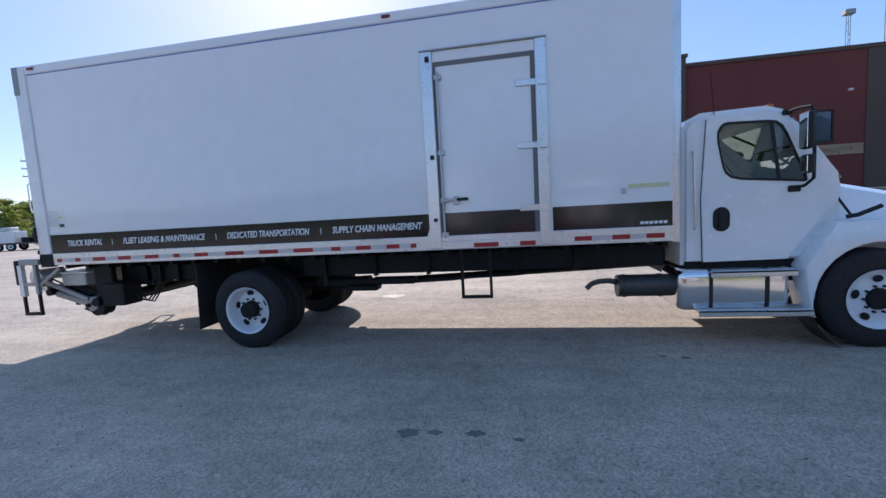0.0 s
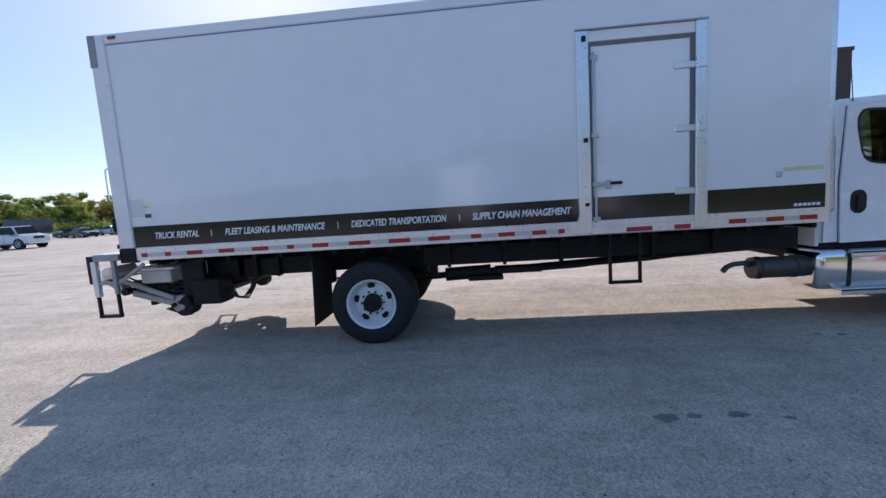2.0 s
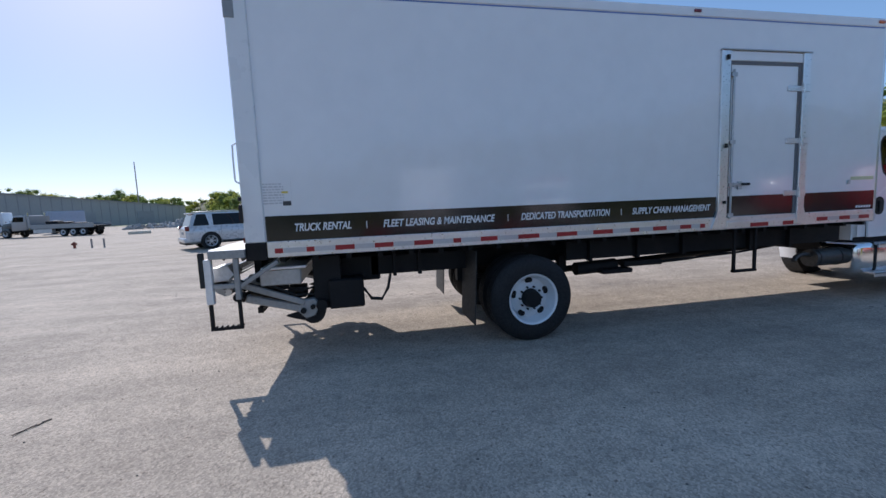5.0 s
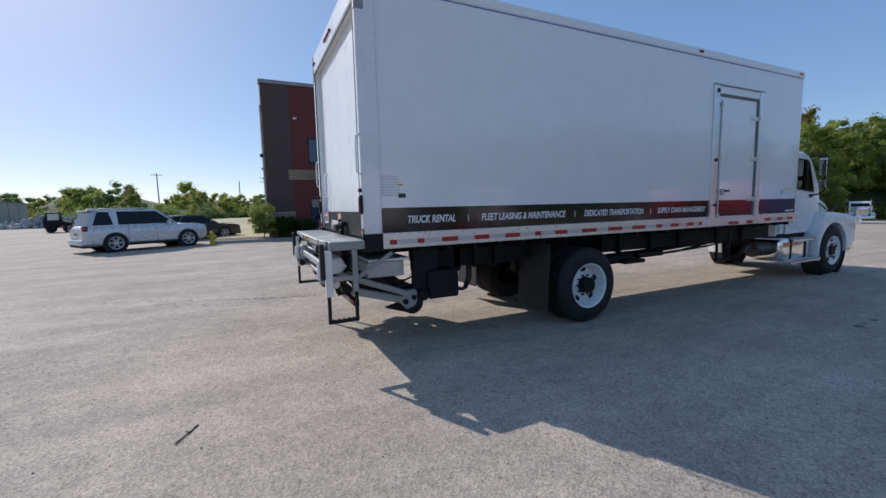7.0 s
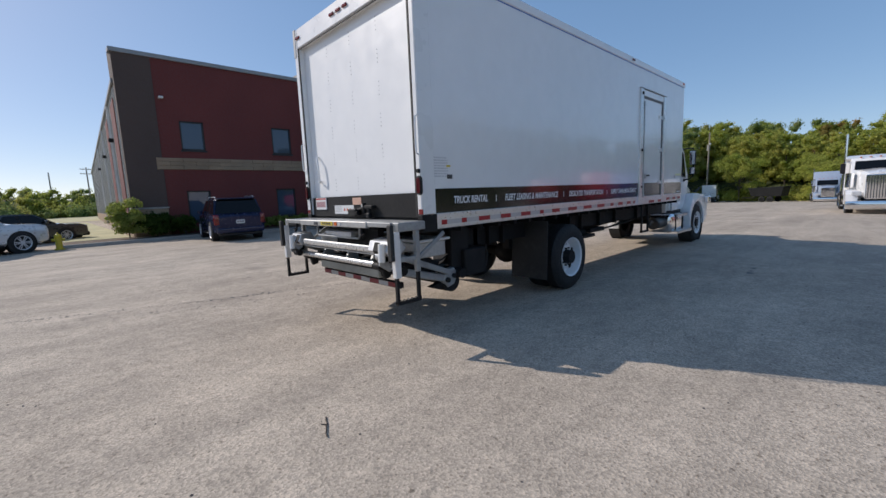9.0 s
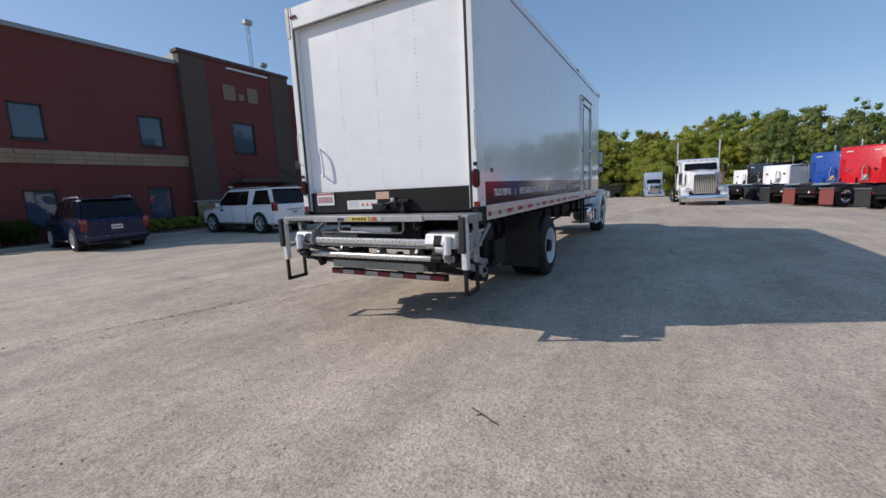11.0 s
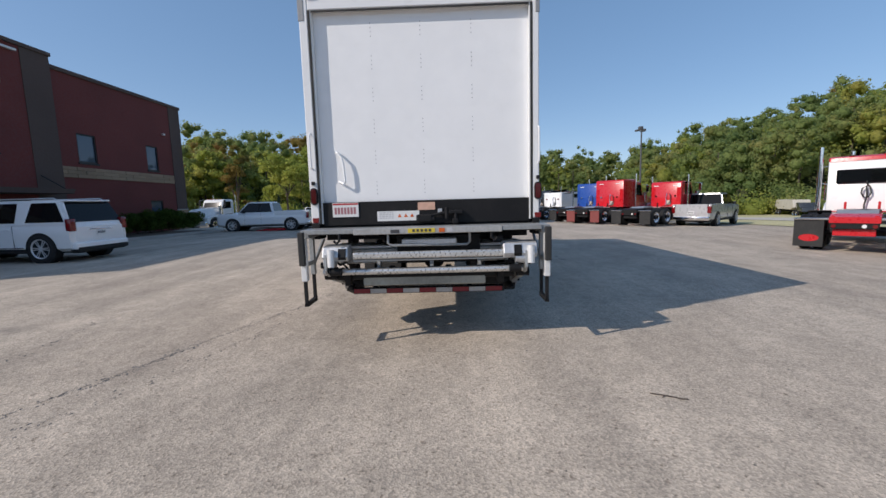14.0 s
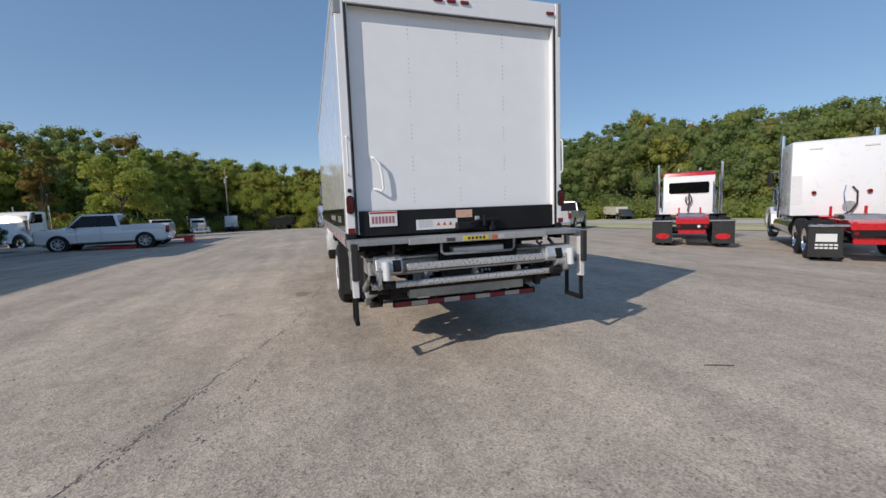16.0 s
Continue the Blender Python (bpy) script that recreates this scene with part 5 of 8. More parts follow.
def wall_with_holes(x0, x1, y, depth, z0, z1, holes):
    """A wall along x with rectangular openings (x0, x1, z0, z1) cut through it."""
    bm = nb()
    xs = sorted({x0, x1, *[h[0] for h in holes], *[h[1] for h in holes]})
    zs = sorted({z0, z1, *[h[2] for h in holes], *[h[3] for h in holes]})
    for a, b in zip(xs, xs[1:]):
        for c, d in zip(zs, zs[1:]):
            if not any(h[0] <= (a + b) / 2 <= h[1] and h[2] <= (c + d) / 2 <= h[3] for h in holes):
                bm_box(bm, a, b, y, y + depth, c, d)
    bmesh.ops.remove_doubles(bm, verts=bm.verts, dist=0.0005)
    seen = {}
    for f in bm.faces[:]:
        key = tuple(round(v, 3) for v in f.calc_center_median())
        seen.setdefault(key, []).append(f)
    bmesh.ops.delete(bm, geom=[f for fs in seen.values() if len(fs) > 1 for f in fs], context="FACES")
    return bm


W_LEFT = [(-3.90, -2.81, 4.35, 5.79), (0.70, 1.82, 4.33, 5.81), (-3.92, -2.82, 0.72, 2.28), (0.68, 1.82, 0.70, 2.30)]
W_MID = [(5.52, 6.97, 4.25, 6.0), (5.6, 8.2, 0.1, 2.2)]
W_RIGHT = [(11.2, 12.40, 4.21, 5.78), (16.24, 17.30, 4.15, 5.80), (11.45, 12.6, 0.75, 2.15), (16.2, 17.35, 0.75, 2.15)]
op("wall", wall_with_holes(-4.80, CX0, BY, 0.35, 0, BZ - 0.2, W_LEFT), BRICK, label="dark red wall")
op("wall", wall_with_holes(CX0 + 1.4, CX1 - 1.4, CY, 0.4, 0, CZ - 0.15, W_MID), BRICK, label="dark red centre wall")
op("wall", wall_with_holes(CX1, 18.75, BY, 0.35, 0, BZ - 0.05, W_RIGHT), BRICK, label="dark red wall")
for x0, x1, y, z in ((BX0, -4.80, BY - 0.03, BZ - 0.2), (CX0, CX0 + 1.4, CY - 0.03, CZ - 0.15), (CX1 - 1.4, CX1, CY - 0.03, CZ - 0.15), (18.75, BX1, BY - 0.03, BZ - 0.05)):
    pil = op("pilaster", bm_box(nb(), x0, x1, y, y + 0.42, 1.5, z), PILASTER, label="dark brown pilaster")
    nx = max(2, round((x1 - x0) / 0.62))
    bm = bm_box(nb(), x0 - 0.04, x1 + 0.04, y - 0.05, y + 0.42, 1.45, 1.52, bevel=0.01)
    op("stone_cap", bm, CONCRETE, label="pale stone cap")
    k = 0
    for r in range(5):
        for c in range(-1, nx):
            a, b = x0 + (c + (0.5 if r % 2 else 0)) * (x1 - x0) / nx, x0 + (c + 1 + (0.5 if r % 2 else 0)) * (x1 - x0) / nx
            a, b = max(a, x0), min(b, x1)
            if b - a > 0.05:
                op("stone", bm_box(nb(), a + 0.008, b - 0.008, y - 0.035 - 0.01 * ((r * 7 + c * 3) % 3), y + 0.1, r * 0.29 + 0.01, r * 0.29 + 0.28, bevel=0.012), STONE)
# stone bands
for x0, x1, y in ((-5.06, CX0, BY), (CX1, 18.68, BY)):
    n = round((x1 - x0) / 1.15)
    for r in range(3):
        for c in range(n):
            w = (x1 - x0) / n
            a = x0 + c * w + (w * 0.5 if r == 1 else 0)
            b = min(a + w, x1)
            if r == 1 and c == 0:
                op("stone", bm_box(nb(), x0 + 0.003, a - 0.003, y - 0.055, y + 0.02, 3.36 + 0.192, 3.36 + 0.382, bevel=0.012), STONE)
            if b - a > 0.1:
                op("stone", bm_box(nb(), a + 0.003, b - 0.003, y - 0.05 - 0.008 * ((c * 5 + r * 3) % 3), y + 0.02, 3.36 + r * 0.192, 3.36 + r * 0.192 + 0.188, bevel=0.012), STONE)
# copings
op("coping", bm_box(nb(), BX0 - 0.08, CX0 + 0.0, BY - 0.09, BY + 0.45, BZ - 0.2, BZ, bevel=0.015), COPING, label="pale metal coping")
op("coping", bm_box(nb(), CX0 - 0.08, CX1 + 0.08, CY - 0.1, CY + 0.5, CZ - 0.15, CZ + 0.03, bevel=0.015), PILASTER, label="brown metal coping")
op("coping", bm_box(nb(), CX1, BX1 + 0.08, BY - 0.09, BY + 0.45, BZ - 0.05, BZ + 0.16, bevel=0.015), PILASTER, label="brown metal coping")
# side returns of the raised centre
for x in (CX0, CX1 - 0.3):
    op("wall", bm_box(nb(), x, x + 0.3, CY + 0.37, BY + 3, BZ - 0.25, CZ - 0.15), COPING)


def office_window(x0, x1, z0, z1, y, split=False):
    win = op("window", bm_box(nb(), x0 - 0.03, x1 + 0.03, y + 0.10, y + 0.14, z0 - 0.03, z1 + 0.03), WINFRAME, label="black framed window")
    bm = nb()
    for a in ((x0, x0 + 0.07, z0, z1), (x1 - 0.07, x1, z0, z1), (x0, x1, z0, z0 + 0.07), (x0, x1, z1 - 0.07, z1)):
        bm_box(bm, a[0], a[1], y + 0.03, y + 0.12, a[2], a[3])
    op("window_frame", bm, WINFRAME, win)
    op("pane", bm_box(nb(), x0 + 0.07, x1 - 0.07, y + 0.085, y + 0.097, z0 + 0.07, z1 - 0.07), WINDOW, win, "reflecting pane with sky blue put into its colour")
    op("window_sill", bm_box(nb(), x0 - 0.05, x1 + 0.05, y - 0.05, y + 0.1, z0 - 0.09, z0 - 0.001), WINFRAME, win)
    return win


for h in W_LEFT + W_RIGHT:
    office_window(*h, BY)
office_window(*W_MID[0], CY)
# entrance: glazed door and canopy
ent = op("entrance_door", bm_box(nb(), 5.6, 8.2, CY + 0.25, CY + 0.3, 0.1, 2.25), WINFRAME, label="dark glazed entrance")
for a, b in ((5.66, 6.4), (6.46, 7.34), (7.4, 8.14)):
    op("pane", bm_box(nb(), a, b, CY + 0.235, CY + 0.25, 0.2, 2.15), WINDOW, ent)
can = op("canopy", bm_box(nb(), 4.9, 9.0, CY - 1.3, CY, 2.42, 2.62, bevel=0.02), PILASTER, label="brown flat canopy over the entrance")
op("canopy_edge", bm_box(nb(), 4.88, 9.02, CY - 1.32, CY - 1.3, 2.56, 2.66), PILASTER, can)
for x in (5.2, 8.7):
    op("tie_rod", bm_cyl(nb(), (x, CY - 1.2, 2.62), (x, CY, 3.35), 0.02, seg=8), WINFRAME, can)
# sign: plain tan shapes and a pale light bar above
SIGN = mat("tan_sign_shapes", (0.21, 0.145, 0.095), 0.5, vary=0.1)
sign = op("sign", bm_prism(nb(), [(5.15, 7.2), (5.85, 7.2), (5.92, 7.3), (5.92, 7.98), (5.85, 8.06), (5.15, 8.06)], "y", CY - 0.07, CY), SIGN, label="tan raised company sign shapes on the red wall")
op("sign_mark", bm_prism(nb(), [(6.12, 7.3), (6.46, 7.3), (6.46, 7.66), (6.12, 7.66)], "y", CY - 0.07, CY), SIGN, sign)
op("sign_mark", bm_prism(nb(), [(6.72, 7.24), (7.34, 7.24), (7.42, 7.34), (7.42, 8.04), (7.34, 8.12), (6.72, 8.12)], "y", CY - 0.07, CY), SIGN, sign)
op("sign_light", bm_box(nb(), 5.48, 8.23, CY - 0.16, CY, 8.93, 9.03, bevel=0.01), PAPERWHITE, label="long pale sign light")
# small wall lamps
for x, y, z in ((-4.55, BY, 6.82), (17.96, BY, 6.74), (4.9, CY, 2.2)):
    op("wall_lamp", bm_box(nb(), x - 0.1, x + 0.1, y - 0.16, y, z - 0.05, z + 0.06, bevel=0.02), PAPERWHITE)
# long metal-clad hall behind, its side at a slight angle to the front
def sop(name, bm, material, label=""):
    for v in bm.verts:
        v.co.x += 0.042 * (v.co.y - BY)
    return op(name, bm, material, label=label)


sop("side_wall", bm_box(nb(), BX0 + 0.02, BX0 + 0.3, BY + 0.45, 90, 1.0, 7.4), METALWALL, label="pale ribbed metal side wall")
bm = nb()
for k in range(205):
    y = BY + 0.6 + k * 0.31
    bm_box(bm, BX0 - 0.015, BX0 + 0.02, y, y + 0.07, 1.0, 7.35)
tagged(sop("wall_rib", bm, METALWALL), kind="stuff")
sop("side_wall", bm_box(nb(), BX0 - 0.02, BX0 + 0.3, BY + 0.4, 90, 0, 1.0), STONE)
for y0, y1 in ((27.2, 29.6), (33.5, 35.7)):
    sop("red_panel", bm_box(nb(), BX0 - 0.05, BX0, y0, y1, 1.0, 6.9), BRICK, label="red wall panel")
for y in (31.6, 41.0, 53.0):
    sop("down_pipe", bm_box(nb(), BX0 - 0.12, BX0 - 0.02, y, y + 0.1, 0.1, 7.3), PAPERWHITE)
    sop("wall_lamp", bm_box(nb(), BX0 - 0.25, BX0, y - 1.0, y - 0.75, 5.2, 5.4, bevel=0.02), BLACK)
sop("eave", bm_box(nb(), BX0 - 0.1, BX0 + 0.3, BY + 0.4, 90.2, 7.36, 7.55, bevel=0.02), COPING)
op("rear_wall", bm_box(nb(), BX0 + 2.9, BX1, 89.7, 90, 0, 7.4), METALWALL)
op("side_wall", bm_box(nb(), BX1 - 0.35, BX1 - 0.02, BY + 0.35, 89.7, 0, 7.4), METALWALL)
op("roof", bm_prism(nb(), [(BX0 + 2.75, 7.45), (6.8, 8.5), (BX1, 7.45), (BX1, 7.3), (BX0 + 2.75, 7.3)], "y", BY + 0.5, 90), METALWALL, label="pale metal roof")
op("parapet_side", bm_box(nb(), BX0, BX0 + 0.35, BY + 0.35, BY + 1.2, 7.3, BZ), PILASTER)

# kerb and planting bed along the front
KERB = [(-9.0, 23.8), (-2.5, 23.6), (0.0, 22.5), (9.0, 21.9), (15.0, 20.5)]


def kerb_y(x):
    for (xa, ya), (xb, yb) in zip(KERB, KERB[1:]):
        if x <= xb:
            return ya + (yb - ya) * (x - xa) / (xb - xa)
    return KERB[-1][1]


for k in range(16):
    x = -9.0 + k * 1.5
    bm = nb()
    bm_prism(bm, [(x, kerb_y(x) - 0.16), (x + 1.49, kerb_y(x + 1.49) - 0.16), (x + 1.49, kerb_y(x + 1.49)), (x, kerb_y(x))], "z", -0.02, 0.15, bevel=0.02)
    single("kerb", bm, CONCRETE, "grey concrete kerb stone along the planting bed", "kerb", "structure")
for k in range(3):
    y = 20.52 + k * 1.7
    single("kerb", bm_prism(nb(), [(15.002, y), (15.16, y), (15.16, y + 1.69), (15.002, y + 1.69)], "z", -0.1, 0.15, bevel=0.02), CONCRETE, "grey concrete kerb stone along the planting bed", "kerb", "structure")
single("planting_bed", bm_prism(nb(), [*KERB, (15, BY - 0.1), (-6.3, BY - 0.1), (-6.3, BY + 0.6), (-9, BY + 0.6)], "z", -0.02, 0.12), SOIL, "mulch planting bed in front of the office", "bed", "structure")
single("side_path", bm_prism(nb(), [(-9, BY + 0.6), (BX0 - 0.05, BY + 0.6), (BX0 - 0.05, 62), (-8.4, 62)], "z", -0.02, 0.13), GRASSGROUND, "grass strip beside the office", "grass", "structure")


def leaf_cloud(centres, radii, count, size, seed, squash=1.0, lean=0.35, inner=0.62, shell=0.45):
    """Vertices and faces of many small leaf blades spread through ellipsoids, denser at the skin."""
    rs = np.random.RandomState(seed)
    c = np.asarray(centres, float)
    r = np.asarray(radii, float)
    pick = rs.choice(len(c), count, p=(r**2) / (r**2).sum())
    d = rs.normal(size=(count, 3))
    d /= np.linalg.norm(d, axis=1)[:, None]
    d[:, 2] = np.where(d[:, 2] < -0.3, -d[:, 2] * 0.5, d[:, 2])
    rad = r[pick] * (inner + shell * rs.random_sample(count) ** 0.6)
    p = c[pick] + d * rad[:, None] * (1, 1, squash)
    nrm = d + rs.normal(size=(count, 3)) * lean
    nrm /= np.linalg.norm(nrm, axis=1)[:, None]
    up = rs.normal(size=(count, 3))
    u = np.cross(nrm, up)
    u /= np.linalg.norm(u, axis=1)[:, None]
    v = np.cross(nrm, u)
    s = size * (0.6 + 0.8 * rs.random_sample(count))[:, None]
    a = p - u * s * 0.5
    b = p + v * s * 0.36
    e = p + u * s * 0.55
    f = p - v * s * 0.36
    verts = np.stack([a, b, e, f], 1).reshape(-1, 3)
    return verts


def leaf_mesh(name, verts, material):
    me = bpy.data.meshes.new(name)
    n = len(verts) // 4
    me.vertices.add(n * 4), me.loops.add(n * 4), me.polygons.add(n)
    me.vertices.foreach_set("co", verts.astype(np.float32).ravel())
    me.loops.foreach_set("vertex_index", np.arange(n * 4, dtype=np.int32))
    me.polygons.foreach_set("loop_start", np.arange(0, n * 4, 4, dtype=np.int32))
    me.polygons.foreach_set("loop_total", np.full(n, 4, dtype=np.int32))
    me.materials.append(material)
    me.update()
    me.validate()
    return me


def shrub(x, y, z, w, h, seed, material=None, label="rounded green shrub in the planting bed"):
    rs = random.Random(seed)
    s = thing("shrub", Matrix.Translation((x, y, z)), label, "shrub", "shrubs by the office")
    cs = [(rs.uniform(-w, w) * 0.42, rs.uniform(-w, w) * 0.42, h * rs.uniform(0.14, 0.74)) for _ in range(16)]
    rr = [min(w, h) * rs.uniform(0.22, 0.36) for _ in cs]
    crown = new("crown", leaf_mesh("crown", leaf_cloud(cs, rr, int(1500 * w * h) + 600, 0.10, seed), material or SHRUB))
    crown.parent = s
    bm = nb()
    for k in range(4):
        bm_cyl(bm, (0, 0, 0), (rs.uniform(-w, w) * 0.25, rs.uniform(-w, w) * 0.25, h * 0.5), 0.025, 0.01, 6)
    part("stem", bm, BARK, s)
    return s


shrub(-6.55, 25.2, 0.12, 1.15, 2.15, 1, LEAFLIGHT, "large untrimmed light green shrub at the office corner")
shrub(-5.5, 25.05, 0.12, 1.2, 1.3, 2)
shrub(-4.3, 25.05, 0.12, 0.9, 1.0, 3)
shrub(-2.2, 25.0, 0.12, 0.9, 1.0, 5)
shrub(-1.2, 24.95, 0.12, 1.1, 1.1, 4)
for k in range(7):
    shrub(-0.2 + k * 0.62, 24.85, 0.12, 0.6, 0.65, 10 + k, LEAFLIGHT, "low light green clipped shrub in the planting bed")
shrub(10.4, 24.6, 0.12, 1.5, 1.7, 30)
for k in range(7):
    shrub(11.9 + k * 0.95, 24.2 - 0.05 * k, 0.12, 1.2, 1.25 + 0.35 * (k % 2), 40 + k)


# ---- parked cars and pickups ----
def paint(name, color, metal=0.0, rough=0.3):
    return mat(name, color, rough, metal, 0.04, 2.0, coat=0.8)


CARWHITE = mat("pearl_white_paint", (0.86, 0.86, 0.86), 0.22, vary=0.015, scale=1.0, coat=1.0)
NAVY = mat("navy_paint", (0.007, 0.012, 0.046), 0.25, 0.0, 0.04, 2.0, coat=0.25, spec=0.35)
SILVER = paint("silver_paint", (0.50, 0.50, 0.51), 0.2)
PALESILVER = paint("pale_silver_paint", (0.62, 0.63, 0.64), 0.2)
GREYPAINT = paint("dark_grey_paint", (0.05, 0.055, 0.06), 0.3)
REDPAINT = paint("red_truck_paint", (0.54, 0.005, 0.012))
BLUEPAINT = paint("blue_truck_paint", (0.010, 0.06, 0.30))
PALEBLUE = paint("pale_blue_truck_paint", (0.36, 0.42, 0.52))
BLACKPAINT = paint("black_truck_paint", (0.012, 0.012, 0.014))
ALLOY = mat("alloy_wheel", (0.60, 0.60, 0.61), 0.35, 0.35, 0.05)
CLEARLENS = mat("clear_lamp_lens", (0.72, 0.74, 0.76), 0.08, 0.3, 0.05)


def ground_pose(x, y, az):
    return pose(x, y, ground_height(x, y), 0, 0, az)


def loft(stations):
    """A car's lower body from stations (x, half width, bottom, top)."""
    bm = nb()
    rings = []
    for x, hw, zb, zt in stations:
        zm = zb + (zt - zb) * 0.55
        half = [(0.82, zb), (0.97, zb + (zt - zb) * 0.12), (1.0, zm), (0.985, zt - (zt - zb) * 0.14), (0.93, zt - (zt - zb) * 0.03), (0.6, zt), (0.0, zt + 0.012)]
        rings.append([bm.verts.new((x, hw * a, z)) for a, z in half] + [bm.verts.new((x, -hw * a, z)) for a, z in half[-2::-1]])
    for a, b in zip(rings, rings[1:]):
        for i in range(len(a) - 1):
            bm.faces.new((a[i], a[i + 1], b[i + 1], b[i]))
        bm.faces.new((a[-1], a[0], b[0], b[-1]))
    bm.faces.new(rings[0]), bm.faces.new(rings[-1])
    return bm


def car(name, m, colour, label, category, L, W, H, wb, rear_over, belt, hood_z, house, roof, wheel_r=0.37, rim=ALLOY, pickup=False, group="", rails=False, cuts=None, lamp=(-0.42, -0.02), cladding=False):
    """house: rear and front of the cabin at the belt; roof: rear and front of the roof. Local x runs forward, the middle is the origin."""
    e = thing(name, m, label, category, group)
    x0, x1, hw = -L / 2, L / 2, W / 2
    xr, xf = x0 + rear_over, x0 + rear_over + wb
    zb = wheel_r * (0.85 if pickup else 0.76 if H > 1.7 else 0.62)
    tail = belt if not pickup else belt + 0.02
    st = [(x0, hw * 0.86, zb + 0.16, tail - 0.12), (x0 + 0.06, hw * 0.94, zb + 0.06, tail - 0.03), (x0 + 0.35, hw, zb, tail), (xr, hw, zb, tail), (house[0], hw, zb, belt), (0, hw, zb, belt), (house[1], hw, zb, belt - 0.02),
          (house[1] + 0.12, hw, zb, hood_z + 0.02), (xf, hw, zb, hood_z - 0.02), *([(x1 - 0.3, hw * 0.99, zb, hood_z - 0.04), (x1 - 0.06, hw * 0.95, zb + 0.05, hood_z - 0.08), (x1, hw * 0.90, zb + 0.12, hood_z - 0.16)] if pickup else [(x1 - 0.3, hw * 0.98, zb, hood_z - 0.04), (x1 - 0.07, hw * 0.93, zb + 0.04, hood_z - 0.10), (x1, hw * 0.87, zb + 0.12, hood_z - 0.20)] if H > 1.7 else [(x1 - 0.3, hw * 0.97, zb, hood_z - 0.06), (x1 - 0.06, hw * 0.90, zb + 0.08, hood_z - 0.15), (x1, hw * 0.82, zb + 0.18, hood_z - 0.30)])]
    body = part("body", loft(sorted(st)), colour, e, smooth=True, angle=28)
    # cabin
    bw, tw = hw * 0.96, hw * 0.81
    def shell(f, g):
        bm = nb()
        b = [bm.verts.new(p) for p in ((house[0] + f, -bw + g, belt - 0.03), (house[1] - f, -bw + g, belt - 0.03), (house[1] - f, bw - g, belt - 0.03), (house[0] + f, bw - g, belt - 0.03))]
        t = [bm.verts.new(p) for p in ((roof[0] + f, -tw + g, H), (roof[1] - f, -tw + g, H), (roof[1] - f, tw - g, H), (roof[0] + f, tw - g, H))]
        fs = [bm.faces.new(t)] + [bm.faces.new((b[i], b[(i + 1) % 4], t[(i + 1) % 4], t[i])) for i in range(4)]
        bmesh.ops.bevel(bm, geom=[ed for ed in bm.edges if not ed.is_boundary], offset=0.095, segments=4, affect="EDGES")
        return bm
    part("cabin", shell(0, 0), colour, e, smooth=True, angle=50)

    def on_side(u, v, s, out=0.006):
        """A point on the cabin's side: u along (0 rear, 1 front), v up."""
        za = belt - 0.03 + (H - belt + 0.03) * v
        y = bw + (tw - bw) * v
        xa = (house[0] + (roof[0] - house[0]) * v) + u * ((house[1] + (roof[1] - house[1]) * v) - (house[0] + (roof[0] - house[0]) * v))
        return (xa, s * (y + out), za)
    for s in (-1, 1):
        panes = cuts or (((0.02, 0.265), (0.28, 0.57), (0.582, 0.955)) if not pickup else ((0.05, 0.43), (0.45, 0.945)))
        ba, bb = (0.05, 0.945) if pickup else (panes[1][0], 0.955)
        part("window_surround", bm_quad(nb(), on_side(ba + 0.01, 0.085, s, 0.003), on_side(bb + 0.01, 0.085, s, 0.003), on_side(bb - 0.03, 0.885, s, 0.003), on_side(ba + 0.03, 0.885, s, 0.003)), PLASTIC, e)
        for a, b in panes:
            part("side_window", bm_quad(nb(), on_side(a + 0.01, 0.09, s), on_side(b + 0.01, 0.09, s), on_side(b - 0.03, 0.88, s), on_side(a + 0.03, 0.88, s)), GLASS, e, "dark side window")
        part("mirror", bm_box(nb(), house[1] - 0.55, house[1] - 0.40, s * (bw + 0.02), s * (bw + 0.20), belt, belt + 0.16, bevel=0.03, seg=2), colour if not pickup else PLASTIC, e, smooth=True)
        for x in (xr, xf):
            part("wheel_arch", bm_cyl(nb(), (x, s * (hw - 0.25), wheel_r), (x, s * (hw + 0.006), wheel_r), wheel_r + 0.05, seg=28), PLASTIC, e, "black wheel arch", True)
            wheel(e, (x, s * (hw - 0.10), wheel_r), wheel_r, 0.24, wheel_r * 0.66, s, rim, 5, 5, True, deep=0.05, hub_mat=rim, spokes=6 if not pickup else 7)
        part("head_lamp", bm_box(nb(), x1 - 0.20, x1 - 0.02, s * (hw * 0.50), s * (hw * 0.86), hood_z - 0.30, hood_z - 0.14, bevel=0.03, seg=2), CLEARLENS, e, smooth=True)
        tl = part("tail_lamp", bm_box(nb(), x0 - 0.012, x0 + 0.16, s * (hw * 0.80), s * (hw * 0.995), belt + lamp[0], belt + lamp[1], bevel=0.025, seg=2), REDLENS, e, "red tail lamp", True)
        for k, x in enumerate(((house[0] + house[1]) / 2 - 0.25, (house[0] + house[1]) / 2 + 0.8)):
            part("door_handle", bm_box(nb(), x, x + 0.2, s * (hw - 0.005), s * (hw + 0.03), belt - 0.18, belt - 0.14, bevel=0.008), colour, e)
            part("door_gap", bm_box(nb(), x - 0.08, x - 0.074, s * (hw * 0.99), s * (hw + 0.003), zb + 0.12, belt - 0.04), BLACK, e)
        if rails:
            part("roof_rail", bm_pipe(nb(), [(roof[0] + 0.15, s * (tw - 0.05), H - 0.01), (roof[0] + 0.25, s * (tw - 0.05), H + 0.05), (roof[1] - 0.4, s * (tw - 0.05), H + 0.05), (roof[1] - 0.3, s * (tw - 0.05), H - 0.01)], 0.018), ALLOY, e, smooth=True)
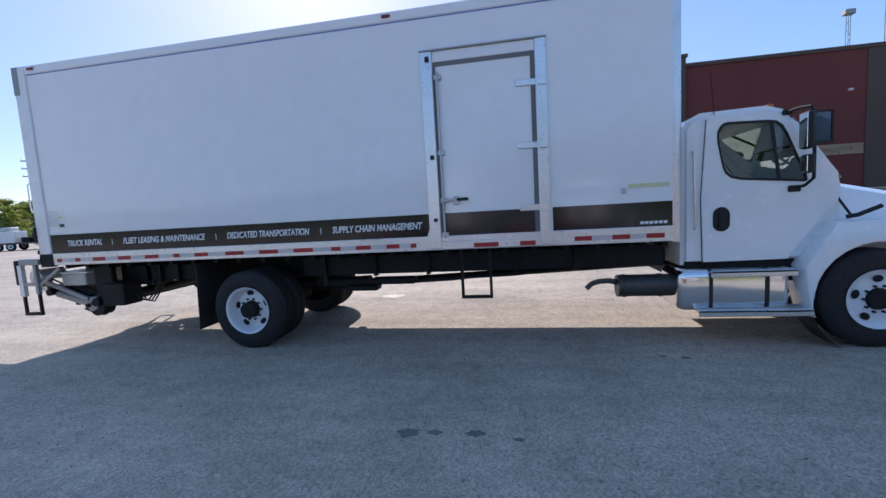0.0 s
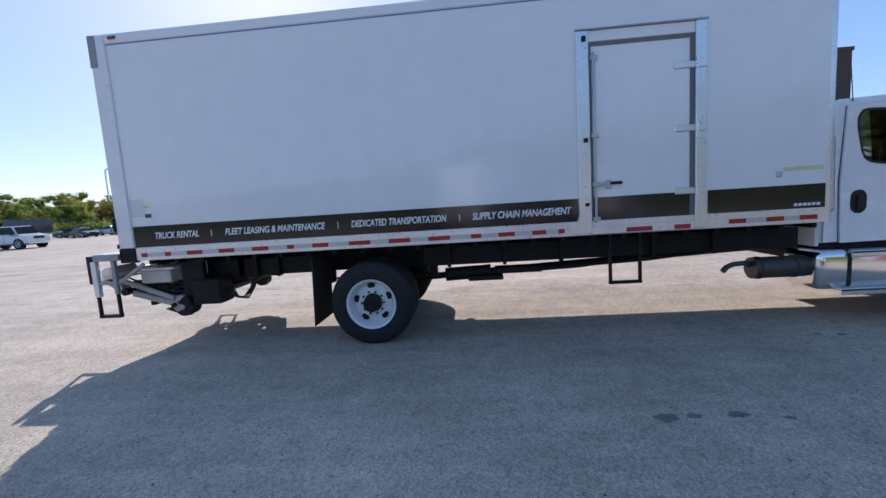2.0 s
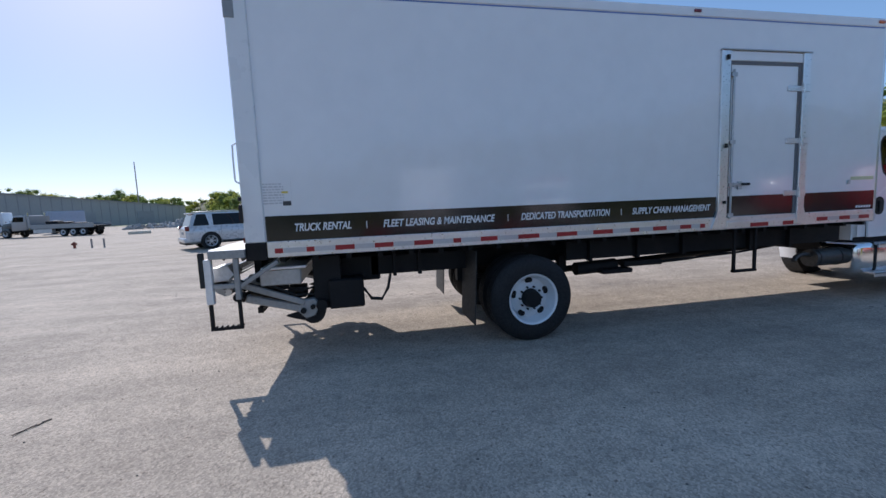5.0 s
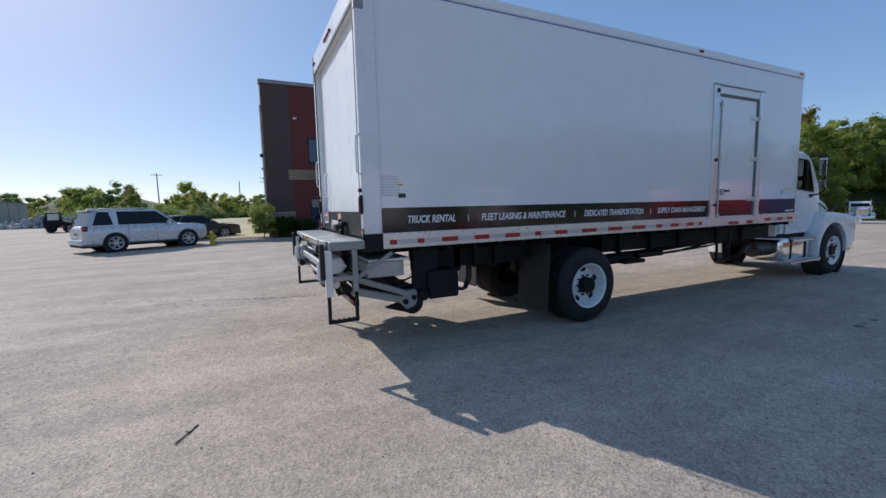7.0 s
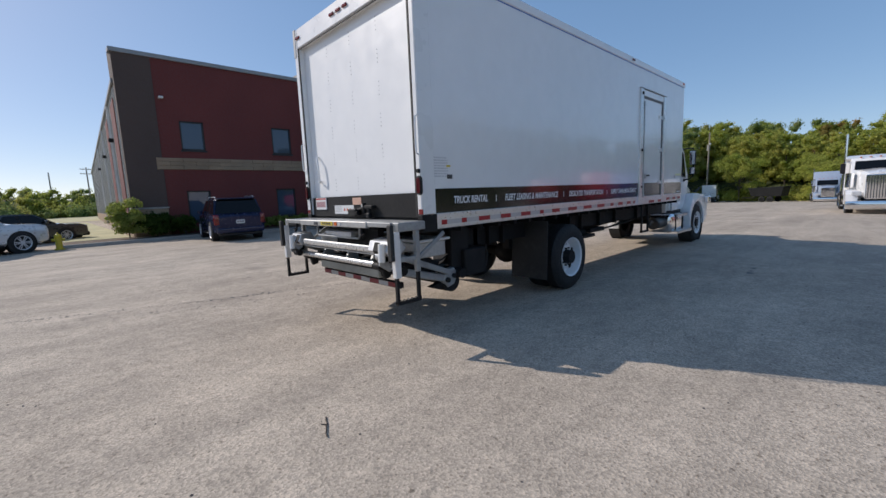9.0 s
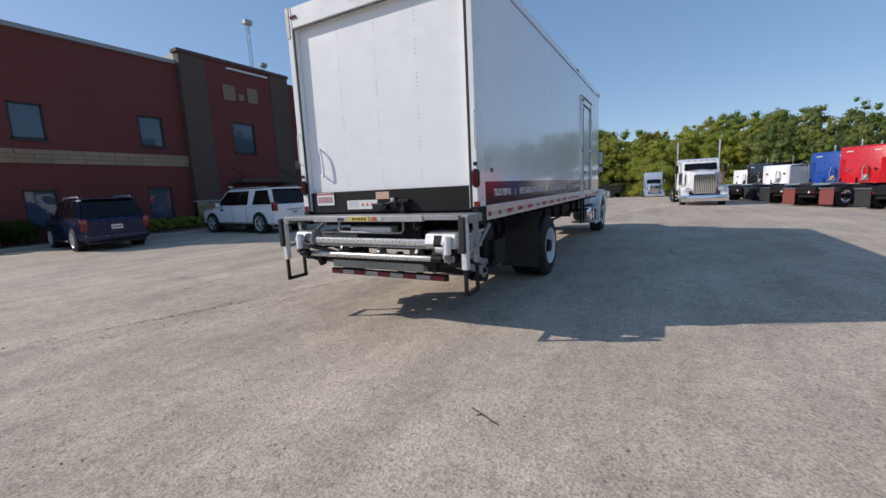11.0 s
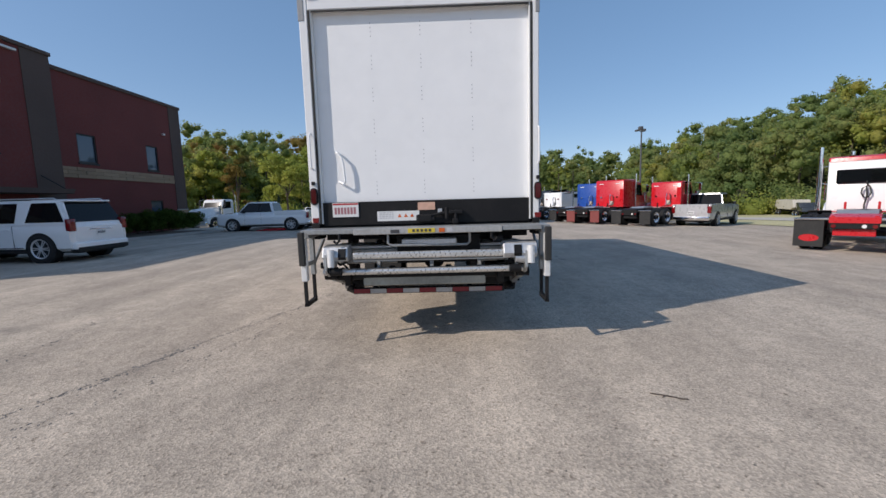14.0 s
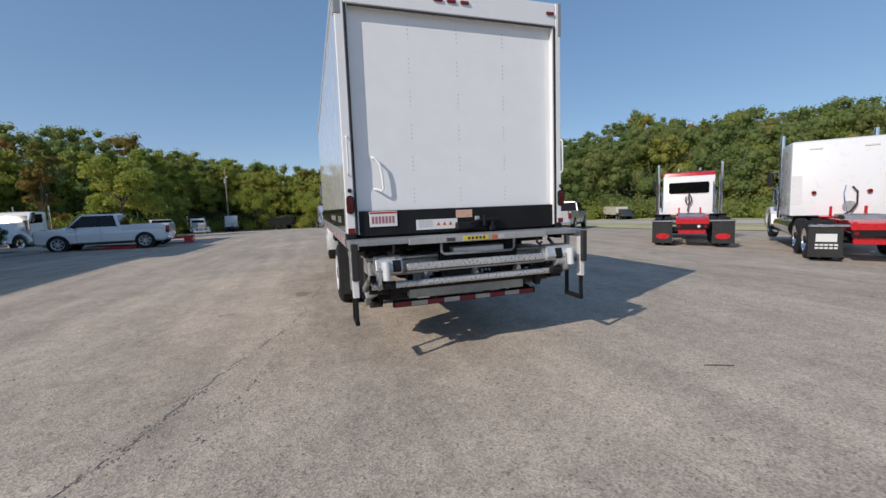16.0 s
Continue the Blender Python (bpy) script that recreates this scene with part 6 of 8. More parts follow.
        if cladding:
            part("cladding", bm_box(nb(), xr + wheel_r + 0.06, xf - wheel_r - 0.06, s * (hw - 0.1), s * (hw + 0.012), zb - 0.01, zb + 0.10, bevel=0.02), PLASTIC, e, "dark lower cladding")
            part("trim_strip", bm_box(nb(), xr + wheel_r + 0.10, xf - wheel_r - 0.10, s * (hw - 0.05), s * (hw + 0.016), zb + 0.13, zb + 0.155, bevel=0.005), CHROME, e)
            part("badge", bm_box(nb(), xf - wheel_r - 0.50, xf - wheel_r - 0.26, s * (hw - 0.02), s * (hw + 0.008), belt - 0.20, belt - 0.12, bevel=0.01), PLASTIC, e, "dark fender vent")
        part("sill_step", bm_box(nb(), xr + 0.55, xf - 0.55, s * (hw - 0.12), s * (hw + 0.03), zb - 0.02, zb + 0.05, bevel=0.02), PLASTIC, e)
    # front and rear glass
    def mix(p, q, f):
        return tuple(a + (b - a) * f for a, b in zip(p, q))
    for xa, xb, sgn in ((house[1], roof[1], 1), (house[0], roof[0], -1)):
        lo, hi = (xa + 0.012 * sgn, belt - 0.03), (xb + 0.012 * sgn, H)
        q = lambda v, y: (lo[0] + (hi[0] - lo[0]) * v + 0.004 * sgn, y, lo[1] + (hi[1] - lo[1]) * v)
        part("windscreen" if sgn > 0 else "rear_window", bm_quad(nb(), q(0.08, -bw * 0.93), q(0.08, bw * 0.93), q(0.90, tw * 0.92), q(0.90, -tw * 0.92)), GLASS, e, "dark glass")
    part("front_bumper", bm_box(nb(), x1 - 0.28, x1 + 0.05, -hw * 0.86, hw * 0.86, zb + 0.02, zb + 0.24, bevel=0.06, seg=3), PLASTIC if not pickup else CHROME, e, smooth=True)
    part("grille", bm_box(nb(), x1 - 0.12, x1 + 0.012, -hw * 0.46, hw * 0.46, hood_z - 0.42, hood_z - 0.14, bevel=0.03), PLASTIC, e)
    part("rear_bumper", bm_box(nb(), x0 - 0.09, x0 + 0.22, -hw * 0.92, hw * 0.92, zb + 0.05, zb + 0.27, bevel=0.05, seg=3), CHROME if pickup else colour, e, smooth=True)
    if cladding:
        part("tailgate_bar", bm_box(nb(), x0 - 0.02, x0 + 0.02, -0.42, 0.42, belt - 0.24, belt - 0.19, bevel=0.01), CHROME, e, "bright tailgate bar")
        part("rear_cladding", bm_box(nb(), x0 - 0.10, x0 + 0.2, -hw * 0.90, hw * 0.90, zb - 0.02, zb + 0.14, bevel=0.03), PLASTIC, e, "dark lower bumper")
    if not pickup:
        part("valance", bm_box(nb(), x0 - 0.05, x0 + 0.25, -hw * 0.84, hw * 0.84, zb - 0.06, zb + 0.06, bevel=0.03), PLASTIC, e)
        part("spoiler", bm_box(nb(), roof[0] - 0.16, roof[0] + 0.12, -tw * 0.9, tw * 0.9, H - 0.06, H - 0.005, bevel=0.02), colour, e, smooth=True)
    pz = zb + 0.42 if pickup else belt - 0.40
    part("number_plate", bm_box(nb(), x0 - 0.02, x0 - 0.006, -0.16, 0.16, pz, pz + 0.15), PAPERWHITE, e, "pale number plate with dark bars")
    bm = nb()
    for k in range(6):
        bm_quad(bm, (x0 - 0.0225, 0.13 - k * 0.045, pz + 0.04), (x0 - 0.0225, 0.10 - k * 0.045, pz + 0.04), (x0 - 0.0225, 0.10 - k * 0.045, pz + 0.11), (x0 - 0.0225, 0.13 - k * 0.045, pz + 0.11))
    part("plate_bars", bm, INK, e)
    part("underbody", bm_box(nb(), x0 + 0.25, x1 - 0.3, -hw * 0.8, hw * 0.8, zb - 0.05, zb + 0.12), BLACK, e)
    if pickup:
        part("bed_liner", bm_box(nb(), x0 + 0.10, house[0] - 0.06, -hw * 0.84, hw * 0.84, belt - 0.3, belt + 0.035), BLACK, e, "dark open load bed")
        for s in (-1, 1):
            part("bed_side", bm_box(nb(), x0 + 0.04, house[0] - 0.01, s * hw * 0.84, s * hw * 0.99, belt - 0.25, belt + 0.09, bevel=0.02), colour, e)
        part("tailgate", bm_box(nb(), x0 - 0.006, x0 + 0.07, -hw * 0.80, hw * 0.80, belt - 0.42, belt + 0.09, bevel=0.015), colour, e, "tailgate")
    return e


car("suv", ground_pose(-3.2, 21.7, 84), NAVY, "dark navy SUV with roof rails parked nose-in", "car", 4.75, 1.95, 1.79, 2.80, 1.05, 1.12, 1.12, (-2.22, 1.15), (-1.85, 0.35), 0.39, rails=True, group="cars by the office")
car("large_suv", ground_pose(2.2, 19.62, 88), CARWHITE, "large white SUV parked nose-in by the office", "car", 5.45, 2.06, 1.92, 3.52, 1.02, 1.20, 1.12, (-2.66, 1.62), (-2.32, 0.80), 0.44, rails=True, group="cars by the office", cuts=((0.02, 0.325), (0.405, 0.60), (0.608, 0.955)), lamp=(-0.25, 0.13), cladding=True)
car("suv", ground_pose(-11.75, 23.5, 30), PALESILVER, "pale silver SUV with roof rails parked on the yard", "car", 4.83, 1.93, 1.80, 2.85, 1.05, 1.13, 1.12, (-2.25, 1.15), (-2.0, 0.35), 0.40, rails=True, group="cars by the office", cuts=((0.03, 0.245), (0.30, 0.60), (0.61, 0.955)), lamp=(-0.20, 0.02))
car("sedan", ground_pose(-10.3, 29.2, 22), GREYPAINT, "dark grey sedan parked beside the office", "car", 4.8, 1.85, 1.45, 2.8, 1.0, 0.95, 0.93, (-2.0, 1.15), (-1.1, 0.3), 0.34, group="cars by the office")
car("sedan", ground_pose(-11.6, 33.0, 22), PALESILVER, "silver sedan parked beside the office", "car", 4.8, 1.85, 1.45, 2.8, 1.0, 0.95, 0.93, (-2.0, 1.15), (-1.1, 0.3), 0.34, group="cars by the office")
car("pickup", ground_pose(16.75, 18.05, 96), CARWHITE, "white crew-cab pickup parked on the yard", "pickup", 5.9, 2.05, 1.93, 3.75, 1.15, 1.22, 1.25, (-0.75, 1.65), (-0.55, 0.95), 0.42, pickup=True, group="pickups on the yard")
car("pickup", ground_pose(16.75, -11.6, -47) @ Matrix.Scale(1.07, 4), SILVER, "silver grey crew-cab pickup parked on the yard", "pickup", 6.0, 2.05, 1.95, 3.8, 1.25, 1.24, 1.28, (-0.70, 1.75), (-0.5, 1.05), 0.43, pickup=True, group="pickups on the yard")
service = car("pickup", ground_pose(-45.4, 34.5, 0), WHITE, "white service pickup parked far across the yard", "pickup", 6.0, 2.15, 2.12, 3.9, 1.20, 1.34, 1.28, (0.0, 2.1), (0.15, 1.5), 0.46, pickup=True, group="far parked cars")
part("bed_load", bm_box(nb(), -2.7, -0.3, -0.95, 0.95, 1.25, 1.62, bevel=0.06, seg=2), BLACK, service, "dark gear loaded on the bed", True)
part("bed_load", bm_box(nb(), -2.0, -0.9, -0.7, 0.6, 1.6, 1.98, bevel=0.08, seg=2), GREYPAINT, service, "", True)
for s_ in (-1, 1):
    part("tool_locker", bm_box(nb(), -2.75, -0.25, s_ * 0.86, s_ * 1.10, 0.78, 1.22, bevel=0.02), GREYPAINT, service, "dark tool locker along the bed")
for k, (x, y, az, col, lab) in enumerate(((-61.0, 57, -20, GREYPAINT, "dark sedan parked far across the yard"), (-61, 62, -5, PALESILVER, "silver sedan parked far across the yard"), (-57.5, 61, -8, PALESILVER, "pale sedan parked far across the yard"), (-66, 60, 200, GREYPAINT, "dark sedan parked far across the yard"))):
    car("sedan", ground_pose(x, y, az), col, lab, "car", 4.8, 1.85, 1.45, 2.8, 1.0, 0.95, 0.93, (-2.0, 1.15), (-1.1, 0.3), 0.34, group="far parked cars")
# the first pickup is white; its silver paint puts distance haze into the colour
for x, y, az, col, lab in ((-52.5, 58, 160, SILVER, "white pickup parked far across the yard, greyed to stand in for haze"), (-48, 57.5, 150, WHITE, "white pickup parked far across the yard")):
    car("pickup", ground_pose(x, y, az), col, lab, "pickup", 5.9, 2.05, 1.93, 3.75, 1.15, 1.22, 1.25, (-0.75, 1.65), (-0.55, 0.95), 0.42, pickup=True, group="far parked cars")
car("suv", ground_pose(-55, 63, 150), GREYPAINT, "dark SUV parked far across the yard", "car", 4.75, 1.95, 1.79, 2.80, 1.05, 1.12, 1.12, (-2.22, 1.15), (-1.85, 0.35), 0.39, group="far parked cars")


# ---- road tractors ----
def tractor(m, colour, label, sleeper=1.8, tall=3.5, chassis=BLACK, roof_colour=None, flap_mark=None, cab_colour=None, white_band=False, group="parked road tractors", rims=POLISH, glass_rear=False, flap_mat=None, sw=1.18, cs=None, hood=0.0, stack=0.42, cw=1.02):
    """A bonneted road tractor with no trailer. Local x runs forward from the rear end of the chassis."""
    e = thing("road_tractor", m, label, "truck", group)
    cs = cs or (3.35 if sleeper else 3.1)
    cb = cs + sleeper
    cf = cb + 1.45
    nose = cf + 1.95
    fx = nose - 0.95
    for y in (-0.46, 0.38):
        part("frame_rail", bm_box(nb(), 0.0, nose - 0.6, y, y + 0.08, 0.76, 1.02, bevel=0.008), chassis, e, "chassis rail")
    for x in (0.05, 0.7, 2.6):
        part("crossmember", bm_box(nb(), x, x + 0.08, -0.4, 0.4, 0.78, 1.0), chassis, e)
    part("fifth_wheel", bm_prism(nb(), [(1.0, -0.42), (1.3, -0.46), (1.9, -0.42), (2.05, -0.2), (2.05, 0.2), (1.9, 0.42), (1.3, 0.46), (1.0, 0.42), (1.25, 0.06), (1.25, -0.06)], "z", 1.06, 1.14), GALV if chassis is BLACK else mat("greasy_steel", (0.12, 0.12, 0.12), 0.35, 0.8), e, "greasy steel fifth wheel")
    part("deck_plate", bm_box(nb(), 2.4, cs - 0.05, -0.7, 0.7, 1.03, 1.06), ALU if chassis is BLACK else chassis, e)
    for x in (0.85, 2.15):
        for s in (-1, 1):
            wheel(e, (x, s * 1.07, 0.51), 0.51, 0.26, 0.295, s, rims, 5, 10, True, deep=0.12)
            wheel(e, (x, s * 0.75, 0.51), 0.51, 0.26, 0.295, s, BLACK, 0, 10, False, deep=0.02)
        part("axle", bm_cyl(nb(), (x, -0.9, 0.51), (x, 0.9, 0.51), 0.09, seg=12), BLACK, e)
    for s in (-1, 1):
        fl = part("mud_flap", bm_box(nb(), 0.10, 0.115, s * 0.60, s * 1.25, 0.13, 0.90), flap_mat or BLACKRUB, e, "rubber mud flap")
        part("flap_bar", bm_box(nb(), 0.05, 0.15, s * 0.45, s * 1.26, 0.895, 0.955, bevel=0.012), POLISH, e)
        if flap_mark == "oval":
            bm = nb()
            bm.faces.new([bm.verts.new((0.0985, s * 0.91 + 0.22 * math.cos(a), 0.38 + 0.10 * math.sin(a))) for a in [2 * math.pi * k / 24 for k in range(24)]])
            part("flap_mark", bm, REDPAINT, fl, "plain red oval mark")
        elif flap_mark == "white":
            bm = bm_box(nb(), 0.095, 0.0985, s * 0.91 - 0.2, s * 0.91 + 0.2, 0.52, 0.72)
            part("flap_mark", bm, PAPERWHITE, fl, "plain white mark")
            for z in (0.42, 0.34):
                for k in range(5):
                    part("flap_print", bm_box(nb(), 0.0955, 0.0985, s * 0.91 - 0.22 + k * 0.09, s * 0.91 - 0.15 + k * 0.09, z, z + 0.045), PAPERWHITE, fl)
        part("quarter_fender", bm_prism(nb(), [(2.15 + 0.60 * math.cos(a), 0.51 + 0.60 * math.sin(a)) for a in [math.pi * (0.02 + 0.4 * k / 8) for k in range(9)]] + [(2.15 + 0.575 * math.cos(a), 0.51 + 0.575 * math.sin(a)) for a in [math.pi * (0.42 - 0.4 * k / 8) for k in range(9)]], "y", s * 0.66, s * 1.22), BLACK, e)
        part("fuel_tank", bm_cyl(nb(), (cs + 0.1, s * 0.86, 0.66), (cf - 0.2, s * 0.86, 0.66), 0.32, seg=24), POLISH, e, "polished round fuel tank", True)
        part("step", bm_box(nb(), cb + 0.2, cb + 0.8, s * 1.16, s * 1.24, 0.38, 0.42), ALU, e)
        part("exhaust_pipe", bm_cyl(nb(), (cs - 0.10 if sleeper == 0 else cb - 0.05, s * 1.17, 0.9), (cs - 0.10 if sleeper == 0 else cb - 0.05, s * 1.17, tall + stack), 0.07, seg=16), CHROME, e, "chrome upright exhaust pipe", True)
        part("air_cleaner", bm_cyl(nb(), (cf + 0.15, s * 1.02, 1.35), (cf + 0.15, s * 1.02, 2.05), 0.17, seg=18), CHROME, e, "", True)
        part("mirror", bm_box(nb(), cf - 0.15, cf - 0.05, s * 1.20, s * 1.40, 2.05, 2.55, bevel=0.03), CHROME if colour is not WHITE else PLASTIC, e)
        part("mirror_arm", bm_pipe(nb(), [(cf - 0.2, s * 1.0, 2.6), (cf - 0.12, s * 1.3, 2.58), (cf - 0.12, s * 1.3, 2.0), (cf - 0.2, s * 1.0, 1.9)], 0.016), CHROME, e)
        # steering wheel with its fender
        wheel(e, (fx, s * 1.02, 0.51), 0.51, 0.28, 0.295, s, rims, 5, 10, True, deep=0.03)
        arch = [(fx + 0.62 * math.cos(a), 0.51 + 0.62 * math.sin(a)) for a in [math.pi * (0.98 * k / 12 + 0.02) for k in range(13)]]
        part("fender", bm_prism(nb(), [(nose - 0.05, 0.62), (nose - 0.1, 1.05), (fx + 0.45, 1.22), (fx - 0.3, 1.25), (fx - 0.85, 0.95), (fx - 0.95, 0.60)] + arch[::-1], "y", s * 0.78, s * 1.20, bevel=0.02), colour, e, "", True)
        part("head_lamp", bm_box(nb(), nose - 0.18, nose + 0.0, s * 0.66, s * 1.0, 0.98, 1.18, bevel=0.03), CLEARLENS, e)
    part("rear_beam", bm_prism(nb(), [(-0.02, 0.82), (-0.02, 0.98), (0.30, 1.06), (0.75, 1.06), (0.75, 1.0), (0.06, 0.82)], "y", -0.5, 0.5, bevel=0.015), chassis, e, "sloped end plate of the chassis")
    part("rear_beam", bm_box(nb(), 0.10, 0.18, -0.42, 0.42, 0.46, 0.64, bevel=0.01), chassis, e)
    lb = part("lamp_bar", bm_box(nb(), -0.01, 0.05, -0.48, 0.48, 0.655, 0.815, bevel=0.01), BLACK, e, "dark lamp bar")
    for y, mt in ((-0.40, REDLENS), (-0.20, PAPERWHITE), (0.40, REDLENS)):
        part("lamp", bm_cyl(nb(), (-0.01, y, 0.735), (-0.035, y, 0.735), 0.05, seg=14), mt, lb, "", True)
    part("kingpin_ramp", bm_prism(nb(), [(0.75, 0.98), (1.0, 1.10), (1.0, 1.14), (0.75, 1.04)], "y", -0.42, 0.42), GALV, e)
    for y in (-0.40, 0.34):
        part("guide_post", bm_box(nb(), 2.50, 2.58, y, y + 0.06, 1.03, 1.34, bevel=0.01), chassis, e)
    cabc = cab_colour or colour
    ct = min(tall, 2.78)
    # cab
    bm = nb()
    bm_prism(bm, [(cb, 0.95), (cb, ct - 0.08), (cb + 0.1, ct), (cf - 0.45, ct + 0.02), (cf - 0.25, ct - 0.06), (cf, 1.90), (cf + 0.02, 0.95)], "y", -cw, cw, bevel=0.05, seg=3)
    part("cab", bm, cabc, e, smooth=True, angle=50)
    part("windscreen", bm_quad(nb(), (cf + 0.012 - hood * 0.3, 0.14 - cw, 1.93 + hood), (cf + 0.012 - hood * 0.3, cw - 0.14, 1.93 + hood), (cf - 0.225, cw - 0.16, ct - 0.14), (cf - 0.225, 0.16 - cw, ct - 0.14)), GLASS, e, "dark windscreen")
    for s in (-1, 1):
        part("side_window", bm_quad(nb(), (cb + 0.35, s * (cw + 0.006), 1.85), (cf - 0.10, s * (cw + 0.006), 1.80), (cf - 0.32, s * (cw + 0.006), ct - 0.18), (cb + 0.35, s * (cw + 0.006), ct - 0.16)), GLASS, e, "dark side window")
        part("door_gap", bm_box(nb(), cb + 0.25, cb + 0.258, s * (cw - 0.02), s * (cw + 0.004), 1.0, ct - 0.1), BLACK, e)
    if roof_colour:
        part("roof_cap", bm_prism(nb(), [(cb - 0.02, ct - 0.10), (cb + 0.02, ct + 0.02), (cb + 0.12, ct + 0.07), (cf - 0.5, ct + 0.10), (cf - 0.2, ct - 0.04)], "y", -cw - 0.01, cw + 0.01, bevel=0.06, seg=3), roof_colour, e, "red roof cap", True)
        for y in (-0.4, 0.4):
            part("roof_lamp", bm_cyl(nb(), (cb + 0.12, y, ct + 0.10), (cb + 0.12, y, ct + 0.22), 0.07, seg=12), CHROME, e, "", True)
    if glass_rear:
        bm = bm_box(nb(), cb - 0.012, cb + 0.01, -0.75, 0.75, 1.93, 2.40, bevel=0.05, seg=2)
        part("rear_window", bm, GLASS, e, "wide dark rear window")
        part("air_line", bm_pipe(nb(), [(cb - 0.03, 0.0, 1.98), (cb - 0.10, 0.0, 1.92), (cb - 0.14, -0.09, 1.78), (cb - 0.14, -0.12, 1.6), (cb - 0.13, -0.06, 1.46), (cb - 0.12, 0.05, 1.46), (cb - 0.13, 0.11, 1.6), (cb - 0.14, 0.09, 1.76), (cb - 0.13, 0.0, 1.84), (cb - 0.13, -0.03, 1.5), (cb - 0.14, 0.02, 1.2), (cb - 0.5, 0.0, 1.1)], 0.024), BLACKRUB, e, "coiled black air lines", True)
        part("hand_rail", bm_pipe(nb(), [(cb - 0.05, -0.9, 1.1), (cb - 0.12, -0.9, 1.2), (cb - 0.12, -0.9, 2.3), (cb - 0.05, -0.9, 2.4)], 0.02), CHROME, e)
    if sleeper:
        bm = nb()
        bm_prism(bm, [(cs, 1.05), (cs, tall - 0.1), (cs + 0.08, tall), (cb - 0.1, tall + 0.02), (cb + 0.25, tall - 0.12), (cb + 0.55, ct + 0.02), (cb + 0.02, ct - 0.1), (cb + 0.02, 1.0)], "y", -sw, sw, bevel=0.05, seg=3)
        sl = part("sleeper", bm, colour, e, "tall sleeper box", True, 50)
        for y in (-0.62, 0.62):
            part("marker_lamp", bm_box(nb(), cs - 0.02, cs + 0.004, y - 0.16, y + 0.16, tall - 0.28, tall - 0.23), PAPERWHITE, sl)
            part("work_lamp", bm_cyl(nb(), (cs - 0.07, y, 1.75), (cs, y, 1.75), 0.06, seg=12), REDLENS if colour is WHITE else CHROME, sl)
        part("air_line", bm_pipe(nb(), [(cs - 0.02, -0.25, 1.9), (cs - 0.08, -0.35, 1.75), (cs - 0.10, -0.35, 1.4), (cs - 0.15, -0.2, 1.15), (cs - 0.4, 0.0, 1.08)], 0.025), BLACKRUB, sl, "black air lines", True)
        part("air_line", bm_pipe(nb(), [(cs - 0.02, -0.10, 1.95), (cs - 0.08, -0.05, 1.7), (cs - 0.10, -0.1, 1.35), (cs - 0.2, -0.1, 1.1)], 0.02), CHROME, sl, "", True)
        part("line_bracket", bm_cyl(nb(), (cs - 0.06, -0.2, 1.32), (cs, -0.2, 1.32), 0.16, seg=16), mat("worn_cream_paint", (0.45, 0.38, 0.32), 0.6) if colour is not WHITE else GALV, sl)
        for y in (0.18 - sw, sw - 0.18):
            part("locker_door", bm_box(nb(), cs - 0.008, cs + 0.01, y - 0.14 if y < 0 else y - 0.1, y + 0.1 if y < 0 else y + 0.14, 1.4, 2.3, bevel=0.003), colour, sl)
    # bonnet, grille, bumper
    bm = nb()
    st = [(cf - 0.02, 0.80, 1.95 + hood), (cf + 0.6, 0.74, 1.90 + hood), (nose - 0.25, 0.62, 1.80 + hood), (nose - 0.02, 0.58, 1.72 + hood)]
    rings = [[bm.verts.new(p) for p in ((x, -w, 0.9), (x, -w, zt - 0.2), (x, -w + 0.12, zt - 0.03), (x, 0, zt + 0.03), (x, w - 0.12, zt - 0.03), (x, w, zt - 0.2), (x, w, 0.9))] for x, w, zt in st]
    for a, b in zip(rings, rings[1:]):
        for i in range(6):
            bm.faces.new((a[i], a[i + 1], b[i + 1], b[i]))
    bm.faces.new(rings[-1])
    part("bonnet", bm, colour, e, smooth=True, angle=40)
    g = part("grille", bm_box(nb(), nose - 0.05, nose + 0.05, -0.56, 0.56, 0.80, 1.66 + hood, bevel=0.03), CHROME, e, "bright grille")
    for k in range(11):
        part("grille_bar", bm_box(nb(), nose + 0.05, nose + 0.058, -0.485 + k * 0.093, -0.455 + k * 0.093, 0.87, 1.60 + hood), GREYPAINT, g)
    part("bumper", bm_box(nb(), nose - 0.05, nose + 0.2, -1.2, 1.2, 0.36, 0.74, bevel=0.04, seg=2), CHROME, e, "chrome bumper", True)
    for k in range(5):
        part("cab_lamp", bm_box(nb(), cf - 0.42, cf - 0.30, -0.7 + k * 0.34, -0.62 + k * 0.34, ct + 0.02, ct + 0.07, bevel=0.015), AMBER, e)
    return e


def rear_pose(x, y, az):
    return ground_pose(x, y, az)


tractor(rear_pose(0.28, -5.38, -47), WHITE, "white day-cab road tractor with red roof and red chassis", 0, 2.78, REDPAINT, REDPAINT, "oval", glass_rear=True, cs=4.1, cw=0.97)
tractor(rear_pose(-4.68, -5.4, -50), WHITE, "white road tractor with tall sleeper and red chassis", 2.0, 3.35, REDPAINT, None, "white")
tractor(rear_pose(14.1, -5.3, -54), REDPAINT, "red road tractor with boxy sleeper and black chassis", 0.5, 2.67, sw=0.98, cs=4.25, cw=0.80)
tractor(rear_pose(16.9, -3.3, -52), REDPAINT, "red road tractor with tall sleeper and black chassis", 1.5, 2.95, cw=0.9, flap_mat=mat("faded_red_flap", (0.20, 0.05, 0.045), 0.8), sw=1.08)
tractor(rear_pose(19.5, -2.7, -52), BLUEPAINT, "blue road tractor with sleeper and black chassis", 1.8, 2.85, sw=1.08)
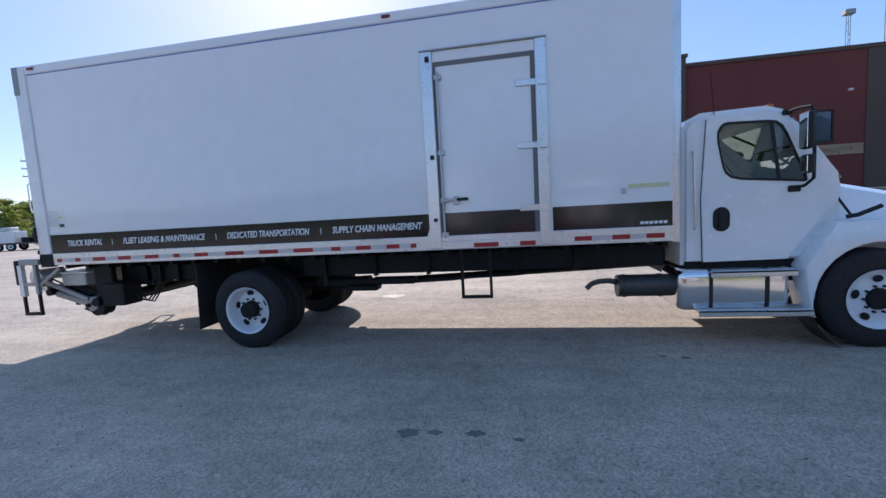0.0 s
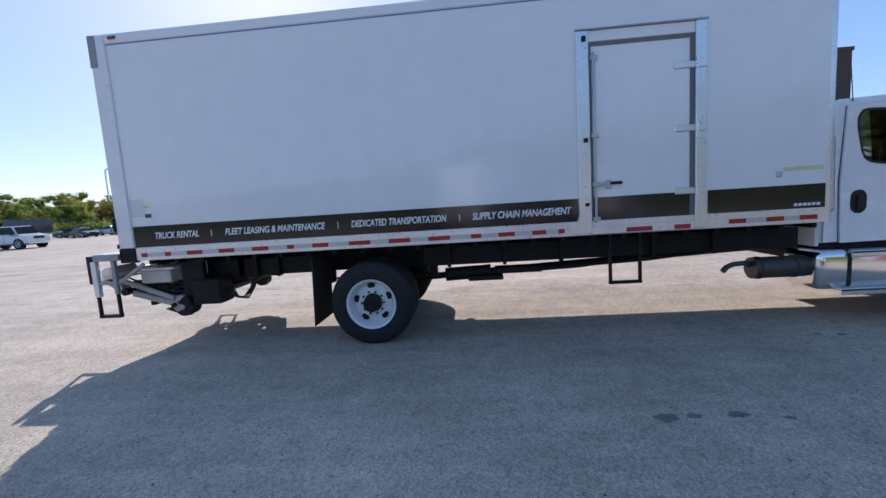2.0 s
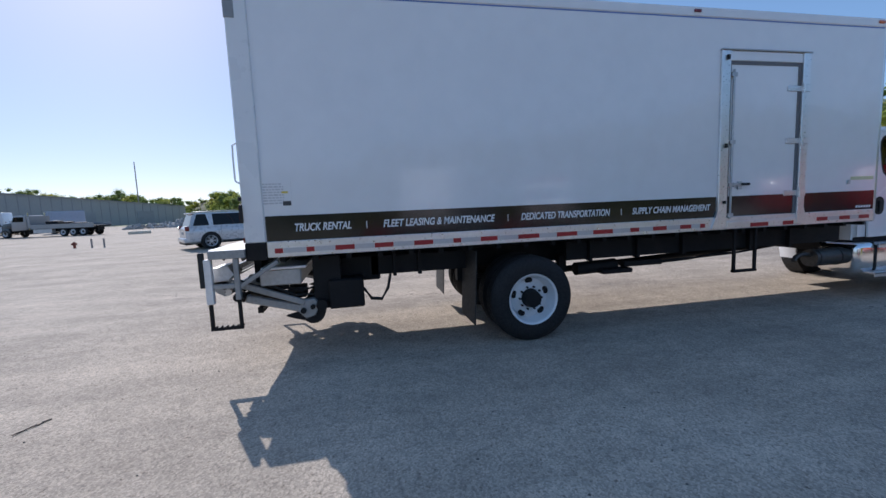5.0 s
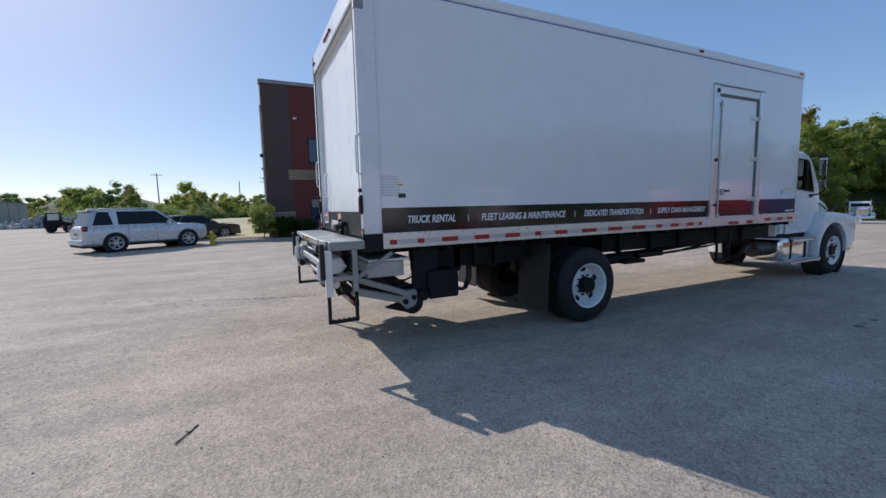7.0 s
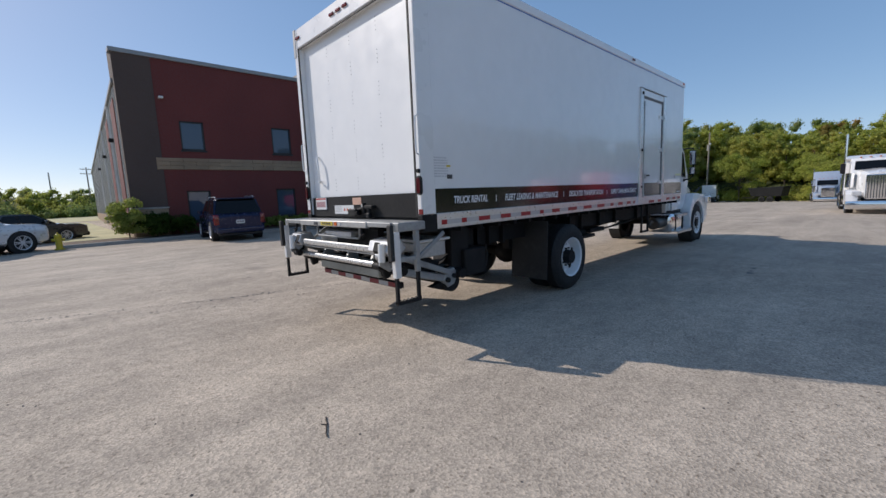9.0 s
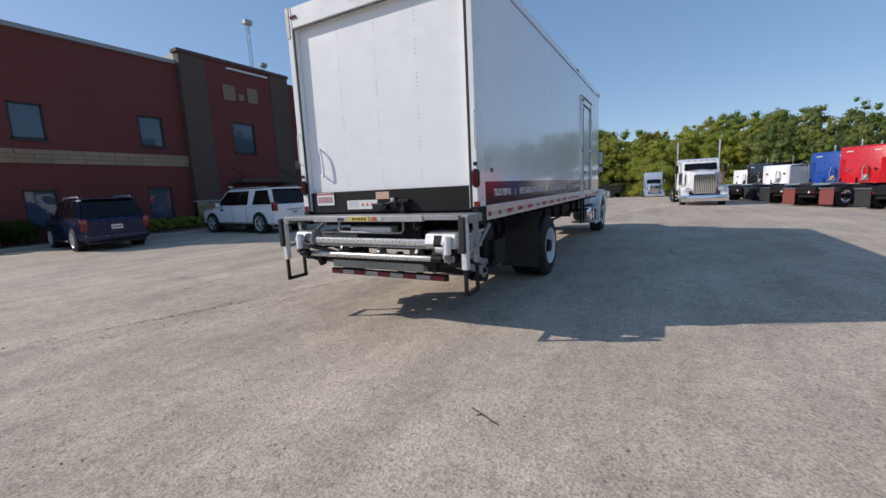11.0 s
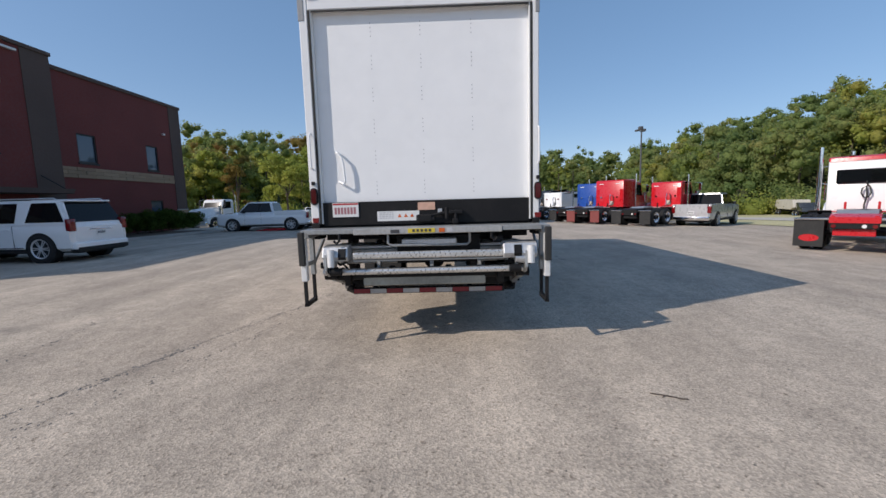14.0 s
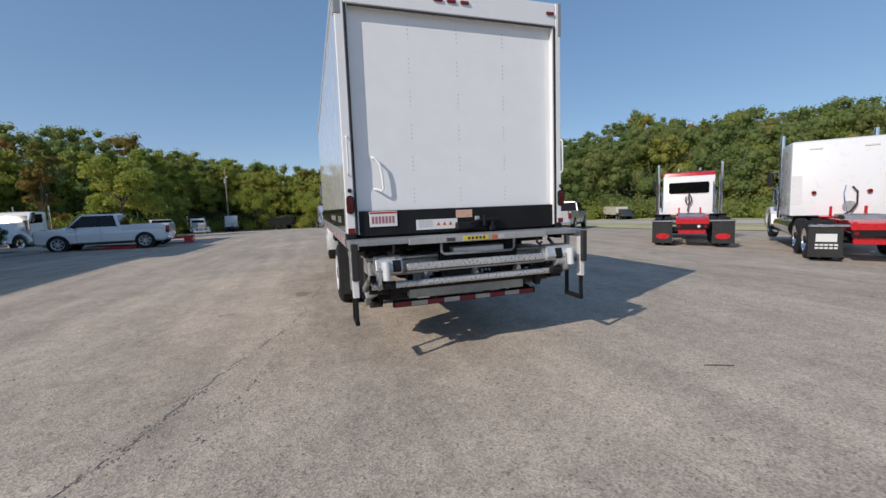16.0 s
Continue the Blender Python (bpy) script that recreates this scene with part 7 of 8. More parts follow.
tractor(rear_pose(25.0, -1.3, -50), WHITE, "white road tractor with low sleeper and black chassis", 1.5, 2.35, sw=0.98)
tractor(rear_pose(27.6, -0.3, -60), BLACKPAINT, "black road tractor with sleeper", 1.6, 2.6)
tractor(rear_pose(31.2, 0.2, -60), WHITE, "white road tractor with low sleeper", 1.2, 2.3)


def facing(x, y, az, length):
    """The pose of a tractor whose front end stands at x, y."""
    return ground_pose(x - length * math.cos(radians(az)), y - length * math.sin(radians(az)), az)


tractor(facing(18.6, 0.95, 184, 7.7), WHITE, "white road tractor with tall chrome grille and twin stacks", 1.2, 2.95, GALV, hood=0.28, stack=1.15)
tractor(facing(53.0, 4.6, 186, 7.9), PALEBLUE, "pale blue road tractor with tall sleeper facing the yard", 1.6, 3.6, hood=0.15)
tractor(facing(63.0, 24.0, 205, 6.6), WHITE, "white day-cab road tractor at the yard edge", 0, 2.6)
tractor(rear_pose(82.0, 23.0, 6), WHITE, "white road tractor with sleeper at the yard edge", 1.4, 3.3, cs=1.9)
tractor(facing(22.6, 27.0, 168, 6.6), WHITE, "white day-cab truck parked beyond the pickup", 0, 2.6)
tractor(ground_pose(-49.5, 67.8, 190), WHITE, "white road tractor with tall sleeper far across the yard", 1.6, 3.1)

# flatbed tow truck far across the yard
tow = thing("flatbed_truck", ground_pose(-39.3, 54.2, 166) @ Matrix.Scale(0.96, 4), "silver grey three-axle flatbed tow truck far across the yard", "truck")
TOWGREY = mat("silver_grey_truck_paint", (0.34, 0.345, 0.35), 0.35, 0.3, vary=0.08)
part("cab", bm_prism(nb(), [(2.2, 0.9), (2.2, 2.5), (2.3, 2.58), (3.7, 2.58), (4.05, 1.85), (4.1, 0.8)], "y", -1.05, 1.05, bevel=0.06, seg=2), TOWGREY, tow, "silver grey crew cab", True)
part("hood", bm_prism(nb(), [(4.05, 0.9), (4.05, 1.80), (5.2, 1.66), (5.5, 1.45), (5.55, 0.8)], "y", -0.9, 0.9, bevel=0.06, seg=2), GREYPAINT, tow, "dark grey hood", True)
part("windscreen", bm_quad(nb(), (4.07, -0.9, 1.9), (4.07, 0.9, 1.9), (3.76, 0.9, 2.5), (3.76, -0.9, 2.5)), GLASS, tow)
for s in (-1, 1):
    part("side_window", bm_quad(nb(), (2.5, s * 1.06, 1.85), (3.9, s * 1.06, 1.85), (3.66, s * 1.06, 2.4), (2.5, s * 1.06, 2.4)), GLASS, tow)
    part("fender", bm_prism(nb(), [(4.25, 0.6), (4.4, 1.15), (5.2, 1.15), (5.4, 0.6)], "y", s * 0.86, s * 1.12, bevel=0.04), GREYPAINT, tow, "", True)
    for x in (-4.6, -3.4, -2.2, 4.85):
        wheel(tow, (x, s * 1.0, 0.5), 0.5, 0.28, 0.29, s, ALLOY, 0, 8, True, deep=0.06)
    part("side_rail", bm_box(nb(), -6.0, 1.6, s * 1.15, s * 1.25, 0.95, 1.45), TOWGREY, tow, "grey bed side")
    part("tool_box", bm_box(nb(), -0.9, 1.4, s * 0.7, s * 1.16, 0.45, 0.93, bevel=0.03), PALESILVER, tow, "bright tool box below the bed")
    part("exhaust_pipe", bm_cyl(nb(), (2.0, s * 0.95, 0.9), (2.0, s * 0.95, 2.9), 0.07, seg=12), CHROME, tow)
part("flat_bed", bm_box(nb(), -6.0, 1.6, -1.15, 1.15, 1.0, 1.15), BLACK, tow)
part("headboard", bm_box(nb(), 1.62, 1.95, -1.2, 1.2, 1.1, 2.5, bevel=0.03), TOWGREY, tow, "grey headboard with winch gear")
for k, x in enumerate((-3.6, -2.0, -0.6)):
    part("load", bm_box(nb(), x, x + 1.0, -0.7, 0.6, 1.15, 1.55 + 0.14 * k, bevel=0.08, seg=2), BLACK, tow, "dark load on the bed", True)
part("chassis", bm_box(nb(), -5.8, 5.3, -0.45, 0.45, 0.6, 0.95), BLACK, tow)
part("bumper", bm_box(nb(), 5.5, 5.7, -1.1, 1.1, 0.4, 0.75, bevel=0.04), CHROME, tow)

# work trailer with a white tool body behind the service pickup
wt = thing("work_trailer", ground_pose(-49.2, 33.2, 30), "flat work trailer with white tool body and stacked gear", "trailer")
part("deck", bm_box(nb(), -3.2, 3.4, -1.1, 1.1, 0.62, 0.78, bevel=0.02), GREYPAINT, wt, "dark steel deck")
part("tool_body", bm_box(nb(), -3.1, -0.2, -1.08, 1.08, 0.78, 1.95, bevel=0.05, seg=2), WHITE, wt, "white tool body")
part("headboard", bm_box(nb(), 2.0, 2.1, -1.05, 1.05, 0.78, 2.05), BLACK, wt)
for k, (x, z) in enumerate(((0.1, 1.3), (1.0, 1.6), (-1.4, 2.35))):
    part("gear", bm_box(nb(), x, x + 0.8, -0.8, 0.7, 0.78 if k < 2 else 1.95, z, bevel=0.1, seg=2), GALV if k == 2 else BLACK, wt, "", True)
for s in (-1, 1):
    for x in (-1.6, -0.6):
        wheel(wt, (x, s * 1.0, 0.4), 0.4, 0.24, 0.22, s, RIMWHITE, 0, 6, True, deep=0.05)

# dark covered trailer at the far edge of the yard
ct = thing("covered_trailer", ground_pose(-72.5, 62.0, 52), "long dark covered trailer at the edge of the yard", "trailer")
part("cover", bm_prism(nb(), [(-5.0, 1.0), (0.4, 1.0), (0.4, 2.9), (0.1, 3.2), (-4.6, 3.35), (-5.0, 3.1)], "y", -1.25, 1.25, bevel=0.06, seg=2), GREYPAINT, ct, "dark grey cover", True)
part("chassis", bm_box(nb(), -4.8, 6.2, -0.5, 0.5, 0.7, 1.0), GALV, ct)
for s in (-1, 1):
    part("landing_leg", bm_box(nb(), 3.2, 3.35, s * 0.7, s * 0.8, 0.0, 0.75), GALV, ct)
    for x in (-3.9, -2.7):
        wheel(ct, (x, s * 1.0, 0.5), 0.5, 0.28, 0.29, s, RIMWHITE, 0, 8, True, deep=0.06)

# red trailer behind the white pickup
rt = thing("flat_trailer", ground_pose(19.9, 17.4, 100), "low red equipment trailer standing behind a pickup", "trailer")
part("deck", bm_box(nb(), -2.2, 3.0, -1.05, 1.05, 0.30, 0.42, bevel=0.01), REDPAINT, rt)
for s in (-1, 1):
    part("ramp", bm_box(nb(), -2.6, -2.1, s * 0.4, s * 0.95, 0.05, 0.40), REDPAINT, rt)
    for x in (-0.9, 0.0):
        wheel(rt, (x, s * 1.15, 0.36), 0.36, 0.22, 0.2, s, RIMWHITE, 0, 6, True, deep=0.04)
# pale trailer on the far road
ft = thing("tipping_trailer", ground_pose(33.3, -30.6, 158) @ Matrix.Scale(0.6, 4), "pale hopper trailer with tractor on the road beyond", "trailer")
part("body", bm_prism(nb(), [(-4.6, 1.5), (-3.0, 1.1), (3.0, 1.1), (4.6, 1.5), (3.9, 2.75), (-3.9, 2.75)], "y", -1.2, 1.2, bevel=0.05), mat("cream_trailer_paint", (0.5, 0.47, 0.4), 0.5), ft)
part("chassis", bm_box(nb(), -4.4, 6.0, -0.5, 0.5, 0.7, 0.95), BLACK, ft)
part("cab", bm_prism(nb(), [(5.0, 0.9), (5.0, 2.2), (5.2, 2.35), (6.3, 2.3), (6.7, 1.6), (7.6, 1.5), (7.7, 0.9)], "y", -1.1, 1.1, bevel=0.12, seg=2), GREYPAINT, ft, "dark cab", True)
for s in (-1, 1):
    for x in (-3.6, -2.4, 4.4, 5.8):
        wheel(ft, (x, s * 1.05, 0.5), 0.5, 0.28, 0.29, s, POLISH, 0, 8, True, deep=0.06)

car("suv", ground_pose(33.5, 20.8, 24), WHITE, "white SUV parked at the far yard edge", "car", 4.75, 1.95, 1.79, 2.80, 1.05, 1.12, 1.12, (-2.22, 1.15), (-1.85, 0.35), 0.39, group="far parked cars")
# dark dump trailer at the wood edge
dt = thing("dump_trailer", ground_pose(74.0, 12.6, 75) @ Matrix.Scale(1.25, 4), "dark steel dump trailer at the edge of the wood", "trailer")
part("body", bm_prism(nb(), [(-1.7, 0.75), (1.6, 0.75), (1.9, 1.75), (-1.9, 1.9)], "y", -0.95, 0.95, bevel=0.03), BLACK, dt)
part("rim_rail", bm_prism(nb(), [(-1.95, 1.9), (1.95, 1.75), (1.95, 1.83), (-1.95, 1.98)], "y", -1.0, 1.0), GREYPAINT, dt)
part("drawbar", bm_box(nb(), 1.5, 3.0, -0.08, 0.08, 0.5, 0.62), BLACK, dt)
for s in (-1, 1):
    for x in (-0.6, 0.3):
        wheel(dt, (x, s * 1.05, 0.37), 0.37, 0.22, 0.2, s, BLACK, 0, 6, True, deep=0.04)

single("car_ramp", bm_prism(nb(), [(-1.0, 0.0), (1.0, 0.0), (1.0, 0.04), (0.3, 0.15), (-0.9, 0.15)], "y", -0.18, 0.18, bevel=0.01), REDPAINT, "low red steel ramp lying on the asphalt under a pickup", "ramp", at=ground_pose(16.15, 17.6, 96))


# ---- woods, hill and distance ----
EYE0 = Vector((-8.0, 4.0, 1.5))


def interp(t, table):
    for (a, va), (b, vb) in zip(table, table[1:]):
        if a <= t <= b:
            return va + (vb - va) * (t - a) / (b - a)
    return table[-1][1] if t > table[-1][0] else table[0][1]


# bearing (degrees from +x towards +y): height of the tree line (degrees), near edge and far edge of the wood (m)
SKYLINE = [(-100, 9.3), (-75, 9.4), (-63.8, 9.5), (-59.6, 9.55), (-56.8, 9.3), (-53.4, 9.95), (-50.5, 9.1), (-48.1, 9.25), (-45.6, 9.95), (-43.8, 10.85), (-42.4, 10.9), (-40.4, 9.9), (-36.5, 8.55), (-33.9, 8.95), (-30.6, 8.85), (-27, 7.6), (-23, 6.35), (-21, 5.6), (-18.9, 5.75), (-17.5, 6.2), (-16.7, 7.3), (-13.8, 7.15), (-11.3, 7.5), (-7.8, 7.5), (-5.3, 7.5), (-2, 6.5), (3.5, 5.9), (5.5, 6.9), (10.5, 7.0), (12.2, 8.1), (14.5, 7.8), (19.3, 8.8), (21.3, 9.3), (22.5, 8.8), (24.3, 9.9), (27, 10.5), (31.2, 10.3), (34, 9.6), (40, 7.8), (50, 6.5), (75, 2.4), (87, 2.35), (90, 2.15), (91.6, 3.05), (93.2, 2.55), (95.2, 2.75), (95.9, 3.75), (96.7, 2.45), (98.9, 1.65), (99.6, 2.35), (100.6, 3.45), (102.2, 3.85), (103.6, 2.95), (105.5, 3.05), (107.3, 3.85), (108.2, 2.55), (111.6, 2.45), (113.8, 2.65), (114.9, 3.55), (116.1, 3.05), (118, 2.8), (122.4, 3.2), (124, 3.4), (128, 3.8), (133, 3.6), (138, 4.0), (147, 3.9), (170, 3.4), (200, 3), (230, 4), (259, 8)]
NEAR = [(-100, 46), (-60, 46), (-50, 53), (-42, 59), (-35, 61), (-25, 66), (-12, 84), (0, 94), (7, 100), (12, 105), (16, 98), (20, 78), (25, 64), (40, 62), (75, 120), (90, 110), (103, 95), (112, 150), (126, 170), (147, 120), (200, 130), (230, 80), (259, 50)]
DEPTH = [(-100, 60), (-40, 62), (-27, 50), (-15, 25), (0, 22), (25, 30), (50, 30), (80, 20), (200, 25), (259, 50)]


def clump_mesh(name, centres, radii, f, seed, material):
    """Uneven low-poly foliage masses inside the leaf shells, so that crowns are not see-through."""
    rs = np.random.RandomState(seed)
    g = (1 + 5 ** 0.5) / 2
    v = np.array([(i, j * g, 0) for i in (-1, 1) for j in (-1, 1)] + [(0, i, j * g) for i in (-1, 1) for j in (-1, 1)] + [(j * g, 0, i) for i in (-1, 1) for j in (-1, 1)], float)
    v /= np.linalg.norm(v[0])
    hull = bmesh.new()
    hv = [hull.verts.new(p) for p in v]
    bmesh.ops.convex_hull(hull, input=hv)
    hull.verts.index_update()
    faces = np.array([[w.index for w in q.verts] for q in hull.faces])
    hull.free()
    c, r = np.asarray(centres, float), np.asarray(radii, float)
    n = len(c)
    pts = c[:, None, :] + v[None] * (r[:, None] * f * rs.uniform(0.8, 1.1, (n, 12)))[:, :, None]
    tri = (faces[None] + (np.arange(n) * 12)[:, None, None]).reshape(-1, 3)
    me = bpy.data.meshes.new(name)
    me.from_pydata(pts.reshape(-1, 3).tolist(), [], tri.tolist())
    me.polygons.foreach_set("use_smooth", np.ones(len(tri), bool))
    me.materials.append(material)
    me.update()
    return me


def wood():
    rs = random.Random(11)
    cs, rr, mats = [], [], []
    light_c, light_r, aut_c, aut_r, bright_c, bright_r = [], [], [], [], [], []
    trunks = nb()
    az = -84.0
    while az < 166:
        near, deep, top = interp(az, NEAR), interp(az, DEPTH), interp(az, SKYLINE)
        rows = 6 if deep > 40 else 3
        for k in range(rows):
            a = radians(az + rs.uniform(-1.5, 1.5))
            d = near + deep * (k + rs.uniform(0.05, 0.9)) / rows
            f = (d - near) / deep
            z_line = EYE0.z + (near + deep) * math.tan(radians(top)) * (1 + 0.02 * math.sin(az * 2.3 + 1))
            h_top = z_line * (0.42 + 0.58 * f ** 0.8) if deep > 40 else z_line * d / (near + deep) * (0.80 + 0.24 * f)
            h_top *= rs.uniform(0.94, 1.04) if k < rows - 1 else rs.uniform(0.97, 1.05)
            tall = min(h_top + 0.8, rs.uniform(8, 11) if deep > 40 else h_top + 0.8)
            x, y = EYE0.x + d * math.cos(a), EYE0.y + d * math.sin(a)
            zb = h_top - tall
            w = tall * rs.uniform(0.26, 0.36)
            kind = rs.random()
            tc, tr = (aut_c, aut_r) if kind > 0.955 else (light_c, light_r) if (kind > 0.62 and k == 0) or kind > 0.80 or 126 < az < 150 or (-8 < az < 60 and kind > 0.30 and not 27 < az < 33) else (cs, rr)
            # on these bearings the brighter leaf colour paints in sunlit crowns
            if (-8 < az < 60 and not 27 < az < 33 and rs.random() > (0.15 if k == 0 else 0.62)) or (88 < az < 126 and rs.random() > (0.2 if az < 99 else 0.75)):
                tc, tr = bright_c, bright_r
            thin = deep <= 40 and az < 70
            for j in range(46 if thin else 24):
                u = rs.random()
                tc.append((x + rs.uniform(-w, w) * 0.9 * (1 - 0.45 * u), y + rs.uniform(-w, w) * 0.9 * (1 - 0.45 * u), zb + tall * (0.24 + 0.66 * u)))
                tr.append(w * (rs.uniform(0.15, 0.30) if thin else rs.uniform(0.22, 0.44)) * (1.1 - 0.4 * u))
            if k == 0 and deep > 40:
                # saplings and scrub over the foot of the slope
                for j in range(9):
                    b, f = radians(az + rs.uniform(-2.5, 2.5)), rs.uniform(0.0, 0.42)
                    dd = near + deep * f
                    slope = z_line * (0.22 * f / 0.1 if f < 0.1 else 0.22 + 0.26 * (f - 0.1) / 0.4)
                    tc2, tr2 = (light_c, light_r) if rs.random() > 0.6 else (cs, rr)
                    tc2.append((EYE0.x + dd * math.cos(b), EYE0.y + dd * math.sin(b), slope + rs.uniform(0.2, 1.4)))
                    tr2.append(rs.uniform(1.2, 2.1))
            if k == 0:
                bm_cyl(trunks, (x, y, zb - 1), (x + rs.uniform(-0.4, 0.4), y, zb + tall * 0.7), 0.16, 0.06, 6, False)
                # undergrowth at the foot of the wood edge
                for j in range(6):
                    b = radians(az + rs.uniform(-2.2, 2.2))
                    dd = near - rs.uniform(0, 4)
                    tc2, tr2 = (bright_c, bright_r) if -8 < az < 60 and rs.random() > 0.25 else (light_c, light_r) if rs.random() > 0.45 else (cs, rr)
                    hh = rs.uniform(0.8, 2.2)
                    tc2.append((EYE0.x + dd * math.cos(b), EYE0.y + dd * math.sin(b), ground_height(EYE0.x + dd * math.cos(b), EYE0.y + dd * math.sin(b)) + hh * 0.4))
                    tr2.append(hh)
        step = 4.2 / near * 57.3 * 0.62
        az += step
    for nm, c, r, m, cnt, sd in (("wood_crowns", cs, rr, LEAF, 560000, 5), ("light_crowns", light_c, light_r, LEAFLIGHT, 330000, 6), ("bright_crowns", bright_c, bright_r, LEAFBRIGHT, 330000, 8), ("turning_crowns", aut_c, aut_r, LEAFAUTUMN, 36000, 7)):
        ob = new(nm, leaf_mesh(nm, leaf_cloud(c, r, cnt, 0.29, sd, 1.0, 0.8, 0.62, 0.66), m))
        tagged(ob, "dense mixed woodland in late summer leaf on the hillside", "woods", kind="stuff")
        core = new("inner_foliage", clump_mesh("inner_foliage", c, r, 0.74, sd, m))
        tagged(core, "inner foliage of the dense woodland crowns", "woods", kind="stuff")
    tagged(new("wood_trunks", finish("wood_trunks", trunks, BARK)), "slim tree trunks at the edge of the woodland", "trunks", kind="stuff")


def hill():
    """The woodland floor that rises behind the edge of the wood; its dark colour paints in the shade in the wood's
    depth.
    """
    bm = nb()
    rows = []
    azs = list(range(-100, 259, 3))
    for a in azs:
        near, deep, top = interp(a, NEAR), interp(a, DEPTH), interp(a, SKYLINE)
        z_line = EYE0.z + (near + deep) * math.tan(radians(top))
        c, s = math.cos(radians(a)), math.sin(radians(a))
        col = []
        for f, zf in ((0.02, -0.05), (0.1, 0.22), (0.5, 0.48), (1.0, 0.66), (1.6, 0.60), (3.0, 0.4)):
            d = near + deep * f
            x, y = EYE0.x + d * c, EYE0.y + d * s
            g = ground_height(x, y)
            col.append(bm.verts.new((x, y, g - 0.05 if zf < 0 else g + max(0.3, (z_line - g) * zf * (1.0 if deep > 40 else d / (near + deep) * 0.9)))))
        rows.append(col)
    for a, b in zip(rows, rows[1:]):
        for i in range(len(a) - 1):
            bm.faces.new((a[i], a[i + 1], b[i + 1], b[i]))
    single("hillside", bm, WOODFLOOR, "woodland floor rising behind the yard, shade put into its dark colour", "hillside", "structure", smooth=True)


def strip(name, pts, z, material, label, cat):
    bm = nb()
    bm.faces.new([bm.verts.new((x, y, z)) for x, y in pts])
    return single(name, bm, material, label, cat, "structure")


hill()
wood()


def far_ring(name, a0, a1, d0, d1, dz, material, label, cat, step=2.0):
    """A band of ground that follows the slope at a distance round the yard."""
    bm = nb()
    cols = []
    a = a0
    while a <= a1 + 0.01:
        c, s = math.cos(radians(a)), math.sin(radians(a))
        col = []
        for k in range(5):
            d = (interp(a, d0) if isinstance(d0, list) else d0) + ((interp(a, d1) if isinstance(d1, list) else d1) - (interp(a, d0) if isinstance(d0, list) else d0)) * k / 4
            x, y = EYE0.x + d * c, EYE0.y + d * s
            col.append(bm.verts.new((x, y, ground_height(x, y) + dz)))
        cols.append(col)
        a += step
    for p, q in zip(cols, cols[1:]):
        for i in range(4):
            bm.faces.new((p[i], p[i + 1], q[i + 1], q[i]))
    return single(name, bm, material, label, cat, "structure", smooth=True)


far_ring("grass_verge", -110, -14, [(-110, 24), (-60, 25), (-45, 27), (-30, 34), (-14, 60)], [(-110, 50), (-14, 76)], 0.03, GRASSGROUND, "dry mown grass verge beyond the yard", "grass")
far_ring("road", -110, -20, [(-110, 31), (-60, 32), (-45, 34.5), (-30, 42), (-20, 52)], [(-110, 37), (-60, 38), (-45, 40.5), (-30, 48), (-20, 56)], 0.06, mat("pale_road_asphalt", (0.50, 0.47, 0.41), 0.9, vary=0.1, scale=3), "pale country road behind the verge", "road")
far_ring("grass_edge", -14, 60, [(-14, 66), (0, 68), (12, 74), (22, 56), (60, 52)], [(-14, 92), (0, 102), (14, 110), (25, 72), (60, 70)], 0.03, GRASSGROUND, "rough grass at the edge of the wood", "grass")
far_ring("far_grass", 86, 160, [(86, 70), (104, 62), (112, 78), (122, 120), (160, 125)], [(86, 125), (160, 175)], 0.03, GRASSGROUND, "grass field beyond the yard", "grass")


def tree(x, y, h, w, seed, leaves, label):
    """A free-standing tree: tapered trunk, limbs, and an uneven crown of many leaves."""
    rs = random.Random(seed)
    e = thing("tree", Matrix.Translation((x, y, ground_height(x, y))), label, "tree", "trees at the wood edge")
    bm = nb()
    bm_cyl(bm, (0, 0, -0.1), (0.1, 0.05, h * 0.62), 0.16, 0.06, 10)
    part("trunk", bm, BARK, e, smooth=True)
    cs, rr = [], []
    for k in range(7):
        a, u = 2 * math.pi * k / 7 + rs.uniform(-0.3, 0.3), rs.uniform(0.3, 0.58)
        tip = (w * 0.4 * math.cos(a), w * 0.4 * math.sin(a), h * (u + 0.22))
        part("limb", bm_cyl(nb(), (0.05, 0.02, h * u * 0.8), tip, 0.06, 0.02, 7), BARK, e, smooth=True)
        cs.append(tip), rr.append(w * rs.uniform(0.13, 0.2))
    for k in range(26):
        a, u = rs.uniform(0, 6.28), rs.random()
        r = w * 0.5 * math.sqrt(rs.random()) * (1.0 - 0.75 * max(0, u - 0.35))
        cs.append((r * math.cos(a), r * math.sin(a), h * (0.06 + 0.86 * u))), rr.append(w * rs.uniform(0.09, 0.17))
    crown = new("crown", leaf_mesh("crown", leaf_cloud(cs, rr, 9000, 0.24, seed, 1.0, 0.8, 0.5, 0.6), leaves))
    crown.parent = e
    return e


tree(36.4, 24.6, 8.2, 5.6, 3, LEAFBRIGHT, "tall light green tree before the dark wood")
tree(84.0, 18.4, 9.0, 7.4, 4, LEAFBRIGHT, "small yellow-green tree at the wood edge")
tree(66.0, 30.0, 6.5, 7.0, 5, LEAFLIGHT, "rounded green tree at the wood edge")
tree(41.6, 33.2, 10.6, 3.0, 9, LEAFAUTUMN, "tall tree with leaves turning orange before the dark wood")
tree(80.0, 5.5, 7.0, 8.0, 6, LEAFBRIGHT, "low yellow-green tree at the wood edge")


# ---- posts, lamps and small things ----
LAMPGREY = mat("dark_grey_lamp_paint", (0.10, 0.10, 0.105), 0.5, 0.2, vary=0.15)


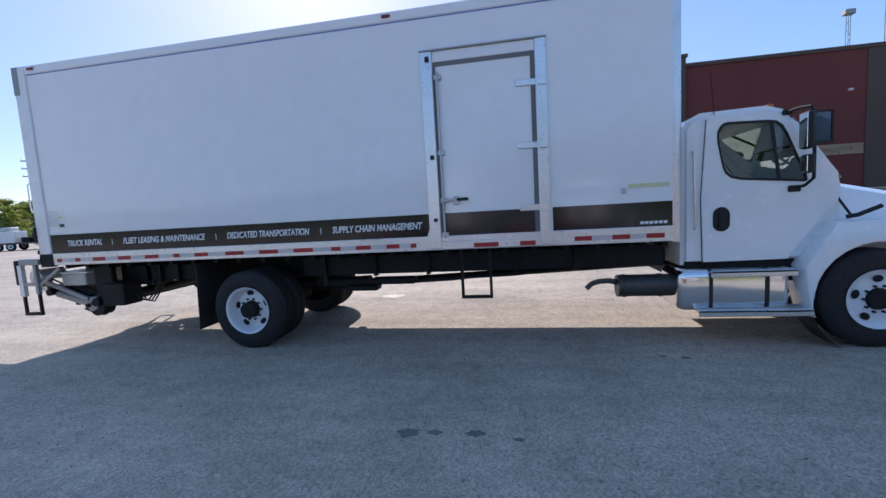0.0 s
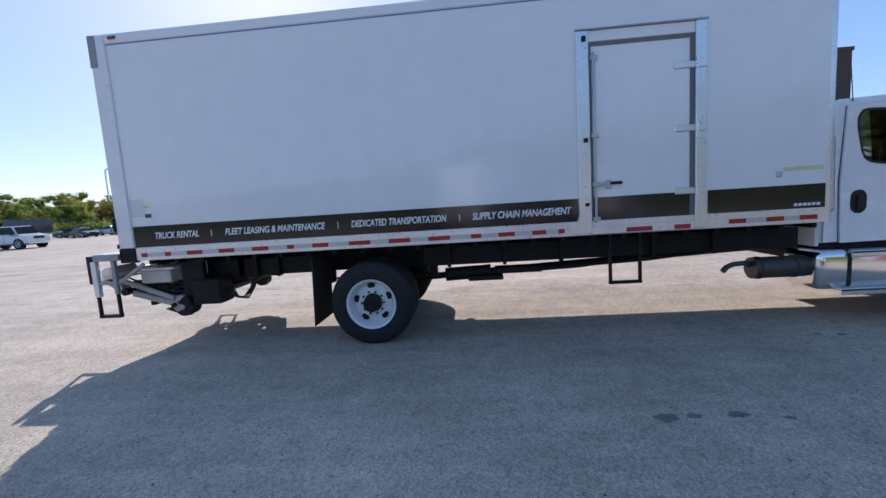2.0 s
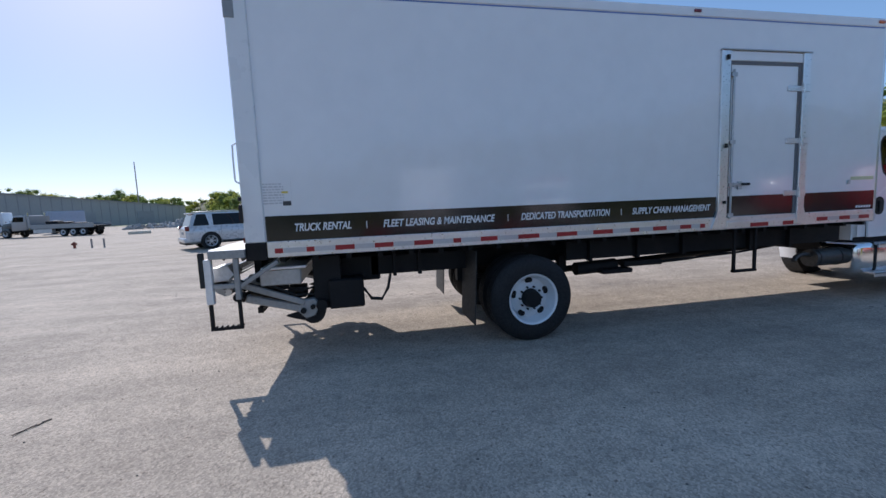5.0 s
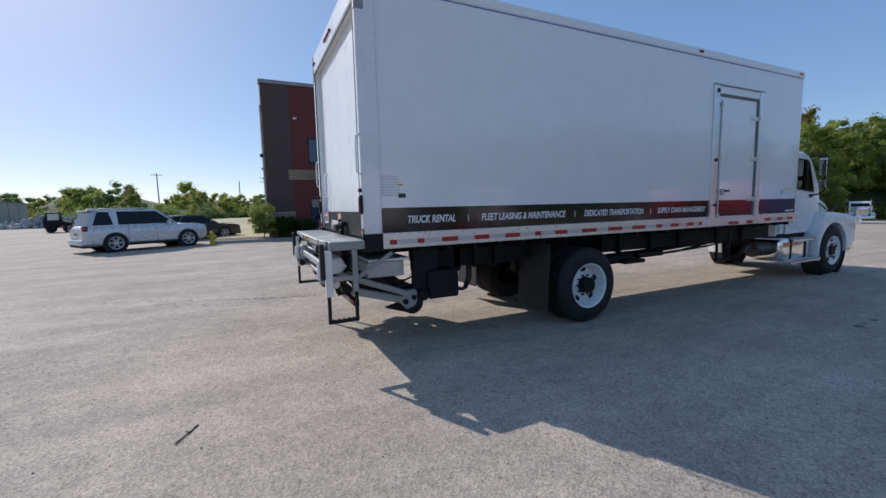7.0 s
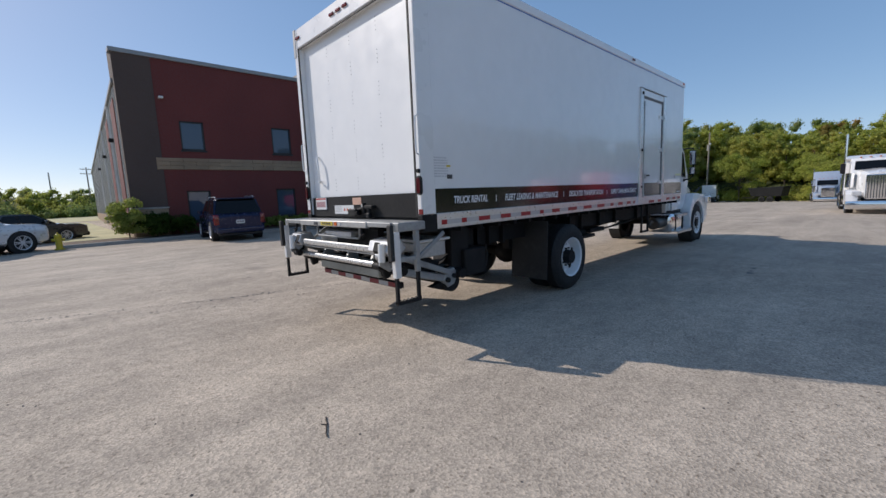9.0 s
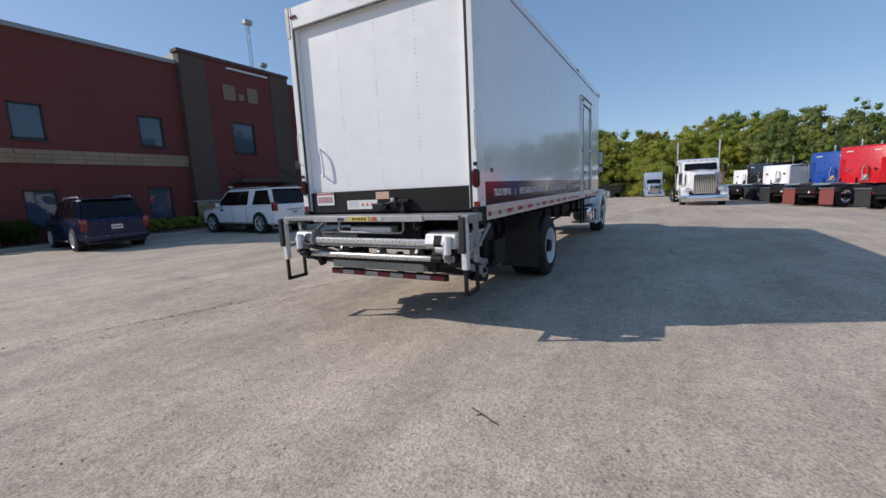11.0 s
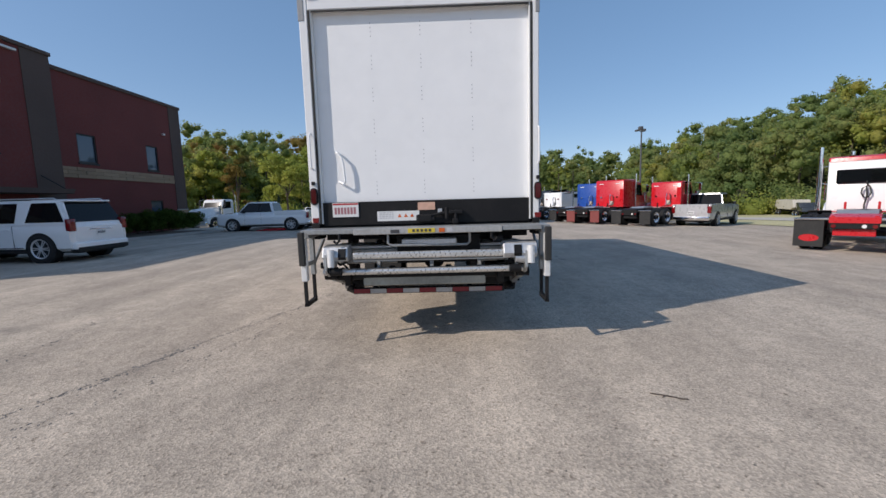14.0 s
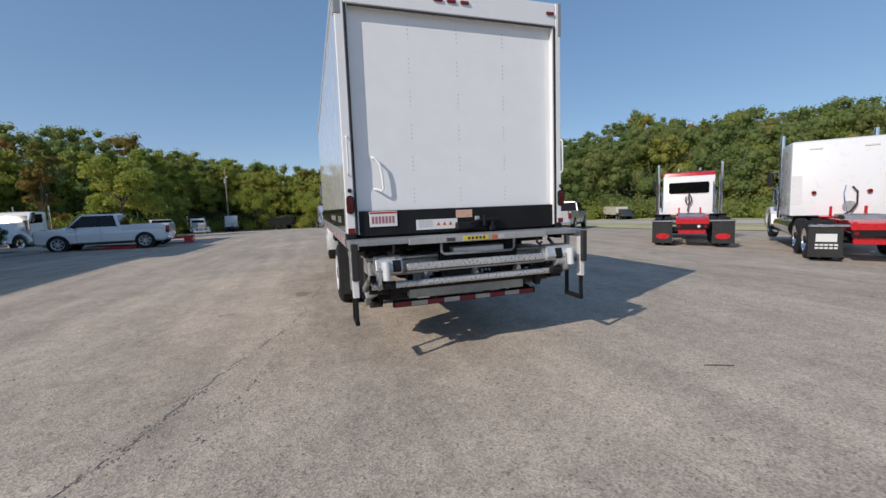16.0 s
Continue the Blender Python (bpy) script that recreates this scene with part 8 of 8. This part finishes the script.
def street_lamp(x, y, h):
    z = ground_height(x, y)
    e = thing("street_lamp", Matrix.Translation((x, y, z)), "tall grey steel yard lamp with floodlights", "lamp")
    part("pole", bm_cyl(nb(), (0, 0, 0), (0, 0, h), 0.10, 0.07, 14), LAMPGREY, e, smooth=True)
    part("base", bm_cyl(nb(), (0, 0, 0), (0, 0, 0.6), 0.3, seg=18), CONCRETE, e)
    for k, (dx, dy) in enumerate(((-0.55, 0.35), (0.35, -0.35), (0.1, 0.4))):
        hd = part("lamp_head", bm_box(nb(), dx - 0.24, dx + 0.24, dy - 0.18, dy + 0.18, h - 0.05, h + 0.32 - 0.1 * k, bevel=0.05, seg=2), LAMPGREY, e, "", True)
        part("arm", bm_cyl(nb(), (0, 0, h - 0.1), (dx, dy, h + 0.05), 0.035, seg=8), GALV, hd)
    return e


def utility_pole(x, y, h, arms, lean=0.0, box=False):
    z = ground_height(x, y)
    e = thing("utility_pole", pose(x, y, z, 0, lean, 25), "weathered wooden utility pole with cross arms", "pole", "utility poles")
    part("pole", bm_cyl(nb(), (0, 0, 0), (0, 0, h), 0.17, 0.11, 10), POLEWOOD, e, smooth=True)
    for k in range(arms):
        part("cross_arm", bm_box(nb(), -1.2, 1.2, -0.06, 0.06, h - 0.5 - k * 1.0, h - 0.36 - k * 1.0), POLEWOOD, e)
        for xx in (-1.1, -0.5, 0.5, 1.1):
            part("insulator", bm_cyl(nb(), (xx, 0, h - 0.36 - k), (xx, 0, h - 0.2 - k), 0.05, seg=8), PAPERWHITE, e)
    if box:
        part("transformer", bm_cyl(nb(), (0.42, 0, h - 3.4), (0.42, 0, h - 2.3), 0.28, seg=16), GALV, e, "grey transformer can", True)
        part("pole_lamp", bm_box(nb(), -1.1, -0.5, -0.14, 0.14, h - 2.3, h - 2.05, bevel=0.05), PAPERWHITE, e)
    return e


street_lamp(31.9, -13.95, 8.95)
utility_pole(84.5, 23.8, 13.5, 0, -4, True)
utility_pole(-62, 44, 11.5, 3)
utility_pole(-59.8, 117, 15.4, 0)
utility_pole(-2.5, 120.5, 10.6, 2)
utility_pole(-8.6, 124, 9.6, 0)
utility_pole(-27.4, 127, 11.5, 1)


def mast(x, y, h, box, size=1.0):
    e = thing("mast", Matrix.Translation((x, y, 0)) @ Matrix.Scale(size, 4), "slim pale lattice radio mast behind the office", "mast")
    for k in range(3):
        a = 2 * math.pi * k / 3
        part("leg", bm_cyl(nb(), (0.5 * math.cos(a), 0.5 * math.sin(a), 0), (0.35 * math.cos(a), 0.35 * math.sin(a), h), 0.06, seg=6), COPING, e)
    for k in range(int(h / 1.5)):
        a, b = 2 * math.pi * (k % 3) / 3, 2 * math.pi * ((k + 1) % 3) / 3
        part("brace", bm_cyl(nb(), (0.45 * math.cos(a), 0.45 * math.sin(a), k * 1.5), (0.45 * math.cos(b), 0.45 * math.sin(b), k * 1.5 + 1.5), 0.035, seg=5), COPING, e)
    if box:
        part("head", bm_box(nb(), -0.9, 0.9, -0.6, 0.6, h, h + 1.0, bevel=0.1), COPING, e)
    return e


mast(67.0, 98.0, 35.5, True)
mast(375.0, 500.0, 38.0, True, 6.0)
# low posts with chain out on the yard
for x, y in ((-21.0, 28.0), (-20.35, 28.0)):
    single("bollard", bm_cyl(nb(), (0, 0, 0), (0, 0, 0.55), 0.05, seg=10), COPING, "low grey steel post standing on the yard", "post", group="yard posts", at=Matrix.Translation((x, y, ground_height(x, y))), smooth=True)
# hydrant
hyd = thing("fire_hydrant", Matrix.Translation((-9.0, 23.55, 0)), "yellow fire hydrant at the end of the kerb", "hydrant")
HY = mat("yellow_hydrant_paint", (0.55, 0.42, 0.03), 0.5, vary=0.15)
bm = nb()
bm_cyl(bm, (0, 0, 0), (0, 0, 0.5), 0.11, 0.10, 16)
bmesh.ops.create_uvsphere(bm, u_segments=16, v_segments=8, radius=0.12, matrix=Matrix.Translation((0, 0, 0.52)))
bm_cyl(bm, (0, 0, 0), (0, 0, 0.05), 0.16, seg=16)
part("barrel", bm, HY, hyd, smooth=True)
for d in ((0.2, 0, 0), (-0.2, 0, 0), (0, -0.2, 0)):
    part("nozzle", bm_cyl(nb(), (0, 0, 0.4), (d[0], d[1], 0.4), 0.055, seg=10), HY, hyd)
part("cap_nut", bm_cyl(nb(), (0, 0, 0.62), (0, 0, 0.69), 0.03, seg=6), HY, hyd)

# far grey industrial hall with a white box trailer before it
hall = thing("industrial_hall", ground_pose(-61.5, 97.5, 47.5), "long low grey metal hall beyond the yard", "building")
def away(bm):
    """Leans the hall's depth so that its ends run back at an angle to the front."""
    for v in bm.verts:
        v.co.x += 0.28 * v.co.y
    return bm


part("wall", away(bm_prism(nb(), [(-20.5, -0.4), (20.5, -0.4), (20.5, 3.9), (-11.3, 6.9), (-20.5, 5.9)], "y", 0, 22)), mat("grey_hall_siding", (0.37, 0.365, 0.34), 0.6, vary=0.06, scale=0.6), hall)
part("roof", away(bm_prism(nb(), [(-20.8, 5.88), (-11.3, 6.91), (20.8, 3.88), (20.8, 4.0), (-11.3, 7.06), (-20.8, 6.02)], "y", -0.3, 22.2)), COPING, hall)
for k in range(26):
    part("wall_rib", bm_box(nb(), -20.0 + k * 1.56, -19.9 + k * 1.56, -0.06, 0.0, -0.3, min(5.7 + k * 0.17, 6.9 - 0.0945 * (k * 1.56 - 8.7)) - 0.1), COPING, hall)
for k in range(3):
    part("door", bm_box(nb(), -12 + k * 11, -8.6 + k * 11, -0.12, 0.1, -0.2, 3.0), mat("faded_door_grey", (0.32, 0.32, 0.31), 0.6), hall)
tr = thing("box_trailer", ground_pose(-47.0, 63.0, 38), "pale blue box trailer parked far across the yard", "trailer")
part("body", bm_box(nb(), 1.2, 5, -1.2, 1.2, 1.0, 3.0, bevel=0.04), PALEBLUE, tr, "pale blue box body")
part("chassis", bm_box(nb(), 1.0, 4.8, -0.5, 0.5, 0.7, 1.0), BLACK, tr)
for s_ in (-1, 1):
    for x in (1.8, 2.9):
        wheel(tr, (x, s_ * 1.0, 0.5), 0.5, 0.28, 0.29, s_, POLISH, 0, 8, True, deep=0.06)
    part("landing_leg", bm_box(nb(), 4.4, 4.6, s_ * 0.7, s_ * 0.8, 0.0, 0.8), GALV, tr)


# rubble heap, pallet, standpipe and small red trailer at the far edge of the yard
RUBBLE = mat("broken_concrete_rubble", (0.40, 0.385, 0.36), 0.9, vary=0.3, scale=2, bump=0.4, bump_scale=8)


def rubble_heap(x, y, az, length, depth, height, count, seed):
    """Angular lumps heaped on a low bank of earth."""
    rs = random.Random(seed)
    bm = nb()
    for k in range(count):
        u, v = rs.uniform(-1, 1), rs.uniform(-1, 1)
        z = height * max(0.0, (1 - u * u) ** 0.6 * (1 - abs(v))) * (0.8 + 0.2 * math.sin(u * 7))
        r = rs.uniform(0.18, 0.55)
        m = Matrix.Translation((u * length / 2, v * depth / 2, z * rs.uniform(0.75, 1.0))) @ pose(0, 0, 0, rs.uniform(0, 360), rs.uniform(0, 360), rs.uniform(0, 360)) @ Matrix.Diagonal((r, r * rs.uniform(0.5, 1.0), r * rs.uniform(0.35, 0.8), 1))
        bmesh.ops.create_icosphere(bm, subdivisions=1, radius=1.0, matrix=m)
    return single("rubble_heap", bm, RUBBLE, "long heap of pale grey broken concrete rubble", "rubble", "stuff", at=ground_pose(x, y, az))


rubble_heap(-28.2, 73.0, 16, 13.0, 5.0, 2.3, 420, 3)
rubble_heap(-35.6, 71.0, 22, 9.0, 4.0, 0.8, 160, 4)
single("pallet", bm_box(nb(), -1.0, 1.0, -0.6, 0.6, 0.02, 0.30, bevel=0.02), mat("pale_pallet_wood", (0.72, 0.66, 0.53), 0.9, vary=0.2, scale=5), "stack of pale boards lying at the yard edge", "boards", at=ground_pose(-28.4, 49.2, 25))
pipe = thing("standpipe", ground_pose(-22.2, 28.5, 0), "rusty red standpipe standing on the yard", "standpipe")
RUST = mat("rusty_red_paint", (0.22, 0.06, 0.04), 0.8, vary=0.25, scale=8)
part("riser", bm_cyl(nb(), (0, 0, 0), (0, 0, 0.30), 0.07, seg=12), RUST, pipe, smooth=True)
part("valve", bm_cyl(nb(), (-0.14, 0, 0.25), (0.14, 0, 0.25), 0.06, seg=10), RUST, pipe, smooth=True)
part("cap", bm_cyl(nb(), (0, 0, 0.30), (0, 0, 0.38), 0.09, 0.05, seg=12), RUST, pipe, smooth=True)
ut = thing("utility_trailer", ground_pose(-22.7, 52.4, 14), "small red flat trailer with a dark machine on its end", "trailer")
part("deck", bm_box(nb(), -1.0, 1.5, -0.8, 0.8, 0.50, 0.66, bevel=0.02), REDPAINT, ut, "red deck")
part("drawbar", bm_box(nb(), 1.5, 2.4, -0.05, 0.05, 0.46, 0.56), REDPAINT, ut)
part("machine", bm_prism(nb(), [(-2.2, 0.45), (-2.2, 1.15), (-1.9, 1.95), (-1.0, 1.95), (-0.85, 1.1), (-0.2, 0.95), (-0.2, 0.5)], "y", -0.7, 0.7, bevel=0.08, seg=2), BLACK, ut, "dark machine with a cab", True)
part("machine_window", bm_box(nb(), -1.85, -1.05, -0.712, -0.70, 1.2, 1.8), CLEARLENS, ut)
for s_ in (-1, 1):
    for x in (-1.7, -0.5, 0.4):
        wheel(ut, (x, s_ * 0.85, 0.36), 0.36, 0.22, 0.2, s_, BLACK, 0, 6, True, deep=0.04)


# ---- cracks, twigs and stones on the asphalt ----
def crack(points, width, seed, z=0.004, gap=0.45):
    rs = random.Random(seed)
    pts = []
    for (ax, ay), (bx_, by_) in zip(points, points[1:]):
        n = max(2, int(math.hypot(bx_ - ax, by_ - ay) / 0.09))
        for k in range(n):
            t = k / n
            pts.append((ax + (bx_ - ax) * t + rs.uniform(-0.025, 0.025), ay + (by_ - ay) * t + rs.uniform(-0.025, 0.025)))
    bm = nb()
    prev = None
    for i, (x, y) in enumerate(pts):
        w = width * rs.uniform(0.25, 1.0)
        a, b = pts[max(i - 1, 0)], pts[min(i + 1, len(pts) - 1)]
        d = Vector((b[0] - a[0], b[1] - a[1], 0)).normalized()
        q = Vector((-d.y, d.x, 0)) * w / 2
        g = ground_height(x, y) + z
        now = (bm.verts.new((x + q.x, y + q.y, g)), bm.verts.new((x - q.x, y - q.y, g)))
        if prev and rs.random() > gap:
            bm.faces.new((prev[0], prev[1], now[1], now[0]))
        prev = now
    return single("pavement_crack", bm, TAR, "dark irregular crack line in the asphalt", "crack", "structure")


CRACKS = [([(-10.3, 9.95), (-9.0, 9.40), (-7.71, 8.86), (-7.09, 8.60), (-6.49, 8.43), (-5.84, 8.22), (-4.98, 7.87), (-3.88, 7.57), (-0.92, 7.1), (2.0, 6.95)], 0.015, 1, 420),
          ([(-8.6, 8.75), (-7.4, 8.25), (-6.3, 7.9), (-5.0, 7.6)], 0.008, 2, 90), ([(-8.0, 10.4), (-6.6, 10.2), (-5.4, 10.5)], 0.008, 3, 50),
          ([(-3.46, 8.86), (-3.36, 8.60)], 0.03, 4, 12), ([(-7.6, 11.3), (-5.39, 10.37), (-4.11, 9.79), (-2.81, 9.39)], 0.007, 6, 60), ([(-12.5, 7.4), (-11.2, 6.4), (-9.9, 5.2)], 0.008, 5, 40)]
for pts, w, sd, n in CRACKS:
    crack(pts, w, sd, gap=0.42 if w > 0.01 else 0.5)


def chippings_on_cracks():
    """Loose dark bits and small breaks strewn along the cracks."""
    rs = np.random.RandomState(9)
    bm = nb()
    for pts, w, sd, n in CRACKS:
        for k in range(n):
            i = rs.randint(len(pts) - 1)
            t = rs.random_sample()
            (ax, ay), (bx_, by_) = pts[i], pts[i + 1]
            x = ax + (bx_ - ax) * t + rs.normal() * 0.05
            y = ay + (by_ - ay) * t + rs.normal() * 0.05
            s = rs.uniform(0.006, 0.02)
            z = ground_height(x, y) + 0.001
            v = [bm.verts.new((x + dx * s * rs.uniform(0.5, 1.5), y + dy * s * rs.uniform(0.4, 1.1), z + dz * s * rs.uniform(0.2, 0.5))) for dx, dy, dz in ((1, 0, 0), (0, 1, 0), (-1, 0, 0), (0, -1, 0), (0, 0, 1))]
            for i in range(4):
                bm.faces.new((v[i], v[(i + 1) % 4], v[4]))
    tagged(new("crack_debris", finish("crack_debris", bm, TAR)), "dark crumbs of asphalt strewn along the cracks", "debris", kind="stuff")


chippings_on_cracks()


def twig(x, y, az, length, thick, seed, blob=False):
    rs = random.Random(seed)
    pts = [(-length / 2 + length * k / 6, rs.uniform(-0.006, 0.006), thick * 0.9 + rs.uniform(0, 0.006)) for k in range(7)]
    bm = bm_pipe(nb(), pts, thick, 6)
    if blob:
        bm_pipe(bm, [(0.02, 0, thick), (0.04, 0.05, thick * 1.5), (0.0, 0.09, thick * 1.2)], thick * 1.2, 6)
    bm_pipe(bm, [(length * 0.1, 0, thick), (length * 0.16, 0.035 * rs.choice((-1, 1)), thick * 0.8)], thick * 0.8, 5)
    return single("twig", bm, STICK, "dry brown twig lying on the asphalt", "twig", group="twigs on the asphalt", at=ground_pose(x, y, az), smooth=True)


twig(-7.88, 3.76, 62, 0.26, 0.005, 1)


def scatter_stones():
    rs = np.random.RandomState(3)
    bm = nb()
    for k in range(420):
        x, y = rs.uniform(-12, 4), rs.uniform(-1, 10)
        s = rs.uniform(0.004, 0.013)
        z = ground_height(x, y)
        v = [bm.verts.new((x + dx * s * rs.uniform(0.6, 1.2), y + dy * s * rs.uniform(0.6, 1.2), z + dz * s * rs.uniform(0.5, 1))) for dx, dy, dz in ((1, 0, 0), (0, 1, 0), (-1, 0, 0), (0, -1, 0), (0, 0, 1))]
        for i in range(4):
            bm.faces.new((v[i], v[(i + 1) % 4], v[4]))
    tagged(new("loose_stones", finish("loose_stones", bm, mat("dark_chippings", (0.12, 0.11, 0.10), 0.9, vary=0.4, scale=30))), "small dark loose chippings on the asphalt", "stones", kind="stuff")


scatter_stones()


def stain(x, y, r, seed, colour):
    rs = random.Random(seed)
    bm = nb()
    n = 22
    bm.faces.new([bm.verts.new((x + r * rs.uniform(0.55, 1.1) * math.cos(2 * math.pi * k / n), y + r * 0.6 * rs.uniform(0.55, 1.1) * math.sin(2 * math.pi * k / n), ground_height(x, y) + 0.003)) for k in range(n)])
    return single("oil_stain", bm, colour, "dull oil stain on the asphalt", "stain", "structure")


OIL = mat("dull_oil_stain", (0.17, 0.158, 0.145), 0.8, vary=0.3, scale=25)
for k, (x, y, r) in enumerate(((-0.62, 2.63, 0.11), (-0.42, 2.65, 0.07), (-0.12, 2.66, 0.08), (0.2, 2.6, 0.05), (1.9, 4.24, 0.07), (1.7, 4.3, 0.05), (-2.2, 7.6, 0.3))):
    stain(x, y, r, 60 + k, OIL if k != 6 else mat("damp_tan_stain", (0.26, 0.20, 0.13), 0.6))
